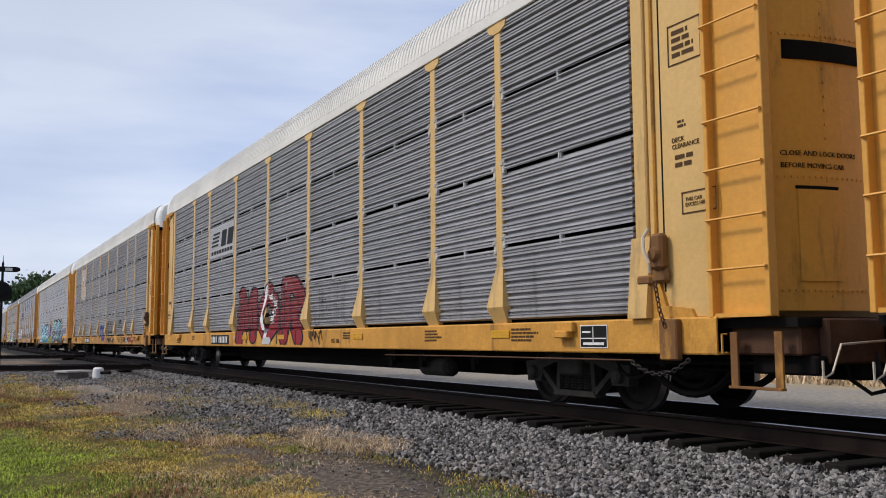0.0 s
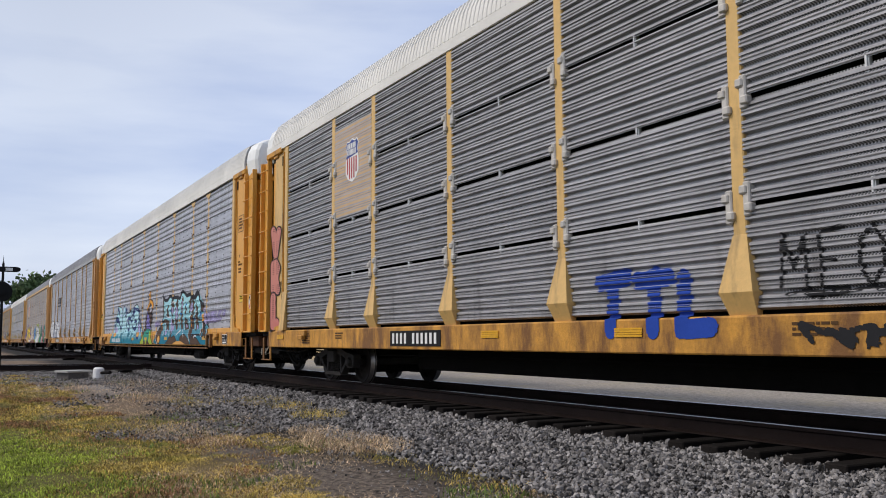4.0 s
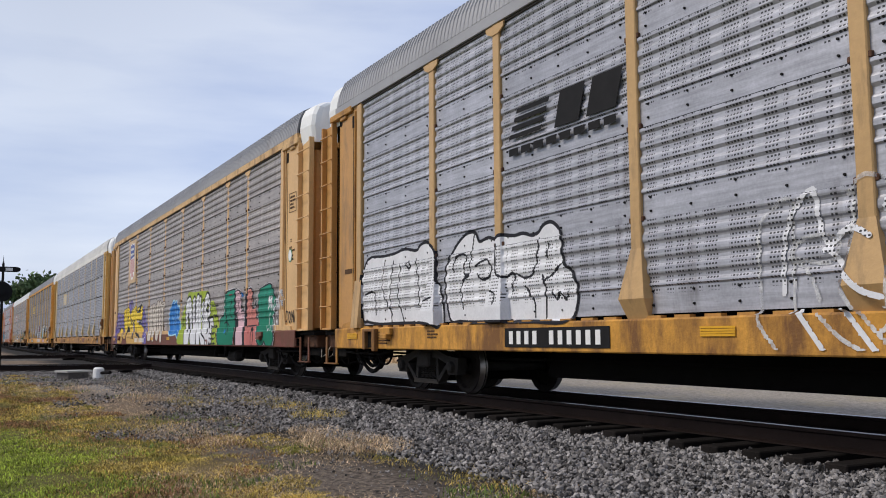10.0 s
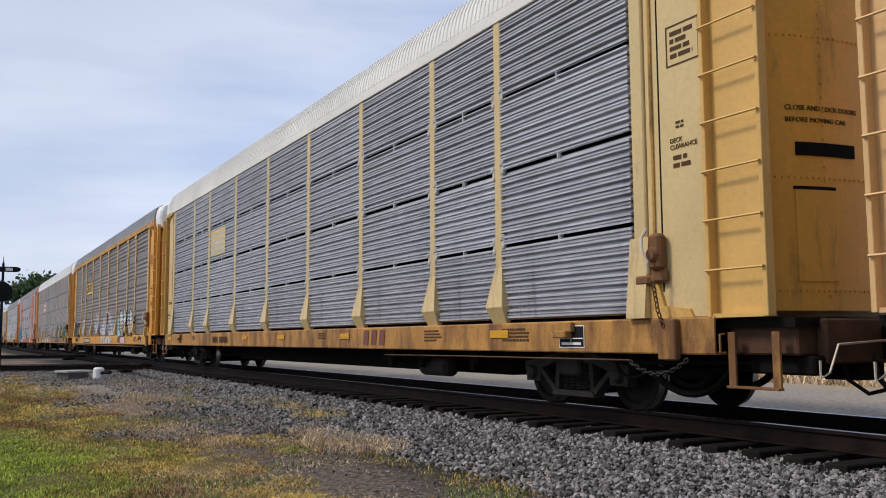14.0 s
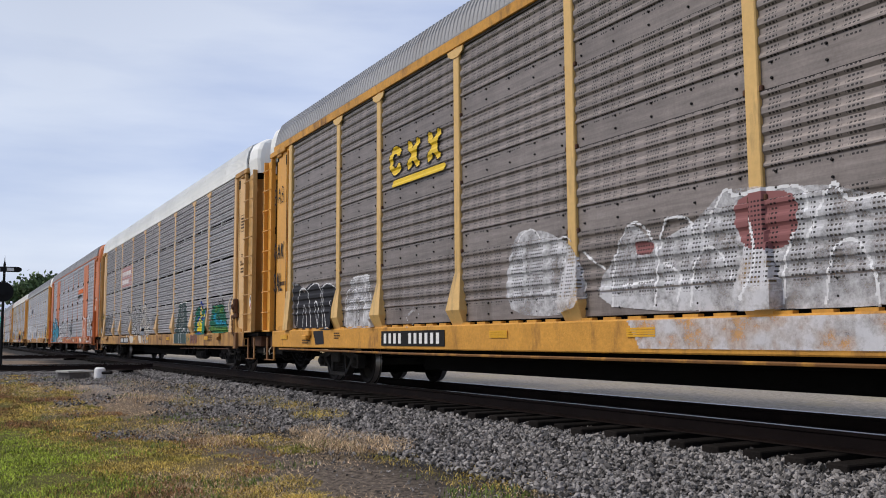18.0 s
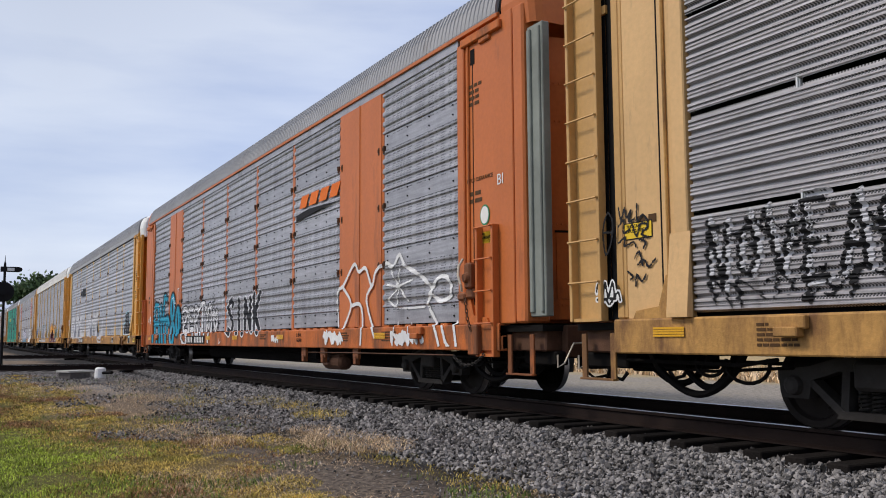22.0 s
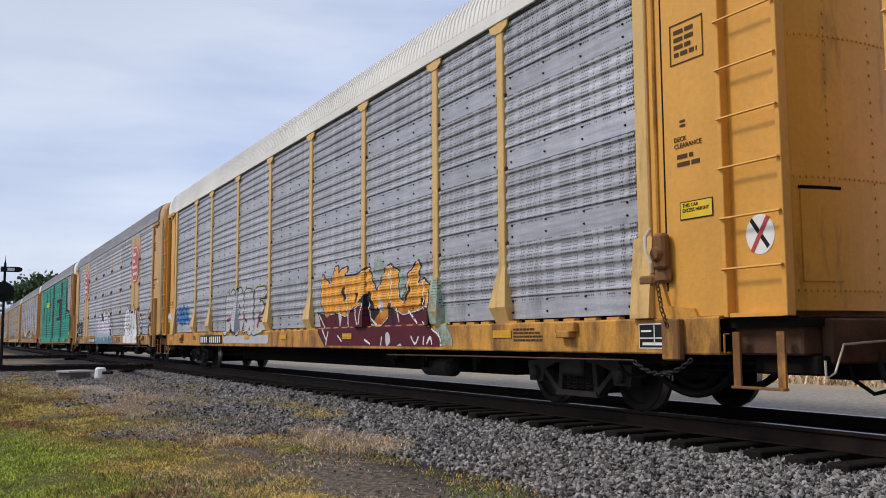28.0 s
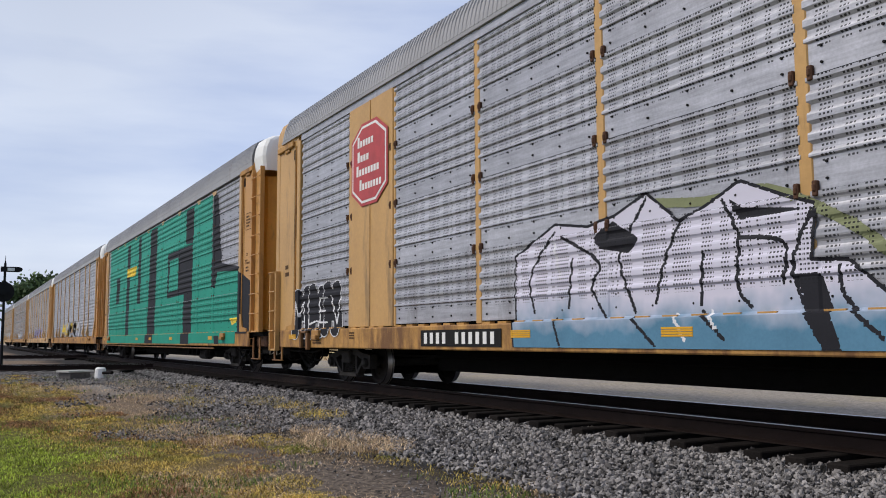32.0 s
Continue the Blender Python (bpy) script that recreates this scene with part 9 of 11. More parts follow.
spray(11, [([Fill([(1.89, 1.4), (2.34, 1.31), (3.36, 1.35), (4.49, 1.51), (5.89, 1.31), (7.02, 1.39), (7.04, 1.02), (7.33, 0.91), (7.39, 0.72), (7.26, 0.72), (5.4, 0.72), (2.52, 0.72), (2.08, 1.03)])], 0.03, I_BLACK), ([Fill([(1.89, 1.4), (2.34, 1.31), (3.36, 1.35), (4.49, 1.51), (5.89, 1.31), (7.02, 1.39), (7.04, 1.02), (7.33, 0.91), (7.39, 0.72), (7.26, 0.72), (5.4, 0.72), (2.52, 0.72), (2.08, 1.03)])], 0.0, I_MAROON), (ORANGE11, 0.045, I_BLACK), (ORANGE11, 0.014, I_WHITE), (ORANGE11, 0.0, I_FLAME), ([Fill([(4.13, 1.53), (4.52, 1.75), (4.69, 1.5), (4.81, 1.39), (5.03, 1.48), (5.05, 1.41), (4.59, 1.13), (4.54, 1.51)]),
      Fill([(3.83, 1.73), (4.02, 1.73), (4.04, 1.57), (3.89, 1.54)]),
      Fill([(5.29, 1.5), (5.43, 1.49), (5.61, 1.11), (5.47, 1.11), (5.39, 1.36), (5.3, 1.11)]),
      Fill([(6.04, 1.63), (6.18, 1.8), (6.17, 1.62), (5.9, 1.43)]),
      Fill([(6.54, 1.54), (6.69, 1.5), (6.81, 1.41), (6.58, 1.41)]),
      Fill([(3.17, 1.85), (3.31, 1.9), (3.4, 1.61), (3.26, 1.61)])], 0.0, I_BLACK),
          ([stroke((3.4, 1.83), (3.47, 1.45), (3.49, 1.08)),
      stroke((3.05, 1.47), (3.08, 1.13)),
      stroke((4.07, 1.5), (4.24, 1.14)),
      stroke((4.39, 1.51), (4.31, 1.14)),
      stroke((4.51, 1.54), (4.55, 1.27), (4.81, 1.13)),
      stroke((5.38, 2.13), (5.45, 1.81), (5.39, 1.49)),
      stroke((5.62, 1.42), (5.74, 1.16)),
      stroke((6.11, 1.33), (6.41, 1.13)),
      stroke((6.61, 1.38), (6.97, 1.07)),
      stroke((6.66, 1.76), (6.66, 1.42)),
      stroke((1.94, 1.36), (2.26, 1.11), (2.52, 0.87)),
      stroke((2.64, 1.02), (2.52, 0.77)),
      stroke((3.15, 0.94), (3.35, 0.83)),
      stroke((7.07, 1.02), (7.33, 0.9), (7.37, 0.74)),
      stroke((4.46, 0.86), (4.69, 0.79)),
      stroke((5.21, 0.91), (5.16, 0.76)),
      stroke((6.35, 0.91), (6.5, 0.79), (6.62, 0.9)),
      stroke((6.81, 0.91), (6.79, 0.79)),
      stroke((6.92, 0.8), (7.03, 0.9), (7.08, 0.79))], 0.018, I_WHITE), ([blob((5.36, 0.95), (5.49, 0.98), (5.55, 0.83), (5.4, 0.75)),
      blob((5.82, 0.75), (5.96, 0.8), (6, 0.72), (5.86, 0.72)),
      blob((2.99, 1.36), (3.16, 1.32), (3.08, 1.15)),
      blob((5.31, 2.01), (5.45, 1.96), (5.43, 1.81)),
      blob((4.93, 1.58), (5.08, 1.54), (5.13, 1.38), (4.97, 1.35))], 0.0, I_FADED)], "orange jagged letters with white edges over maroon", step=0.022)
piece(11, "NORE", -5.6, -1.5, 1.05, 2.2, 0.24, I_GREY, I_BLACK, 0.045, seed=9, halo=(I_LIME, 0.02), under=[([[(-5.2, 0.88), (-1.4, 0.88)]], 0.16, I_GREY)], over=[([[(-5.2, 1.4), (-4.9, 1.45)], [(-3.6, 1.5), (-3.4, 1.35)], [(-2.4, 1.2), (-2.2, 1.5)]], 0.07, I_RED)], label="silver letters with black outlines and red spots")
spray(11, [(letters("UNRN", -11.7, -10.0, 1.55, 1.95, 3, 1.0), 0.045, I_BLUE), (scrawl(-11.7, -9.8, 1.4, 1.6, 8, 6), 0.035, I_BLUE), (scrawl(-13.1, -12.4, 1.45, 1.8, 3, 4), 0.03, I_WHITE)], "smudged blue tag")
# car 12
FIGURE12 = [Fill([(5.93, 0.72), (5.7, 0.74), (5.66, 1.1), (5.69, 1.39), (5.5, 1.32), (5.6, 1.64), (5.7, 1.99), (6.33, 2.43), (6.38, 2.29), (6.84, 2.11), (7.08, 2.15), (7.14, 2.38), (7.43, 2.06), (7.99, 2.06), (8.06, 2.37), (8.25, 2.04), (8.32, 1.93), (8.65, 2.18), (8.92, 1.5), (9.02, 1.12), (9.24, 0.7)])]
spray(12, [(FIGURE12, 0.05, I_BLACK), (FIGURE12, 0.0, I_WHITE), ([stroke((6.33, 2.38), (6.35, 1.98), (6.3, 1.7)),
      stroke((6.03, 1.9), (6.25, 1.48), (6.35, 1.16)),
      stroke((6.48, 1.85), (6.41, 1.52), (6.35, 1.16)),
      stroke((6.37, 1.16), (6.4, 0.86), (6.36, 0.72)),
      stroke((6.82, 2.09), (6.85, 1.6), (6.71, 1.6), (6.8, 1.28), (6.81, 0.72)),
      stroke((7.14, 2.36), (7.14, 1.73)),
      stroke((7.14, 2.38), (7.43, 2.06), (7.71, 1.78), (7.64, 1.44), (7.41, 1.53), (7.6, 1.2), (7.72, 0.85), (7.7, 0.72)),
      stroke((7.31, 1.86), (7.3, 1.35), (7.09, 1.53), (6.82, 1.52)),
      stroke((7.29, 1.3), (7, 1.3), (6.94, 1.22), (7.26, 1.18), (7.28, 1.11), (7.03, 1.08)),
      stroke((7.01, 1.43), (7.1, 1.05)),
      stroke((8.06, 2.35), (8.05, 1.65)),
      stroke((7.61, 1.31), (7.85, 1.18), (7.95, 1.04), (8.04, 0.72)),
      stroke((7.43, 2.05), (8.01, 2.05)),
      stroke((8.13, 1.41), (8.34, 1.57)),
      stroke((8.08, 0.99), (8.18, 1.31), (8.33, 1.44))], 0.024, I_BLACK)], "white spiky shape with black outlines")
spray(12, [([blob((9.42, 1.62), (9.68, 1.9), (9.98, 1.66), (9.75, 1.36))], 0.07, I_BLACK), ([blob((9.42, 1.62), (9.68, 1.9), (9.98, 1.66), (9.75, 1.36))], -0.02, I_WHITE), ([blob((9.45, 0.92), (9.72, 1.2), (10.05, 0.98), (9.75, 0.8))], 0.04, I_BLACK), ([blob((9.5, 0.92), (9.72, 1.1), (9.9, 0.95), (9.72, 0.84))], 0.0, I_WHITE), (scrawl(9.55, 9.9, 1.5, 1.75, 4, 3), 0.010, I_BLACK)], "black and white round shapes")
spray(12, [([stroke((-0.81, 2.35), (0.2, 2.23), (0.99, 2.24), (1.86, 1.82), (2.21, 1.54))], 0.05, I_OLIVE)], "olive haze")
spray(12, [([Fill(((-3.23, 0.7), (-3.28, 1.23), (-3.24, 1.94), (-2.37, 2.27), (-1.71, 2.17), (-1.21, 2.24), (-0.67, 2.42), (-0.16, 2.05), (0.19, 2.16), (0.43, 2.25), (0.66, 2.35), (1.19, 2.13), (1.51, 2.02), (1.44, 1.53), (1.82, 1.5), (2.19, 1.18), (2.68, 0.84), (2.9, 0.7), (-2.71, 0.7)))], 0.035, I_BLACK), ([Fill(((-3.23, 0.7), (-3.28, 1.23), (-3.24, 1.94), (-2.37, 2.27), (-1.71, 2.17), (-1.21, 2.24), (-0.67, 2.42), (-0.16, 2.05), (0.19, 2.16), (0.43, 2.25), (0.66, 2.35), (1.19, 2.13), (1.51, 2.02), (1.44, 1.53), (1.82, 1.5), (2.19, 1.18), (2.68, 0.84), (2.9, 0.7), (-2.71, 0.7)))], 0.0, I_SILVER), ([Fill(((-1.61, 2.04), (-1.24, 2.2), (-0.77, 1.95), (-0.98, 1.81), (-1.47, 1.9))), Fill(((1.25, 1.43), (1.55, 1.42), (1.79, 0.7), (1.6, 0.7))), Fill(((0.49, 2.23), (0.7, 2.1), (1.49, 2), (0.64, 1.99)))], 0.0, I_BLACK), ([stroke((-2.85, 1.19), (-2.91, 1.67), (-2.38, 2.19)),
      stroke((-2.22, 2.11), (-1.48, 1.74), (-1.64, 1.46), (-1.37, 1.1)),
      stroke((-2, 1.83), (-2.11, 1.24)),
      stroke((-0.68, 2.37), (-0.97, 2.02), (-1.12, 1.72), (-0.88, 1.15)),
      stroke((-0.16, 2.05), (-0.39, 1.68), (-0.55, 1.24)),
      stroke((0.16, 1.71), (0.11, 1.19)),
      stroke((0.43, 2.21), (0.63, 1.85), (0.6, 1.35), (0.76, 1.15)),
      stroke((0.63, 1.82), (1.16, 1.73), (1.14, 1.36)),
      stroke((1.49, 1.98), (1.25, 1.43), (1.65, 0.7)),
      stroke((1.74, 1.47), (1.77, 1.21), (2.16, 0.85)),
      stroke((-0.89, 1.09), (-0.51, 0.78)),
      stroke((0.13, 1.13), (0.46, 0.85)),
      stroke((-2.36, 1.11), (-2.22, 0.78))], 0.022, I_BLACK), ([stroke((-0.24, 1.11), (-0.07, 0.84)), stroke((0.25, 1.13), (0.35, 0.96)), stroke((-2.39, 2.06), (-2.25, 1.58))], 0.02, I_WHITE)], "silver and steel blue letters with black lines")
piece(12, "MMM", -12.3, -9.3, 0.9, 2.0, 0.26, I_BLACK, I_WHITE, 0.03, seed=4, over=[(letters("MLEV", -12.2, -9.4, 1.2, 1.7, 3), 0.03, I_WHITE)], label="black piece edged in white")
# car 13: green block letters over the whole side
G13 = [Fill(((-11.48, 0.7), (-11.31, 5.23), (8.87, 5.19), (8.91, 2.42), (9.28, 2.4), (9.61, 2.85), (11.85, 2.8), (11.78, 0.77)))]
spray(13, [(G13, 0.0, I_BRIGHT), ([Fill(((-6.27, 5.02), (-5.56, 5.05), (-5.73, 1.07), (-6.55, 1.07))),
      Fill(((-3.51, 5.15), (-2.93, 5.14), (-2.95, 2.37), (-3.67, 2.39))),
      Fill(((-0.88, 5.17), (0.46, 5.14), (0.23, 0.73), (-1.37, 0.73))),
      Fill(((2.48, 3.94), (6.39, 3.94), (6.31, 0.75), (5.11, 0.75), (5.14, 2.38), (2.45, 2.35))),
      Fill(((5.36, 5.15), (6.51, 5.13), (6.42, 3.97), (5.34, 4.04))),
      Fill(((9, 5.18), (9.53, 5.1), (10.01, 3.06), (12.06, 2.8), (11.85, 2.71), (9.61, 2.83), (9.28, 2.37), (8.86, 2.43))),
      Fill(((11.85, 2.71), (12.92, 2.38), (12.87, 1.03), (11.79, 1.04))),
      Fill(((-9.21, 3.77), (-8.23, 3.76), (-8.47, 2.56), (-9.33, 2.59))),
      Fill(((9.48, 0.99), (10.06, 0.99), (10.1, 0.74), (9.59, 0.73)))], 0.0, I_BLACK), ([Fill(((2.83, 3.66), (4.31, 3.69), (4.28, 2.59), (2.7, 2.56)))], 0.0, I_BRIGHT), ([Fill(((-6.39, 4), (-3.91, 4), (-4.17, 3.6), (-6.28, 3.64))), Fill(((10.97, 1.46), (11.81, 1.47), (11.7, 1.36), (11.17, 1.26)))], 0.0, I_YELLOW)], "sea green block letters over the whole side", step=0.036)
# far cars: low tags
for k, seed, m in ((14, 3, I_YELLOW), (14, 5, I_FADED), (15, 6, I_LAV), (16, 7, I_FADED), (17, 8, I_FADED)):
    piece(k, "MASO", -8 + seed, 1 + seed, 1.14, 2.0, 0.22, m, I_GREY, 0.05, seed=seed, step=0.06)


# ---- lettering, plates and fittings on the cars ----
TEXTS = {}


def lettering(text, size, spacing=1.0):
    """Words as a flat mesh in the built-in font, in the xz plane, from its lower left."""
    key = (text, size)
    if key not in TEXTS:
        cu = bpy.data.curves.new("lettering", "FONT")
        cu.body, cu.size, cu.extrude, cu.space_line, cu.resolution_u = text, size, 0.002, 1.0, 2
        ob = bpy.data.objects.new("lettering", cu)
        scene.collection.objects.link(ob)
        bpy.context.view_layer.update()
        me = bpy.data.meshes.new_from_object(ob.evaluated_get(bpy.context.evaluated_depsgraph_get()))
        bpy.data.objects.remove(ob)
        me.materials.clear()
        me.transform(Matrix.Rotation(radians(90), 4, "X"))
        TEXTS[key] = me
    return TEXTS[key]


def words(k, text, x, z, size, material, y=None, name="lettering"):
    car = LOOKS[k][2]
    y = (float(surface(k, x, z)) if y is None else y) - 0.006
    return part(name, lettering(text, size), material, car, m=pose(x, y, z))


def bars(k, x, z, w, rows, h, material, seed=1, y=None, name="stencil_block"):
    """A block of small lettering too fine to read: rows of short bars."""
    rn = random.Random(seed)
    bm = bmesh.new()
    for r in range(rows):
        a, end = 0.0, w * rn.uniform(0.6, 1.0)
        while a < end:
            b = min(end, a + rn.uniform(1.2, 4.5) * h)
            box(bm, a, b, 0, 0.003, -r * h * 1.8 - h, -r * h * 1.8)
            a = b + h * 0.6
    y = (float(surface(k, x + w / 2, z)) if y is None else y) - 0.006
    return tagged(part(name, bm, material, LOOKS[k][2], m=pose(x, y, z)), kind="stuff")


def number_plate(k, x0, x1, z0, z1, ground, ink_mat, groups=(4, 6)):
    """A number panel: characters as plain upright bars."""
    car = LOOKS[k][2]
    y = SILL_Y - 0.006
    pl = part("number_panel", boxes((x0, x1, y - 0.004, y, z0, z1)), ground, car) if ground else None
    n = sum(groups) + len(groups) - 1
    w = (x1 - x0) / (n + 1)
    bar = shared(f"number_bar:{w:.3f}", lambda: boxes((0, w * 0.50, -0.009, -0.0055, z0 + (z1 - z0) * 0.16, z1 - (z1 - z0) * 0.16)), ink_mat)
    i = 0.5
    for g in groups:
        for c in range(g):
            part("number_bar", bar, ink_mat, pl or car, m=pose(x0 + w * (i + 0.12), y, 0))
            i += 1
        i += 1


def frame_box(k, x0, x1, z0, z1, material, t=0.014, y=None):
    y = (float(surface(k, (x0 + x1) / 2, (z0 + z1) / 2)) if y is None else y) - 0.005
    bm = boxes((x0, x1, y - 0.002, y, z1 - t, z1), (x0, x1, y - 0.002, y, z0, z0 + t), (x0, x0 + t, y - 0.002, y, z0, z1), (x1 - t, x1, y - 0.002, y, z0, z1))
    return part("stencil_frame", bm, material, LOOKS[k][2])


def plaque(k, x0, x1, z0, z1, ground, edge, text="", ink_mat=None, size=0.06):
    car = LOOKS[k][2]
    y = float(surface(k, (x0 + x1) / 2, (z0 + z1) / 2)) - 0.004
    pl = part("plaque", boxes((x0, x1, y - 0.003, y, z0, z1)), edge, car)
    part("plaque_face", boxes((x0 + 0.012, x1 - 0.012, y - 0.006, y - 0.0035, z0 + 0.012, z1 - 0.012)), ground, pl)
    if text:
        part("plaque_lettering", lettering(text, size), ink_mat or BLACK, pl, m=pose(x0 + 0.04, y - 0.0085, z1 - size * 1.15))
    return pl


SIGN_RED = mat("sign_red", (0.45, 0.05, 0.05), 0.5, 0, 0.15, 5, dirt=(0.5, 0.4, 0.36), dirt_amount=0.25)
SIGN_BLUE = mat("sign_blue", (0.03, 0.06, 0.26), 0.5, 0, 0.1, 4)
SIGN_YELLOW = mat("sign_yellow", (0.75, 0.50, 0.02), 0.5, 0, 0.1, 4)
SIGN_GREEN = mat("sign_green", (0.02, 0.22, 0.09), 0.5, 0, 0.1, 4)
PALE_PANEL = mat("pale_grey_sign_panel", (0.46, 0.45, 0.46), 0.5, 0, 0.1, 2, dirt=(0.3, 0.28, 0.26), dirt_amount=0.3)
TAN_PANEL = mat("tan_sign_panel", (0.55, 0.37, 0.20), 0.5, 0, 0.1, 2, dirt=GRIME, dirt_amount=0.3)


def chain(bm, path, link=0.055, r=0.009):
    """Interlocked links along a path."""
    pts = [Vector(p) for p in path]
    total = [0.0]
    for a, b in zip(pts, pts[1:]):
        total.append(total[-1] + (b - a).length)
    n = int(total[-1] / link)
    for i in range(n):
        s = (i + 0.5) * link
        j = max(k for k in range(len(pts) - 1) if total[k] <= s)
        d = (pts[j + 1] - pts[j]).normalized()
        c = pts[j] + d * (s - total[j])
        side = Vector((0, 1, 0)) if i % 2 else d.cross(Vector((0, 1, 0))).normalized()
        ring = [c + d * link * 0.62 * math.cos(a) + side * 0.022 * math.sin(a) for a in np.linspace(0, 2 * math.pi, 7)]
        tube(bm, ring, r, 4)
    return bm


def hand_brake_shape():
    bm = boxes((12.06, 12.30, -1.57, -1.49, 1.44, 1.60), (12.10, 12.28, -1.62, -1.50, 1.58, 1.96), (11.84, 12.08, -1.59, -1.49, 1.42, 1.54), bevel=0.03)
    lathe(bm, [(-1.66, 0.0), (-1.66, 0.06), (-1.62, 0.085), (-1.58, 0.085)], 12, "y", (12.18, 0, 1.74))
    return bm


def fittings(k):
    """Brake gear, reservoirs, brackets and reflectors that all the cars carry."""
    car = LOOKS[k][2]
    spec = CAR_SPECS[k]
    color = COLOURS[(spec[8] or spec[1]).name]
    sill_mat, rough_mat = worn(color, 0.45 if k in (0, 1, 7) else 0.80), worn(color, 1.25, scale=3.1)
    braked = k in (1, 2, 6, 7, 8, 9, 11, 12)
    if braked:
        part("hand_brake", shared("hand_brake", hand_brake_shape), RUSTY if k in (2, 8) else rough_mat, car, "rusty hand brake housing", m=pose(0.1, 0, 0))
        part("brake_lever", shared("brake_lever", lambda: tube(bmesh.new(), [(12.10, -1.62, 2.02), (12.08, -1.68, 1.92), (12.14, -1.73, 1.78), (12.22, -1.73, 1.64), (12.20, -1.70, 1.54)], 0.018, 6)), TAN_LEVER, car, "pale worn brake lever", m=pose(0.1, 0, 0))
        part("brake_chain", shared("brake_chain", lambda: chain(bmesh.new(), [(12.22, -1.66, 1.45), (12.28, -1.66, 1.15), (12.34, -1.62, 0.92)])), RUSTY, car, m=pose(0.1, 0, 0))
        part("chain_bracket", shared("chain_bracket", lambda: boxes((12.22, 12.48, -1.63, -1.54, 0.64, 1.06), bevel=0.015)), rough_mat, car, m=pose(0.1, 0, 0))
        loop = [(11.55 + 0.9 * u, -1.60, 0.62 - 0.52 * u * (1 - u) * 1.15 + 0.05 * u) for u in np.linspace(0, 1, 14)]
        part("slack_chain", shared("slack_chain", lambda: chain(bmesh.new(), [tuple(float(v) for v in p) for p in loop])), CAST, car, m=pose(0.3, 0, 0))
        part("brake_rod", shared("brake_rod", lambda: tube(bmesh.new(), [(5.2, -1.45, 0.60), (8.0, -1.58, 0.62), (11.85, -1.60, 0.63)], 0.011, 5)), RUSTY, car)
    part("air_reservoir", shared("air_reservoir", lambda: lathe(bmesh.new(), [(-0.5, 0.0), (-0.48, 0.10), (-0.42, 0.16), (0.42, 0.16), (0.48, 0.10), (0.5, 0.0)], 14, "x")), RUSTY if k == 9 else CAST, car, m=pose(6.25, -1.2 if k == 9 else -0.95, 0.42))
    for x in (5.0, 6.15, 7.86):
        part("hanger", shared("hanger", lambda: boxes((-0.13, 0.13, -0.03, 0.03, 0.50, 0.74), (-0.06, 0.06, -0.05, 0.05, 0.40, 0.56), bevel=0.01)), rough_mat if k == 9 else STEEL_DARK, car, m=pose(x, -1.45 if k == 9 else -1.2, 0))
    part("brake_valve", shared("brake_valve", lambda: boxes((-0.16, 0.16, -0.12, 0.12, -0.16, 0.2), (-0.3, -0.1, -0.09, 0.09, -0.1, 0.1), bevel=0.03)), STEEL_DARK, car, m=pose(4.4, -0.9, 0.6))
    if k in (3, 7, 13):
        part("side_pipe", shared("side_pipe", lambda: tube(bmesh.new(), [(-12.6, -1.52, 0.66), (-6.0, -1.53, 0.63), (9.5, -1.53, 0.63)], 0.02, 6)), rough_mat, car)
    part("train_pipe", shared("train_pipe", lambda: tube(bmesh.new(), [(-13.9, -0.45, 0.62), (-8.5, -0.62, 0.56), (8.5, -0.62, 0.56), (13.9, -0.45, 0.62)], 0.022, 5)), STEEL_DARK, car)
    for x in (-10.62, 10.62):
        part("jacking_bracket", shared("jacking_bracket", lambda: boxes((-0.20, 0.20, -0.07, 0.0, -0.02, 0.10), (-0.12, 0.14, -0.11, 0.0, -0.09, 0.0), bevel=0.012)), sill_mat, car, m=pose(x, SILL_Y, 0.96))
    if k in (3, 4, 10, 12):
        for x in (-11.3, 9.85):
            pk = part("jack_pocket", shared("jack_pocket", lambda: boxes((-0.25, -0.15, -0.08, 0.0, 0.69, 1.05), (0.15, 0.27, -0.08, 0.0, 0.66, 1.05), (-0.25, 0.27, -0.08, 0.0, 1.0, 1.05), bevel=0.01)), rough_mat, car, m=pose(x, SILL_Y, 0))
            # the pocket's dark hollow is a near-black plate between the ribs, painted shade
            part("pocket_back", shared("pocket_back", lambda: boxes((-0.15, 0.15, -0.012, -0.004, 0.72, 1.0))), STEEL_DARK, pk)
    part("grab_iron", shared("grab_iron", lambda: tube(bmesh.new(), [(13.1, -1.47, 0.9), (13.1, -1.53, 0.9), (13.1, -1.53, 0.72), (13.1, -1.47, 0.72)], 0.012, 5)), sill_mat, car)
    for x in (-12.4, -3.3, -0.4, 4.0 if k == 1 else 3.4, 8.9):
        part("reflector", shared("reflector", lambda: boxes(*[(0, 0.46, -0.004, 0.0, 0.026 * i, 0.026 * i + 0.021) for i in range(4)])), SAFETY, car, m=pose(x, SILL_Y - 0.012, 0.88))
    rn = random.Random(k)
    for x, w, r in ((-10.9, 0.55, 5), (-9.0, 0.4, 3), (3.4 if k == 1 else 2.2, 0.5, 3), (7.0, 0.6, 4), (9.4, 0.7, 4)):
        bars(k, x + rn.uniform(-0.2, 0.2), 1.0, w, r, 0.026, BROWNINK, seed=k * 10 + r)
    # end panel stencils
    if spec[0] != "W":
        zb = 3.34 if k == 10 else 3.72
        frame_box(k, 12.44, 12.92, zb, zb + 0.44, BROWNINK)
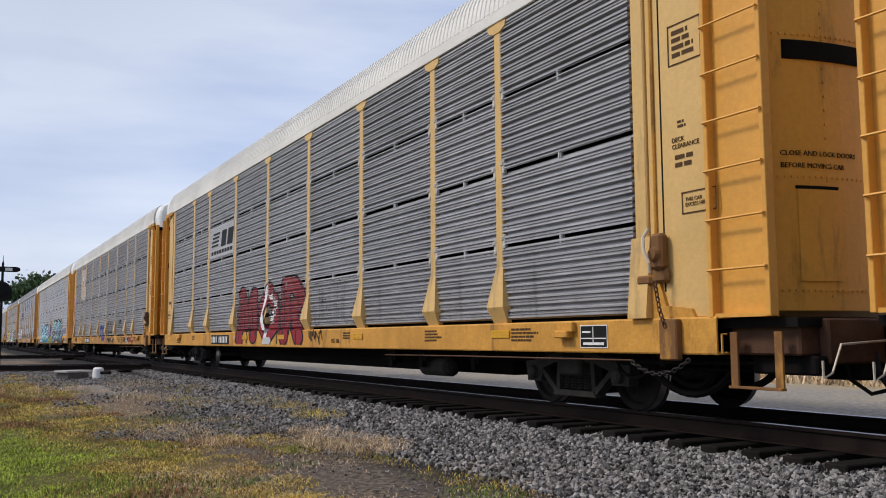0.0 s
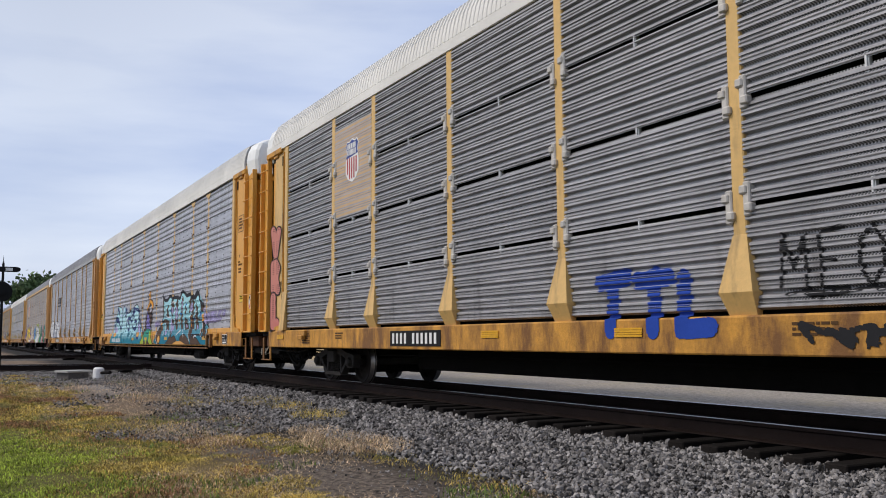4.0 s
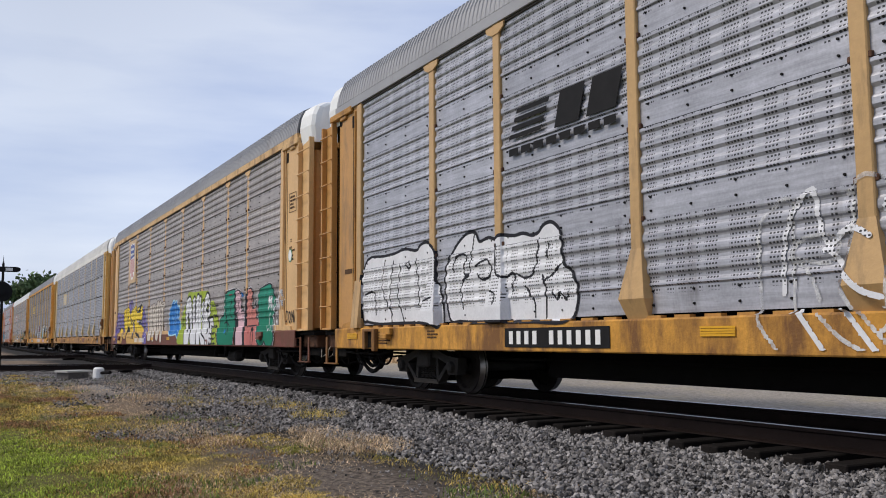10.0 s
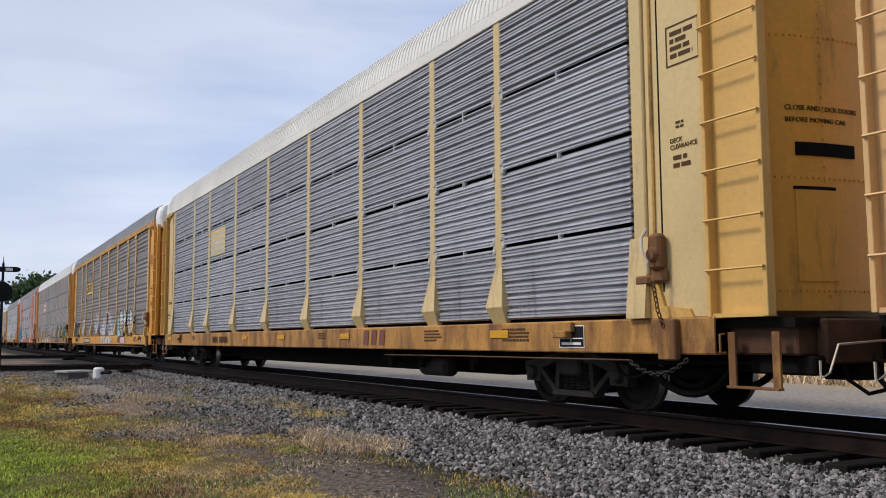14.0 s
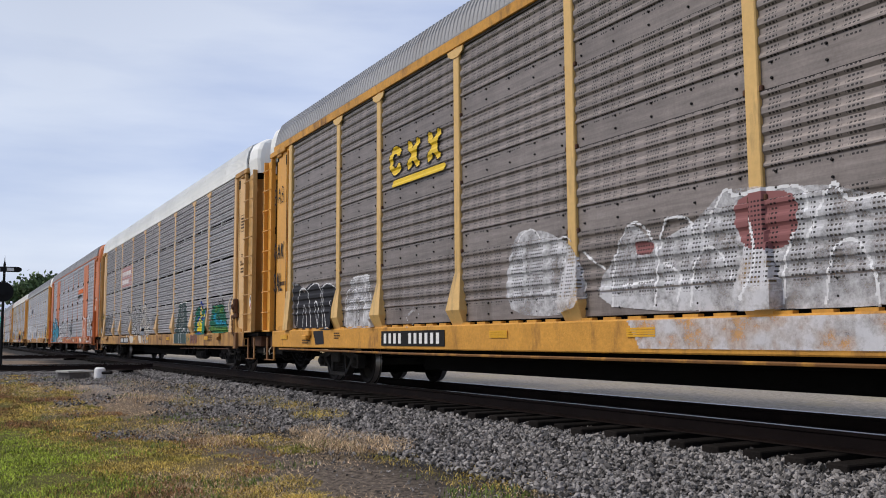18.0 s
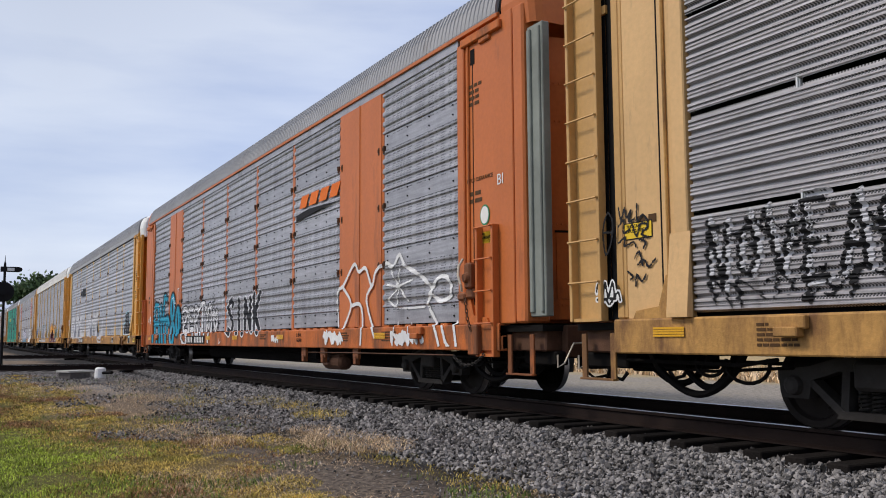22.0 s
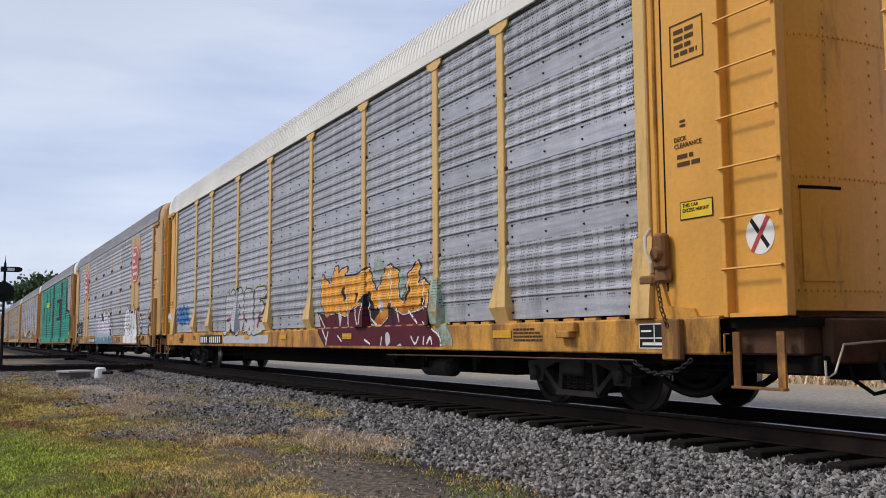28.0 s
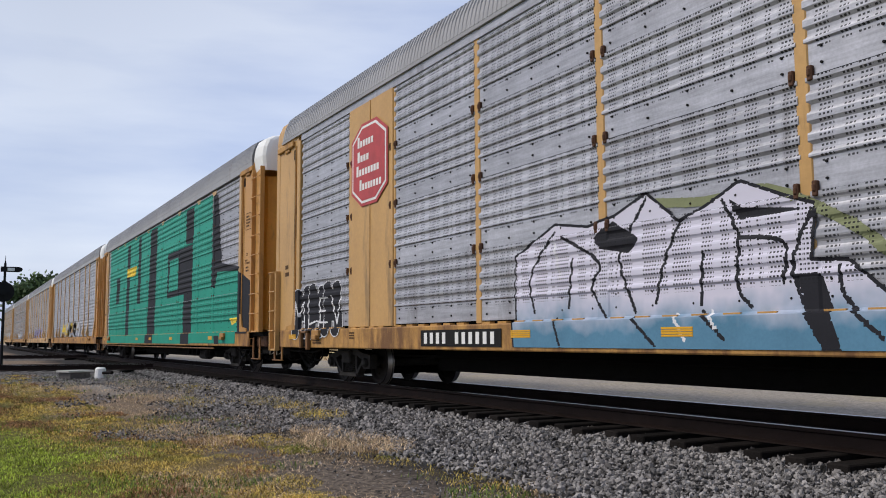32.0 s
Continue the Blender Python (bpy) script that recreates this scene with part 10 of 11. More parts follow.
        bars(k, 12.50, zb + 0.37, 0.36, 4, 0.045, BROWNINK, seed=k)
        bars(k, 12.55, 3.12, 0.12, 2, 0.026, BROWNINK, seed=k + 40)
        words(k, "DECK\nCLEARANCE", 12.46, 2.90, 0.07, BROWNINK)
        bars(k, 12.5, 2.76, 0.32, 2, 0.045, BROWNINK, seed=k + 60)
        bars(k, -12.7, 2.20, 0.5, 1, 0.09, BROWNINK, seed=k + 20)
    else:
        bars(k, 12.2, 4.6, 0.45, 4, 0.05, BROWNINK, seed=k)
        words(k, "DECK CLEARANCE", 12.12, 3.14, 0.085, BROWNINK)
        bars(k, 12.15, 3.0, 0.5, 2, 0.06, BROWNINK, seed=k + 7)
        bars(k, -12.9, 2.55, 0.3, 2, 0.09, BROWNINK, seed=k + 9)
    door = [o for o in car.children if o.name.startswith("end_door")][-1]
    part("door_lettering", lettering("CLOSE AND LOCK DOORS\nBEFORE MOVING CAR", 0.062), BROWNINK, door, m=pose(13.462, -1.05, 2.78, 0, 0, 80))


for k in range(len(CAR_SPECS)):
    fittings(k)

# number panels: black with white bars, or plain bars on the paint
for k, x0, x1, ground, ink_mat in ((1, -6.5, -4.6, BLACK, WHITE), (2, -6.3, -4.5, BLACK, WHITE), (3, -8.8, -6.1, BLACK, WHITE), (4, -6.9, -4.7, BLACK, WHITE), (5, -6.9, -4.6, None, WHITE),
                                   (6, -6.4, -4.6, None, BROWNINK), (7, -6.9, -4.6, BLACK, WHITE), (8, -6.6, -4.5, BLACK, WHITE), (9, -5.95, -3.5, BLACK, WHITE), (10, -6.6, -4.6, BLACK, WHITE),
                                   (11, -8.1, -5.5, BLACK, WHITE), (12, -5.95, -3.55, BLACK, WHITE)):
    number_plate(k, x0, x1, 0.755, 1.005, ground, ink_mat)
# inspection placards on the sill
for k, x in ((2, 7.67), (3, 11.2), (6, 10.5), (7, 10.6), (10, 6.6), (11, 11.9), (1, 10.9)):
    plaque(k, x, x + 0.5, 0.755, 1.02, BLACK, WHITE)
    part("placard_marking", boxes((x + 0.02, x + 0.48, SILL_Y - 0.013, SILL_Y - 0.0105, 0.86, 0.872), (x + 0.24, x + 0.252, SILL_Y - 0.013, SILL_Y - 0.0105, 0.80, 1.0), (x + 0.04, x + 0.2, SILL_Y - 0.013, SILL_Y - 0.0105, 0.93, 0.95), (x + 0.06, x + 0.44, SILL_Y - 0.013, SILL_Y - 0.0105, 0.79, 0.82)), WHITE, LOOKS[k][2])
# excess-height notices
for k, x, z in ((3, 12.65, 1.85), (9, 12.35, 2.2), (11, 12.52, 2.07), (12, 12.3, 2.0), (8, -12.9, 1.95), (11, -12.95, 2.0), (2, -12.9, 1.9), (3, -13.0, 1.95)):
    plaque(k, x, x + 0.46, z, z + 0.19, SIGN_YELLOW, BLACK, "THIS CAR\nEXCESS HEIGHT", BLACK, 0.052)
for k, x in ((4, 12.4), (10, 12.5)):
    plaque(k, x, x + 0.46, 0.78, 0.98, SIGN_YELLOW, BLACK, "THIS CAR\nEXCESS HEIGHT", BLACK, 0.052)
for k, x in ((0, 12.6), (1, 12.58), (7, 12.55)):
    frame_box(k, x, x + 0.48, 2.13, 2.36, BROWNINK)
    words(k, "THIS CAR\nEXCESS HEIGHT", x + 0.05, 2.26, 0.055, BROWNINK)
for k in (1, 6):
    frame_box(k, -12.9, -12.4, 1.62, 1.86, BROWNINK)
    words(k, "THIS CAR\nEXCESS HEIGHT", -12.85, 1.76, 0.055, BROWNINK)
words(4, "SPECIAL NO 38\nBRAKE BEAM REQUIRED", 8.2, 0.93, 0.10, BROWNINK)
words(10, "SPECIAL NO 38\nBRAKE BEAM REQUIRED", 9.7, 0.90, 0.07, BROWNINK)
words(10, "28\" WHEELS", 10.9, 0.96, 0.07, BROWNINK)
words(4, "L-89-4\nBSH22C", 2.85, 0.93, 0.11, BROWNINK)
words(9, "L 89-4\nGLH18", 4.75, 0.93, 0.11, BLACK)
words(12, "L 89-4\nGLH18A", 4.55, 0.93, 0.10, BROWNINK)
words(9, "BI", 12.95, 3.0, 0.22, WHITE)
words(12, "BI", 12.98, 3.0, 0.20, WHITE)
words(1, "PSH 106", 2.92, 0.80, 0.12, BROWNINK)
words(1, "R1", -4.1, 0.86, 0.16, WHITE)
words(10, "FB-650", 11.75, 1.18, 0.15, BLACK, y=-1.60)


# a stencil on the curved end door of car 1
def door_words(k, text, y0, z, size):
    me = lettering(text, size).copy()
    for v in me.vertices:
        y = y0 + v.co.x
        v.co = (door_x(y) + 0.006 - v.co.y, y, z + v.co.z)
    return part("lettering", me, BLACK, LOOKS[k][2])


door_words(1, "CLOSE AND LOCK DOORS", -1.10, 2.62, 0.071)
door_words(1, "BEFORE MOVING CAR", -1.10, 2.50, 0.071)
door_words(6, "CLOSE AND LOCK DOORS", -1.02, 3.08, 0.071)
door_words(6, "BEFORE MOVING CAR", -1.02, 2.96, 0.071)
part("door_slot", door_patch(-0.92, -0.22, 2.63, 2.76, 0.017), SLOT_AND_SHADE, LOOKS[6][2], "dark slot window")

# owner emblems, as plain shapes in their colours
def disc(k, x, z, rx, rz, material, y, name="emblem", n=24, parent=None):
    bm = bmesh.new()
    prism(bm, [(x + rx * math.cos(2 * math.pi * i / n), z + rz * math.sin(2 * math.pi * i / n)) for i in range(n)], 1, y - 0.003, y)
    return part(name, bm, material, parent or LOOKS[k][2])


def sheet(k, outline, material, y, name="emblem", parent=None):
    return part(name, prism(bmesh.new(), outline, 1, y - 0.003, y), material, parent or LOOKS[k][2])


EMB = SIDE - 0.042
# grey panel with dark slanted bars (cars 1 and 4)
p1 = sheet(1, [(-6.98, 3.22), (-4.40, 3.22), (-4.40, 4.12), (-6.98, 4.12)], PALE_PANEL, EMB, "sign_panel")
for k, par, y in ((1, p1, EMB - 0.004), (4, None, EMB), (10, None, EMB)):
    s = 0.7 if k == 10 else 1.0
    for i in range(4):
        sheet(k, [(-6.8 + 0.06 * i, 3.55 + 0.11 * i * s), (-6.05 + 0.06 * i, 3.55 + 0.11 * i * s), (-6.02 + 0.06 * i, 3.61 + 0.11 * i * s), (-6.77 + 0.06 * i, 3.61 + 0.11 * i * s)], BLACK, y, "emblem_bar", par)
    for xa, w in ((-5.75, 0.5), (-5.1, 0.55)):
        sheet(k, [(xa, 3.5), (xa + w, 3.5), (xa + w + 0.14, 3.95), (xa + 0.14, 3.95)], BLACK, y, "emblem_shape", par)
    if k in (1, 4):
        for i in range(8):
            sheet(k, [(-6.8 + 0.29 * i, 3.32), (-6.58 + 0.29 * i, 3.32), (-6.58 + 0.29 * i, 3.42), (-6.8 + 0.29 * i, 3.42)], BLACK, y, "emblem_bar", par)


def shield(k, cx, z0, z1, w, y, parent):
    """A shield: blue top with pale bars, red and white stripes below."""
    h = z1 - z0
    rim = [(0, 0), (0.33, 0.09), (0.5, 0.22), (0.5, 0.5), (0.42, 0.68), (0.5, 0.86), (0.38, 0.97), (0.22, 0.94), (0, 1.0)]
    rim = rim + [(-a, b) for a, b in rim[-2:0:-1]]
    sh = sheet(k, [(cx + a * w, z0 + b * h) for a, b in rim], WHITE, y, "shield", parent)
    for i in range(5):
        xa = cx + w * (-0.40 + 0.172 * i)
        sheet(k, [(xa, z0 + h * (0.09 if 0 < i < 4 else 0.2)), (xa + w * 0.085, z0 + h * (0.07 if 0 < i < 4 else 0.2)), (xa + w * 0.085, z0 + h * 0.56), (xa, z0 + h * 0.56)], SIGN_RED, y - 0.004, "shield_stripe", sh)
    top = [(-0.46, 0.56), (0.46, 0.62), (0.38, 0.7), (0.46, 0.86), (0.36, 0.94), (0.22, 0.91), (0, 0.97), (-0.22, 0.91), (-0.36, 0.94), (-0.46, 0.86), (-0.38, 0.68)]
    sheet(k, [(cx + a * w, z0 + b * h) for a, b in top], SIGN_BLUE, y - 0.004, "shield_top", sh)
    for zz, n in ((0.82, 5), (0.68, 7)):
        for i in range(n):
            xa = cx + w * (-0.34 + 0.68 * i / n)
            sheet(k, [(xa, z0 + h * zz - 0.05), (xa + 0.45 * w / n, z0 + h * zz - 0.045), (xa + 0.45 * w / n, z0 + h * zz + 0.06), (xa, z0 + h * zz + 0.055)], WHITE, y - 0.008, "shield_bar", sh)


p5 = sheet(5, [(-8.98, 3.30), (-7.22, 3.30), (-7.22, 5.13), (-8.98, 5.13)], TAN_PANEL, EMB, "sign_panel")
shield(5, -8.1, 3.42, 5.04, 1.05, EMB - 0.004, p5)
p2 = sheet(2, [(-8.98, 3.25), (-7.22, 3.25), (-7.22, 5.0), (-8.98, 5.0)], TAN_PANEL, EMB, "sign_panel")
shield(2, -8.1, 3.85, 4.7, 0.62, EMB - 0.004, p2)
p8 = sheet(8, [(-7.0, 3.22), (-4.40, 3.22), (-4.40, 4.12), (-7.0, 4.12)], mat("faded_red_sign", (0.38, 0.13, 0.11), 0.6, 0, 0.15, 3, dirt=(0.36, 0.27, 0.24), dirt_amount=0.4), EMB, "sign_panel")
for zz, n, w in ((3.82, 8, 2.2), (3.45, 7, 1.7)):
    for i in range(n):
        xa = -6.8 + w * i / n
        sheet(8, [(xa, zz - 0.08), (xa + 0.62 * w / n, zz - 0.08), (xa + 0.62 * w / n, zz + 0.10), (xa, zz + 0.10)], WHITE, EMB - 0.004, "emblem_bar", p8)
p6 = sheet(6, [(-6.9, 3.3), (-5.3, 3.3), (-5.3, 4.05), (-6.9, 4.05)], SIGN_YELLOW, EMB, "sign_panel")
for i in range(4):
    sheet(6, [(-6.75, 3.4 + 0.15 * i), (-5.45, 3.4 + 0.15 * i), (-5.45, 3.46 + 0.15 * i), (-6.75, 3.46 + 0.15 * i)], PALE_PANEL, EMB - 0.004, "emblem_bar", p6)
# yellow block shapes over a bar (car 7)
for x in (-6.42, -5.75, -5.02):
    spray(7, [([arc(x, 3.92, 0.19, 0.19, 40, 320)] if x < -6 else [[(x - 0.17, 3.74), (x + 0.17, 4.10)], [(x + 0.14, 3.74), (x - 0.14, 4.10)]], 0.085, BLACK), ([arc(x, 3.92, 0.19, 0.19, 40, 320)] if x < -6 else [[(x - 0.17, 3.74), (x + 0.17, 4.10)], [(x + 0.14, 3.74), (x - 0.14, 4.10)]], 0.062, SIGN_YELLOW)], "yellow emblem shape", name="emblem_shape")
spray(7, [([[(-6.5, 3.53), (-4.7, 3.53)]], 0.06, SIGN_YELLOW)], "yellow emblem bar", name="emblem_shape")
# orange slanted shapes and a dark swoosh (car 9)
for i in range(4):
    xa = 4.75 + 0.6 * i
    sheet(9, [(xa, 3.72), (xa + 0.42, 3.72), (xa + 0.62, 3.98), (xa + 0.15, 3.98)], ink("emblem_orange", (0.75, 0.17, 0.03), punched=False) if i == 0 else bpy.data.materials["emblem_orange"], EMB, "emblem_shape")
sheet(9, [(4.55, 3.46), (6.0, 3.56), (7.1, 3.60), (5.4, 3.66), (4.55, 3.60)], BLACK, EMB, "emblem_swoosh")
# red octagons (car 12)
for cx in (-8.1, 8.15):
    o = [(-0.34, 0.78), (0.34, 0.78), (0.82, 0.5), (0.82, -0.5), (0.34, -0.78), (-0.34, -0.78), (-0.82, -0.5), (-0.82, 0.5)]
    y = SIDE - 0.050
    e = sheet(12, [(cx + a, 4.1 + b) for a, b in o], SIGN_RED, y, "octagon_emblem")
    sheet(12, [(cx + a * 0.93, 4.1 + b * 0.93) for a, b in o], WHITE, y - 0.004, "octagon_rim", e)
    sheet(12, [(cx + a * 0.87, 4.1 + b * 0.87) for a, b in o], SIGN_RED, y - 0.008, "octagon_face", e)
    for r, (z, n, xs, w) in enumerate(((4.5, 6, -0.5, 0.75), (4.22, 4, -0.5, 0.55), (3.96, 8, -0.55, 1.05), (3.68, 8, -0.4, 1.0))):
        for i in range(n):
            xa = cx + xs + w * i / n
            big = 0.2 if i == 0 else 0.12
            sheet(12, [(xa, z - 0.06), (xa + 0.7 * w / n, z - 0.06), (xa + 0.7 * w / n, z - 0.06 + big), (xa, z - 0.06 + big)], WHITE, y - 0.012, "octagon_bar", e)
# round notices: green ring, and crossed-out signs on ladder plates
for k, x, z in ((9, 12.62, 2.62), (5, 12.55, 2.75)):
    d = disc(k, x, z, 0.13, 0.15, SIGN_GREEN, -1.497, "round_notice")
    disc(k, x, z, 0.108, 0.125, WHITE, -1.501, "notice_face", parent=d)
for k in (2, 3, 8, 11):
    for xc in (13.38 if LOOKS[k][0] == "T" else 13.52,):
        y = -1.452
        d = disc(k, xc, 1.83, 0.17, 0.19, WHITE, y, "round_notice")
        sheet(k, [(xc - 0.12, 1.68), (xc - 0.08, 1.66), (xc + 0.12, 1.98), (xc + 0.08, 2.0)], SIGN_RED, y - 0.004, "notice_stroke", d)
        sheet(k, [(xc - 0.12, 1.96), (xc - 0.09, 1.99), (xc + 0.11, 1.72), (xc + 0.08, 1.69)], BLACK, y - 0.003, "notice_stroke", d)
# brown block letters on the sill, as bars
for k, x in ((0, 3.0), (4, 5.3), (6, 4.5), (7, 5.1), (8, 7.05), (12, 3.8)):
    for a in (0.0, 0.34, 0.68):
        part("emblem_block", shared("emblem_block", lambda: prism(bmesh.new(), [(0.0, 0.0), (0.22, 0.0), (0.27, 0.26), (0.05, 0.26)], 1, -0.003, 0.0)), REDBROWN, LOOKS[k][2], m=pose(x + a, SILL_Y - 0.008, 0.77))


# ---- ballast stones, grass ----
def soft_noise(x, y, scale, seed):
    """Smooth value noise in 0..1 over the plan."""
    rs = np.random.RandomState(seed)
    g = rs.rand(128, 128)
    u, v = x * scale + 40, y * scale + 40
    i, j = np.floor(u).astype(int), np.floor(v).astype(int)
    a, b = u - i, v - j
    a, b = a * a * (3 - 2 * a), b * b * (3 - 2 * b)
    at = lambda p, q: g[p % 128, q % 128]
    return (at(i, j) * (1 - a) + at(i + 1, j) * a) * (1 - b) + (at(i, j + 1) * (1 - a) + at(i + 1, j + 1) * a) * b


def build_stones():
    rs = np.random.RandomState(11)
    n = 125000
    x = -2.6 - 42 * rs.rand(n) ** 1.9
    y = -0.98 - 3.55 * rs.rand(n) ** 1.15
    edge = -3.38 + 0.9 * (soft_noise(x, y, 0.5, 3) - 0.5) + np.clip((-x - 13.5) * 0.04, 0, 1.0)
    # thin gravel on the bare ground towards the crossing
    m = 42000
    gx, gy = -13.5 - 24.5 * rs.rand(m) ** 1.3, -7.4 + 4.6 * rs.rand(m)
    thin = (soft_noise(gx, gy, 0.8, 61) + 0.35 * (rs.rand(m) - 0.5) > 0.66 - 0.42 * np.clip((-gx - 25) / 4, 0, 1)) & ((gy > -6.1) | (gx < -27))
    # and the ballast beside the camera
    bx, by = -2.6 + 11 * rs.rand(15000), -0.98 - 2.4 * rs.rand(15000)
    gx, gy = np.append(gx[thin], bx), np.append(gy[thin], by)
    x, y, edge = np.append(x, gx), np.append(y, gy), np.append(edge, np.zeros(len(gx)))
    stray = np.append(rs.rand(n) < 0.09, np.ones(len(gx), bool))
    n = len(x)
    keep = (y > edge) | stray | (within(x, y, GRAVELLY) > 0.25 * rs.rand(n) + 0.05)
    small = np.where(y > edge, 1.0, np.where(edge < 0, 0.5, 0.75))[keep]
    x, y = x[keep], y[keep]
    n = len(x)
    t = (1 + 5 ** 0.5) / 2
    ico = np.array([(-1, t, 0), (1, t, 0), (-1, -t, 0), (1, -t, 0), (0, -1, t), (0, 1, t), (0, -1, -t), (0, 1, -t), (t, 0, -1), (t, 0, 1), (-t, 0, -1), (-t, 0, 1)]) / 1.9
    near = np.linalg.norm(ico[:, None] - ico[None], axis=-1)
    tri = [(a, b, c) for a in range(12) for b in range(a + 1, 12) for c in range(b + 1, 12) if max(near[a, b], near[b, c], near[a, c]) < 1.15]
    tri = np.array([(a, b, c) if np.dot(np.cross(ico[b] - ico[a], ico[c] - ico[a]), ico[a]) > 0 else (a, c, b) for a, b, c in tri])
    shape = ico[None] * (0.45 + 0.95 * rs.rand(n, 12, 1))
    size = (0.011 + 0.021 * rs.rand(n) ** 1.6) * np.where(-x > 18, 1.25, 1.0) * small
    shape = shape * (size[:, None, None] * (0.7 + 0.7 * rs.rand(n, 1, 3)))
    q = rs.randn(n, 4)
    q /= np.linalg.norm(q, axis=1, keepdims=True)
    w, a, b, c = q.T
    R = np.stack([1 - 2 * (b * b + c * c), 2 * (a * b - c * w), 2 * (a * c + b * w), 2 * (a * b + c * w), 1 - 2 * (a * a + c * c), 2 * (b * c - a * w), 2 * (a * c - b * w), 2 * (b * c + a * w), 1 - 2 * (a * a + b * b)], -1).reshape(n, 3, 3)
    V = np.einsum("nij,nkj->nki", R, shape)
    z = height(x, y) + 0.006 + 0.035 * rs.rand(n) ** 2
    V += np.stack([x, y, z], -1)[:, None]
    F = tri[None] + 12 * np.arange(n)[:, None, None]
    me = from_grid("ballast_stones", V.reshape(-1, 3), F.reshape(-1, 3), STONE)
    return tagged(new("ballast_stones", me), "loose grey crushed-stone ballast beside the ties", "gravel", kind="stuff")


def blades(name, x, y, h, wide, lean, material, label, seed):
    """Grass as bent blades: two quads each, tapering to the tip."""
    rs = np.random.RandomState(seed)
    n = len(x)
    a = rs.rand(n) * 2 * math.pi
    base = np.stack([x, y, height(x, y) + 0.004], -1)
    out = np.stack([np.cos(a), np.sin(a), np.zeros(n)], -1)
    side = np.stack([-np.sin(a), np.cos(a), np.zeros(n)], -1)
    k = lean * (0.4 + rs.rand(n))
    rows = []
    for u, w in ((0, 1.0), (0.55, 0.75), (1.0, 0.12)):
        c = base + out * (k * h * u * u)[:, None] + np.array([0, 0, 1.0]) * (h * (u - 0.25 * k * u * u))[:, None]
        rows += [c - side * (wide * w)[:, None], c + side * (wide * w)[:, None]]
    V = np.stack(rows, 1)
    F = np.array([(0, 1, 3, 2), (2, 3, 5, 4)])[None] + 6 * np.arange(n)[:, None, None]
    me = from_grid(name, V.reshape(-1, 3), F.reshape(-1, 4), material)
    return tagged(new(name, me), label, "grass", kind="stuff")


G_GREEN = mat("green_grass", (0.33, 0.41, 0.045), 0.8, 0, 0.5, 2.6, dirt=(0.40, 0.34, 0.06), dirt_amount=0.45, dirt_scale=2.0, island=0.85)
G_OLIVE = mat("yellowing_grass", (0.50, 0.365, 0.085), 0.85, 0, 0.5, 2.2, dirt=(0.17, 0.21, 0.03), dirt_amount=0.66, dirt_scale=1.6, island=0.9)
G_STRAW = mat("dry_straw_grass", (0.58, 0.43, 0.27), 0.85, 0, 0.3, 1.2, island=0.7)
G_BROWN = mat("withered_brown_grass", (0.27, 0.135, 0.055), 0.85, 0, 0.45, 2.4, island=0.85)
G_WEED = mat("dark_green_weed", (0.13, 0.19, 0.03), 0.8, 0, 0.35, 2, island=0.6)


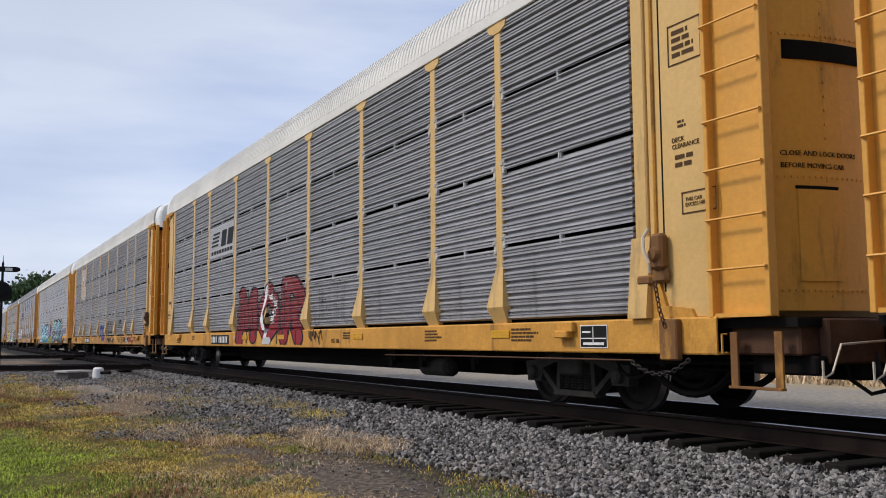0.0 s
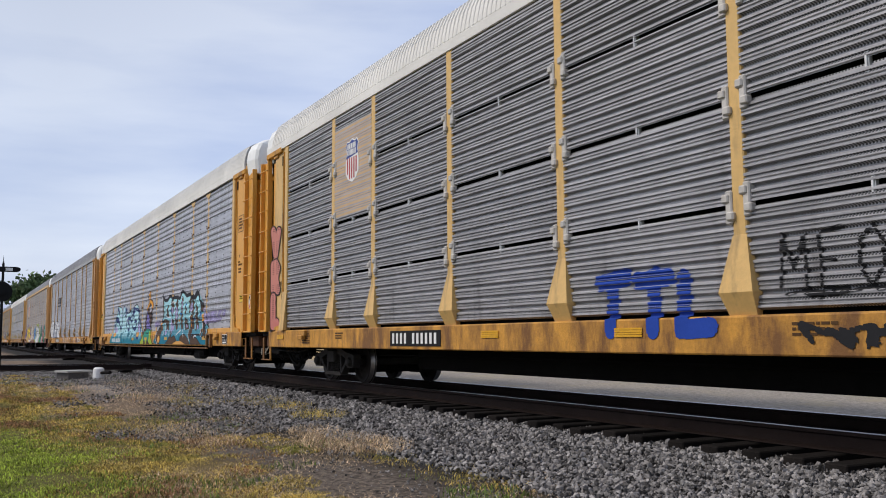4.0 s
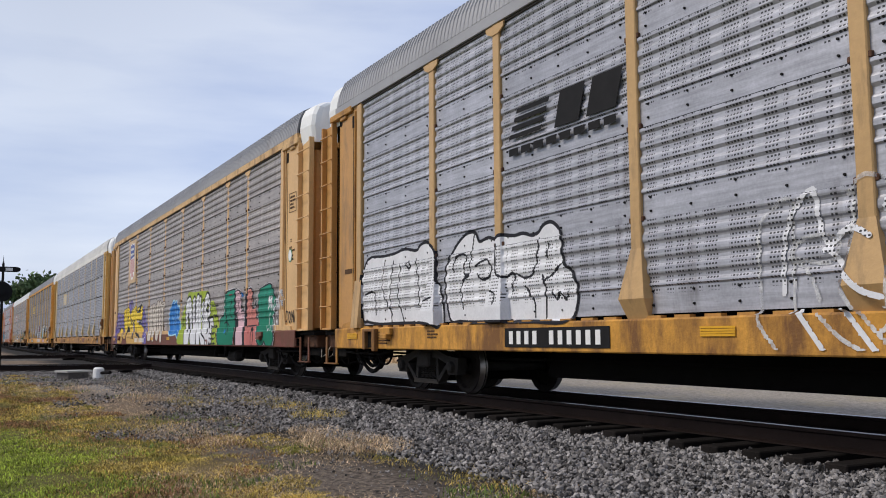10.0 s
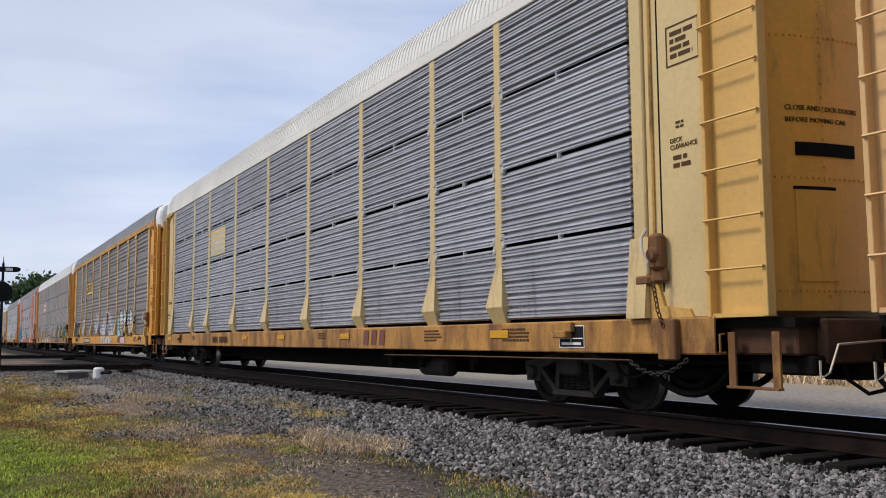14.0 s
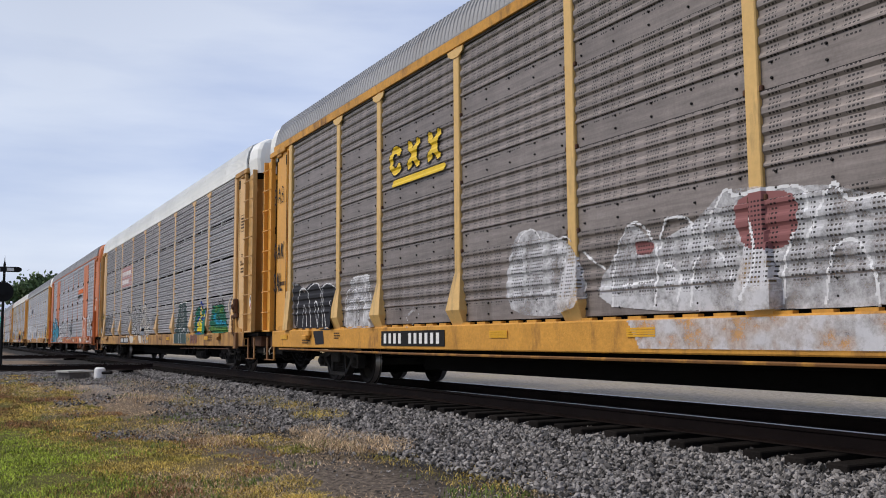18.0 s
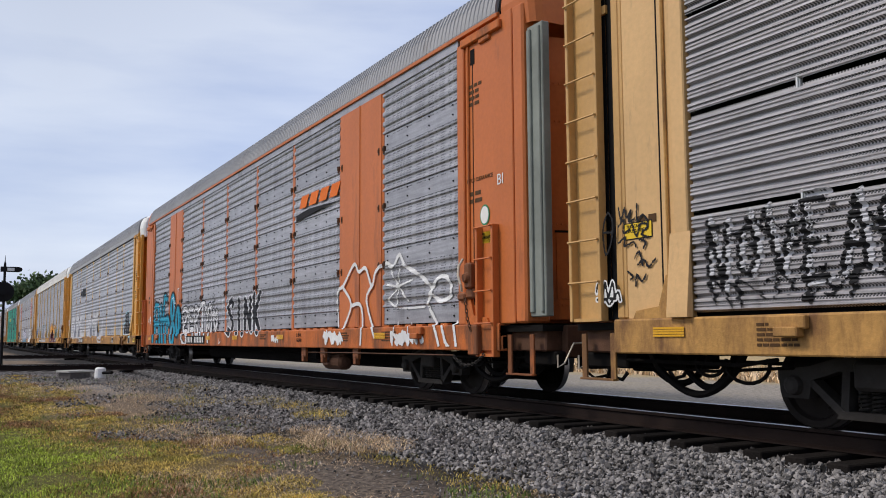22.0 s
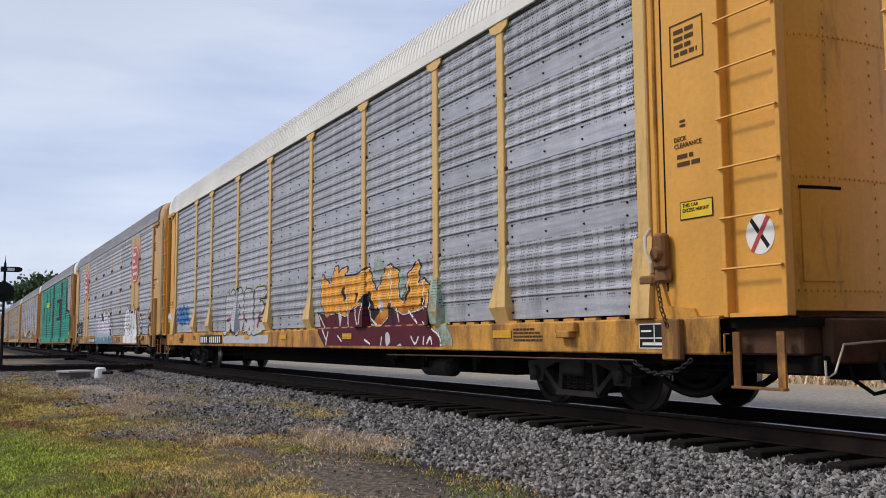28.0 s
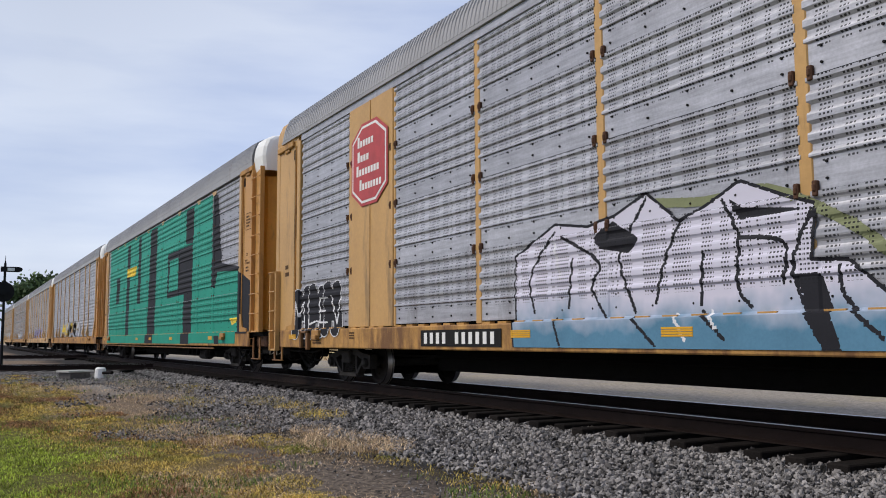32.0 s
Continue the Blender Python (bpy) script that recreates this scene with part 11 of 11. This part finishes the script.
def build_grass():
    rs = np.random.RandomState(21)

    def spread(n, x0, x1, y0, y1, power=1.7):
        return x0 + (x1 - x0) * rs.rand(n) ** power, y0 + (y1 - y0) * rs.rand(n)
    # lawn: green near the camera's side, yellowing towards the line
    x, y = spread(230000, -6.5, -34, -8.4, -3.8)
    bare = soft_noise(x, y, 0.55, 7) + 0.5 * soft_noise(x, y, 1.7, 8) + 0.35 * (soft_noise(x, y, 4.5, 43) - 0.5)
    lush = soft_noise(x, y, 0.8, 9)
    gone = np.clip((y + 5.98) / 1.2, 0, 1) * 0.66 + 0.16
    gone = gone + 0.42 * np.clip((-x - 15.5) / 5.0, 0, 1) * (1 - np.clip((-y - 5.9) / 0.7, 0, 1) * np.clip((28 + x) / 2, 0, 1))
    keep = (bare > gone * 1.25) & (within(x, y, BARE) < 0.05 + 0.9 * (bare - 0.7) + 0.45 * rs.rand(len(x)) ** 3) & (within(x, y, GRAVELLY) < 0.35 + 0.4 * rs.rand(len(x)))
    x, y, lush = x[keep], y[keep], lush[keep]
    green = (y + 1.6 * (lush - 0.5) + 1.3 * (rs.rand(len(y)) - 0.5)) < np.minimum(-6.72 - 0.18 * (x + 10.6), -6.25 + 0.35 * (x + 13.5))
    far = np.clip((-x - 6.7) / 25, 0, 1)
    n = len(x)
    clump = soft_noise(x, y, 3.1, 41) * 0.6 + soft_noise(x, y, 7.3, 42) * 0.4
    h = (0.012 + 0.030 * rs.rand(n)) * (1 + 0.5 * far) * (0.35 + 1.7 * clump ** 1.5)
    w = (0.0022 + 0.0016 * rs.rand(n)) * (1 + 1.6 * far)
    blades("lawn_grass", x[green], y[green], h[green], w[green], 0.8, G_GREEN, "short green lawn grass", 1)
    brown = ~green & (soft_noise(x, y * 2.2, 0.9, 31) + 0.45 * (rs.rand(n) - 0.5) > 0.60)
    blades("withered_grass", x[brown], y[brown], h[brown], w[brown], 1.2, G_BROWN, "withered brown patches in the short grass", 5)
    yellow = ~green & ~brown
    blades("yellowed_grass", x[yellow], y[yellow], h[yellow], w[yellow], 1.0, G_OLIVE, "patchy yellow-green short grass", 2)
    # scattered green in the yellow, and fallen straw
    x, y = spread(15000, -6.5, -32, -6.8, -3.2)
    keep = soft_noise(x, y, 1.3, 12) > 0.56
    x, y = x[keep], y[keep]
    n = len(x)
    blades("green_patches", x, y, 0.03 + 0.05 * rs.rand(n), 0.004 + 0.003 * rs.rand(n), 0.7, G_WEED, "small green weed patches in the dirt", 3)
    x, y = spread(60000, -6.5, -34, -6.3, -2.8)
    keep = (soft_noise(x, y, 0.7, 14) + 0.3 * (rs.rand(len(x)) - 0.5) > 0.44) & (within(x, y, BARE) < 0.95 * rs.rand(len(x)))
    x, y = x[keep], y[keep]
    n = len(x)
    blades("fallen_straw", x, y, 0.015 + 0.035 * rs.rand(n), 0.002 + 0.002 * rs.rand(n), 2.2, G_STRAW, "dry straw lying on bare dirt", 4)
    # taller tufts along the edge of the ballast
    tufts = [(-11.3, -3.42, 0.64, 500, 0.22), (-10.61, -3.21, 0.42, 300, 0.2), (-9.75, -3.51, 0.42, 120, 0.10), (-8.07, -3.35, 0.55, 150, 0.10), (-7.5, -3.5, 0.4, 110, 0.09), (-8.97, -4.91, 0.28, 150, 0.08), (-10.2, -5.0, 0.3, 110, 0.07), (-12.75, -3.28, 0.42, 260, 0.2), (-14.63, -2.56, 0.51, 260, 0.22), (-16.51, -2.37, 0.42, 220, 0.2), (-18.33, -2.49, 0.59, 240, 0.2), (-14.65, -4.93, 0.77, 480, 0.16), (-15.96, -5.24, 0.85, 420, 0.16), (-13.31, -4.72, 0.59, 320, 0.14), (-19.81, -3.37, 0.77, 260, 0.2), (-21.52, -4.07, 0.85, 260, 0.2), (-23.14, -2.79, 0.77, 240, 0.2), (-25.08, -6.03, 1.36, 500, 0.16), (-25.71, -3.7, 1.02, 260, 0.18)]
    dry, wet = [], []
    for i, (cx, cy, r, m, hh) in enumerate(tufts):
        m *= 3
        r *= 1.35
        a, d = rs.rand(m) * 2 * math.pi, r * rs.rand(m) ** 0.7
        rows = np.stack([cx + 1.3 * d * np.cos(a), cy + 0.6 * d * np.sin(a), hh * (0.2 + 0.5 * rs.rand(m))], -1)
        (wet if i in (2, 3, 4, 5, 6, 8, 9, 10, 12, 14, 16) else dry).append(rows)
    for name, rows, m, label in (("dry_grass_tufts", dry, G_STRAW, "tall straw-coloured grass tufts at the ballast edge"), ("green_grass_tufts", wet, G_OLIVE, "olive green grass tufts growing in the ballast")):
        q = np.concatenate(rows)
        blades(name, q[:, 0], q[:, 1], q[:, 2], 0.0022 + 0.002 * rs.rand(len(q)), 1.3, m, label, 6)
    # dry grass beyond the gravel lot
    x = -4 - 50 * rs.rand(9000)
    y = 12 + 10 * rs.rand(9000) ** 1.5 + 2 * soft_noise(x, x * 0, 0.3, 5)
    blades("dry_field_grass", x, y, 0.15 + 0.25 * rs.rand(9000), 0.02 + 0.02 * rs.rand(9000), 0.7, G_STRAW, "dry field grass beyond the gravel lot", 7)


build_stones()
build_grass()

# ---- the crossing line, signal, concrete base, tree ----
DARK_BALLAST = mat("dark_ballast", (0.09, 0.082, 0.078), 0.9, 0, 0.3, 8, 0.6, 30)
for px, py in ((-36.9, -6.6), (-62.0, -6.0)):
    cross = tagged(new("crossing_track"), "dark crossing track with rusty rails and timber ties", "railway track", kind="structure")
    cross.matrix_world = pose(px, py, -0.006, 0, 0, 68)
    for y in (-0.754, 0.754):
        rail("rail", -60, 5.3, y, cross)
    for i in range(40):
        part("tie", tie_mesh, None, cross, m=pose(4.6 - 0.51 * i, 0, 0))
    part("ballast_bed", prism(bmesh.new(), [(-2.4, -0.6), (2.4, -0.6), (1.5, -0.2), (-1.5, -0.2)], 0, -60, 4.6), DARK_BALLAST, cross)


def build_signal():
    s = tagged(new("railway_signal"), "black mast signal with a round target and a bar arm", "signal")
    s.matrix_world = pose(-40.85, -6.43, -0.31) @ Matrix.Scale(0.835, 4)
    part("mast", lathe(bmesh.new(), [(0.0, 0.09), (0.4, 0.075), (5.2, 0.06), (5.35, 0.02), (5.62, 0.006)], 10, "z"), SIGNAL_BLACK, s)
    part("base_plate", boxes((-0.3, 0.3, -0.3, 0.3, -0.1, 0.12), bevel=0.02), CONCRETE, s)
    arm = part("arm", prism(bmesh.new(), [(-0.2, -0.13), (0.62, -0.13), (0.75, -0.08), (0.78, 0), (0.75, 0.08), (0.62, 0.13), (-0.2, 0.13)], 0, -0.03, 0.03), SIGNAL_BLACK, s, m=pose(0.09, 0, 4.93))
    part("arm_stripe", boxes((0.032, 0.036, 0.10, 0.42, -0.075, 0.075)), WHITE, arm, "white stripe")
    part("target", lathe(bmesh.new(), [(-0.02, 0.50), (0.02, 0.50)], 28, "x"), SIGNAL_BLACK, s, m=pose(0.10, -0.05, 3.82))
    part("lamp_hood", lathe(bmesh.new(), [(0.0, 0.14), (0.28, 0.16)], 14, "x"), SIGNAL_BLACK, s, m=pose(0.12, -0.05, 3.82))
    part("ladder_rail", tube(bmesh.new(), [(-0.35, 0, 0.0), (-0.3, 0, 5.0)], 0.02, 5), SIGNAL_BLACK, s)


build_signal()
base = tagged(new("concrete_base"), "low weathered concrete box with a pale slab lid", "concrete base")
base.matrix_world = pose(-29.6, -4.85, -0.31, 0, 0, -62) @ Matrix.Scale(0.66, 4)
part("box_body", boxes((-0.55, 0.50, -0.45, 0.45, 0.0, 0.34), bevel=0.02), DARK_BALLAST, base)
part("slab_lid", boxes((-0.72, 0.60, -0.5, 0.5, 0.34, 0.43), bevel=0.015), CONCRETE, base)
pipe = tagged(new("white_pipe_stub"), "short white pipe stub lying beside the concrete box", "pipe")
pipe.matrix_world = pose(-29.2, -4.15, -0.31, 0, 0, 20) @ Matrix.Scale(0.80, 4)
part("pipe_body", lathe(bmesh.new(), [(0.0, 0.20), (0.10, 0.22), (0.40, 0.20), (0.46, 0.14)], 14, "z"), WHITE, pipe)
part("pipe_arm", tube(bmesh.new(), [(0.1, 0, 0.25), (0.7, 0.1, 0.28)], 0.06, 8), STEEL_DARK, pipe)

LEAF = mat("dark_green_leaves", (0.075, 0.12, 0.045), 0.7, 0, 0.3, 0.4, island=0.45)
BARK = mat("grey_bark", (0.12, 0.09, 0.07), 0.9, 0, 0.3, 3, 0.5, 12)


def build_tree(x, y, tall, wide, seed):
    t = tagged(new("tree"), "broad green leafy tree beyond the railway", "tree")
    t.matrix_world = pose(x, y, -0.6)
    rs = np.random.RandomState(seed)
    bm = bmesh.new()
    lathe(bm, [(0, 0.5), (tall * 0.2, 0.36), (tall * 0.45, 0.26), (tall * 0.7, 0.12)], 10, "z")
    tips = []
    for i in range(9):
        a = 2 * math.pi * i / 9 + rs.rand()
        z0 = tall * (0.25 + 0.35 * rs.rand())
        tip = Vector((math.cos(a) * wide * 0.38, math.sin(a) * wide * 0.38, z0 + tall * 0.22))
        tube(bm, [(0, 0, z0), tip * 0.5 + Vector((0, 0, z0 * 0.5 + 0.4)), tip], 0.09, 5)
        tips.append(tip)
    part("trunk", bm, BARK, t)
    n = 9000
    c = np.array([[rs.randn() * 0.42, rs.randn() * 0.42, 0.0] for _ in range(60)])
    cen = c * wide * 0.5
    cen[:, 2] = tall * (0.42 + 0.52 * rs.rand(60)) * (1 - 0.18 * np.linalg.norm(c[:, :2], axis=1))
    p = cen[rs.randint(0, 60, n)] + rs.randn(n, 3) * np.array([0.8, 0.8, 0.62]) * wide / 9
    d = rs.randn(n, 3)
    d /= np.linalg.norm(d, axis=1, keepdims=True)
    e = np.cross(d, rs.randn(n, 3))
    e /= np.linalg.norm(e, axis=1, keepdims=True)
    s = (0.34 + 0.30 * rs.rand(n))[:, None]
    V = np.stack([p - d * s, p + e * s * 0.6, p + d * s, p - e * s * 0.6], 1)
    part("crown", from_grid("crown", V.reshape(-1, 3), np.arange(4 * n).reshape(-1, 4), LEAF), None, t)


build_tree(-194, 6.0, 14.7, 10.9, 4)
build_tree(-220, 12.3, 13.5, 10.0, 8)


# ---- how the train moves ----
RUN = [(0, -0.35), (3, 30.17), (6, 60.82), (9, 91.53), (12, 122.27), (15, 152.95), (18, 183.62), (21, 214.32), (24, 245.02), (27, 275.67), (30, 306.36), (32, 326.85)]


def motions():
    """The whole train rolls by at about 10 m/s; each wheelset turns with it."""
    for k, car in CARS:
        x = LEAD - PERIOD * (k - 0.5) + SLACK[k]
        walk(car, [(t, pose(x + s, 0, 0)) for t, s in RUN])
    ts = np.array([t for t, s in RUN])
    ss = np.array([s for t, s in RUN])
    for k, w, off in WHEELS:
        # turning is keyed while the wheel is within sight and near
        x = LEAD - PERIOD * (k - 0.5) + SLACK[k] + w.parent.location.x + off
        t0 = max(0.0, float(np.interp(-36 - x, ss, ts)))
        t1 = min(32.0, float(np.interp(2 - x, ss, ts)))
        rows = [(0.0, pose(off, 0, 0.42))]
        if t1 > t0 + 0.2:
            f0, f1 = int(t0 * FPS), int(t1 * FPS)
            s0 = float(np.interp(f0 / FPS, ts, ss))
            for f in range(max(f0, 1), f1 + 1):
                turn = math.degrees((float(np.interp(f / FPS, ts, ss)) - s0) / 0.42)
                rows.append((f / FPS, pose(off, 0, 0.42, 0, turn, 0)))
        rows.append((32.0, rows[-1][1]) if rows[-1][0] < 31.9 else rows.pop())
        walk(w, rows)


motions()
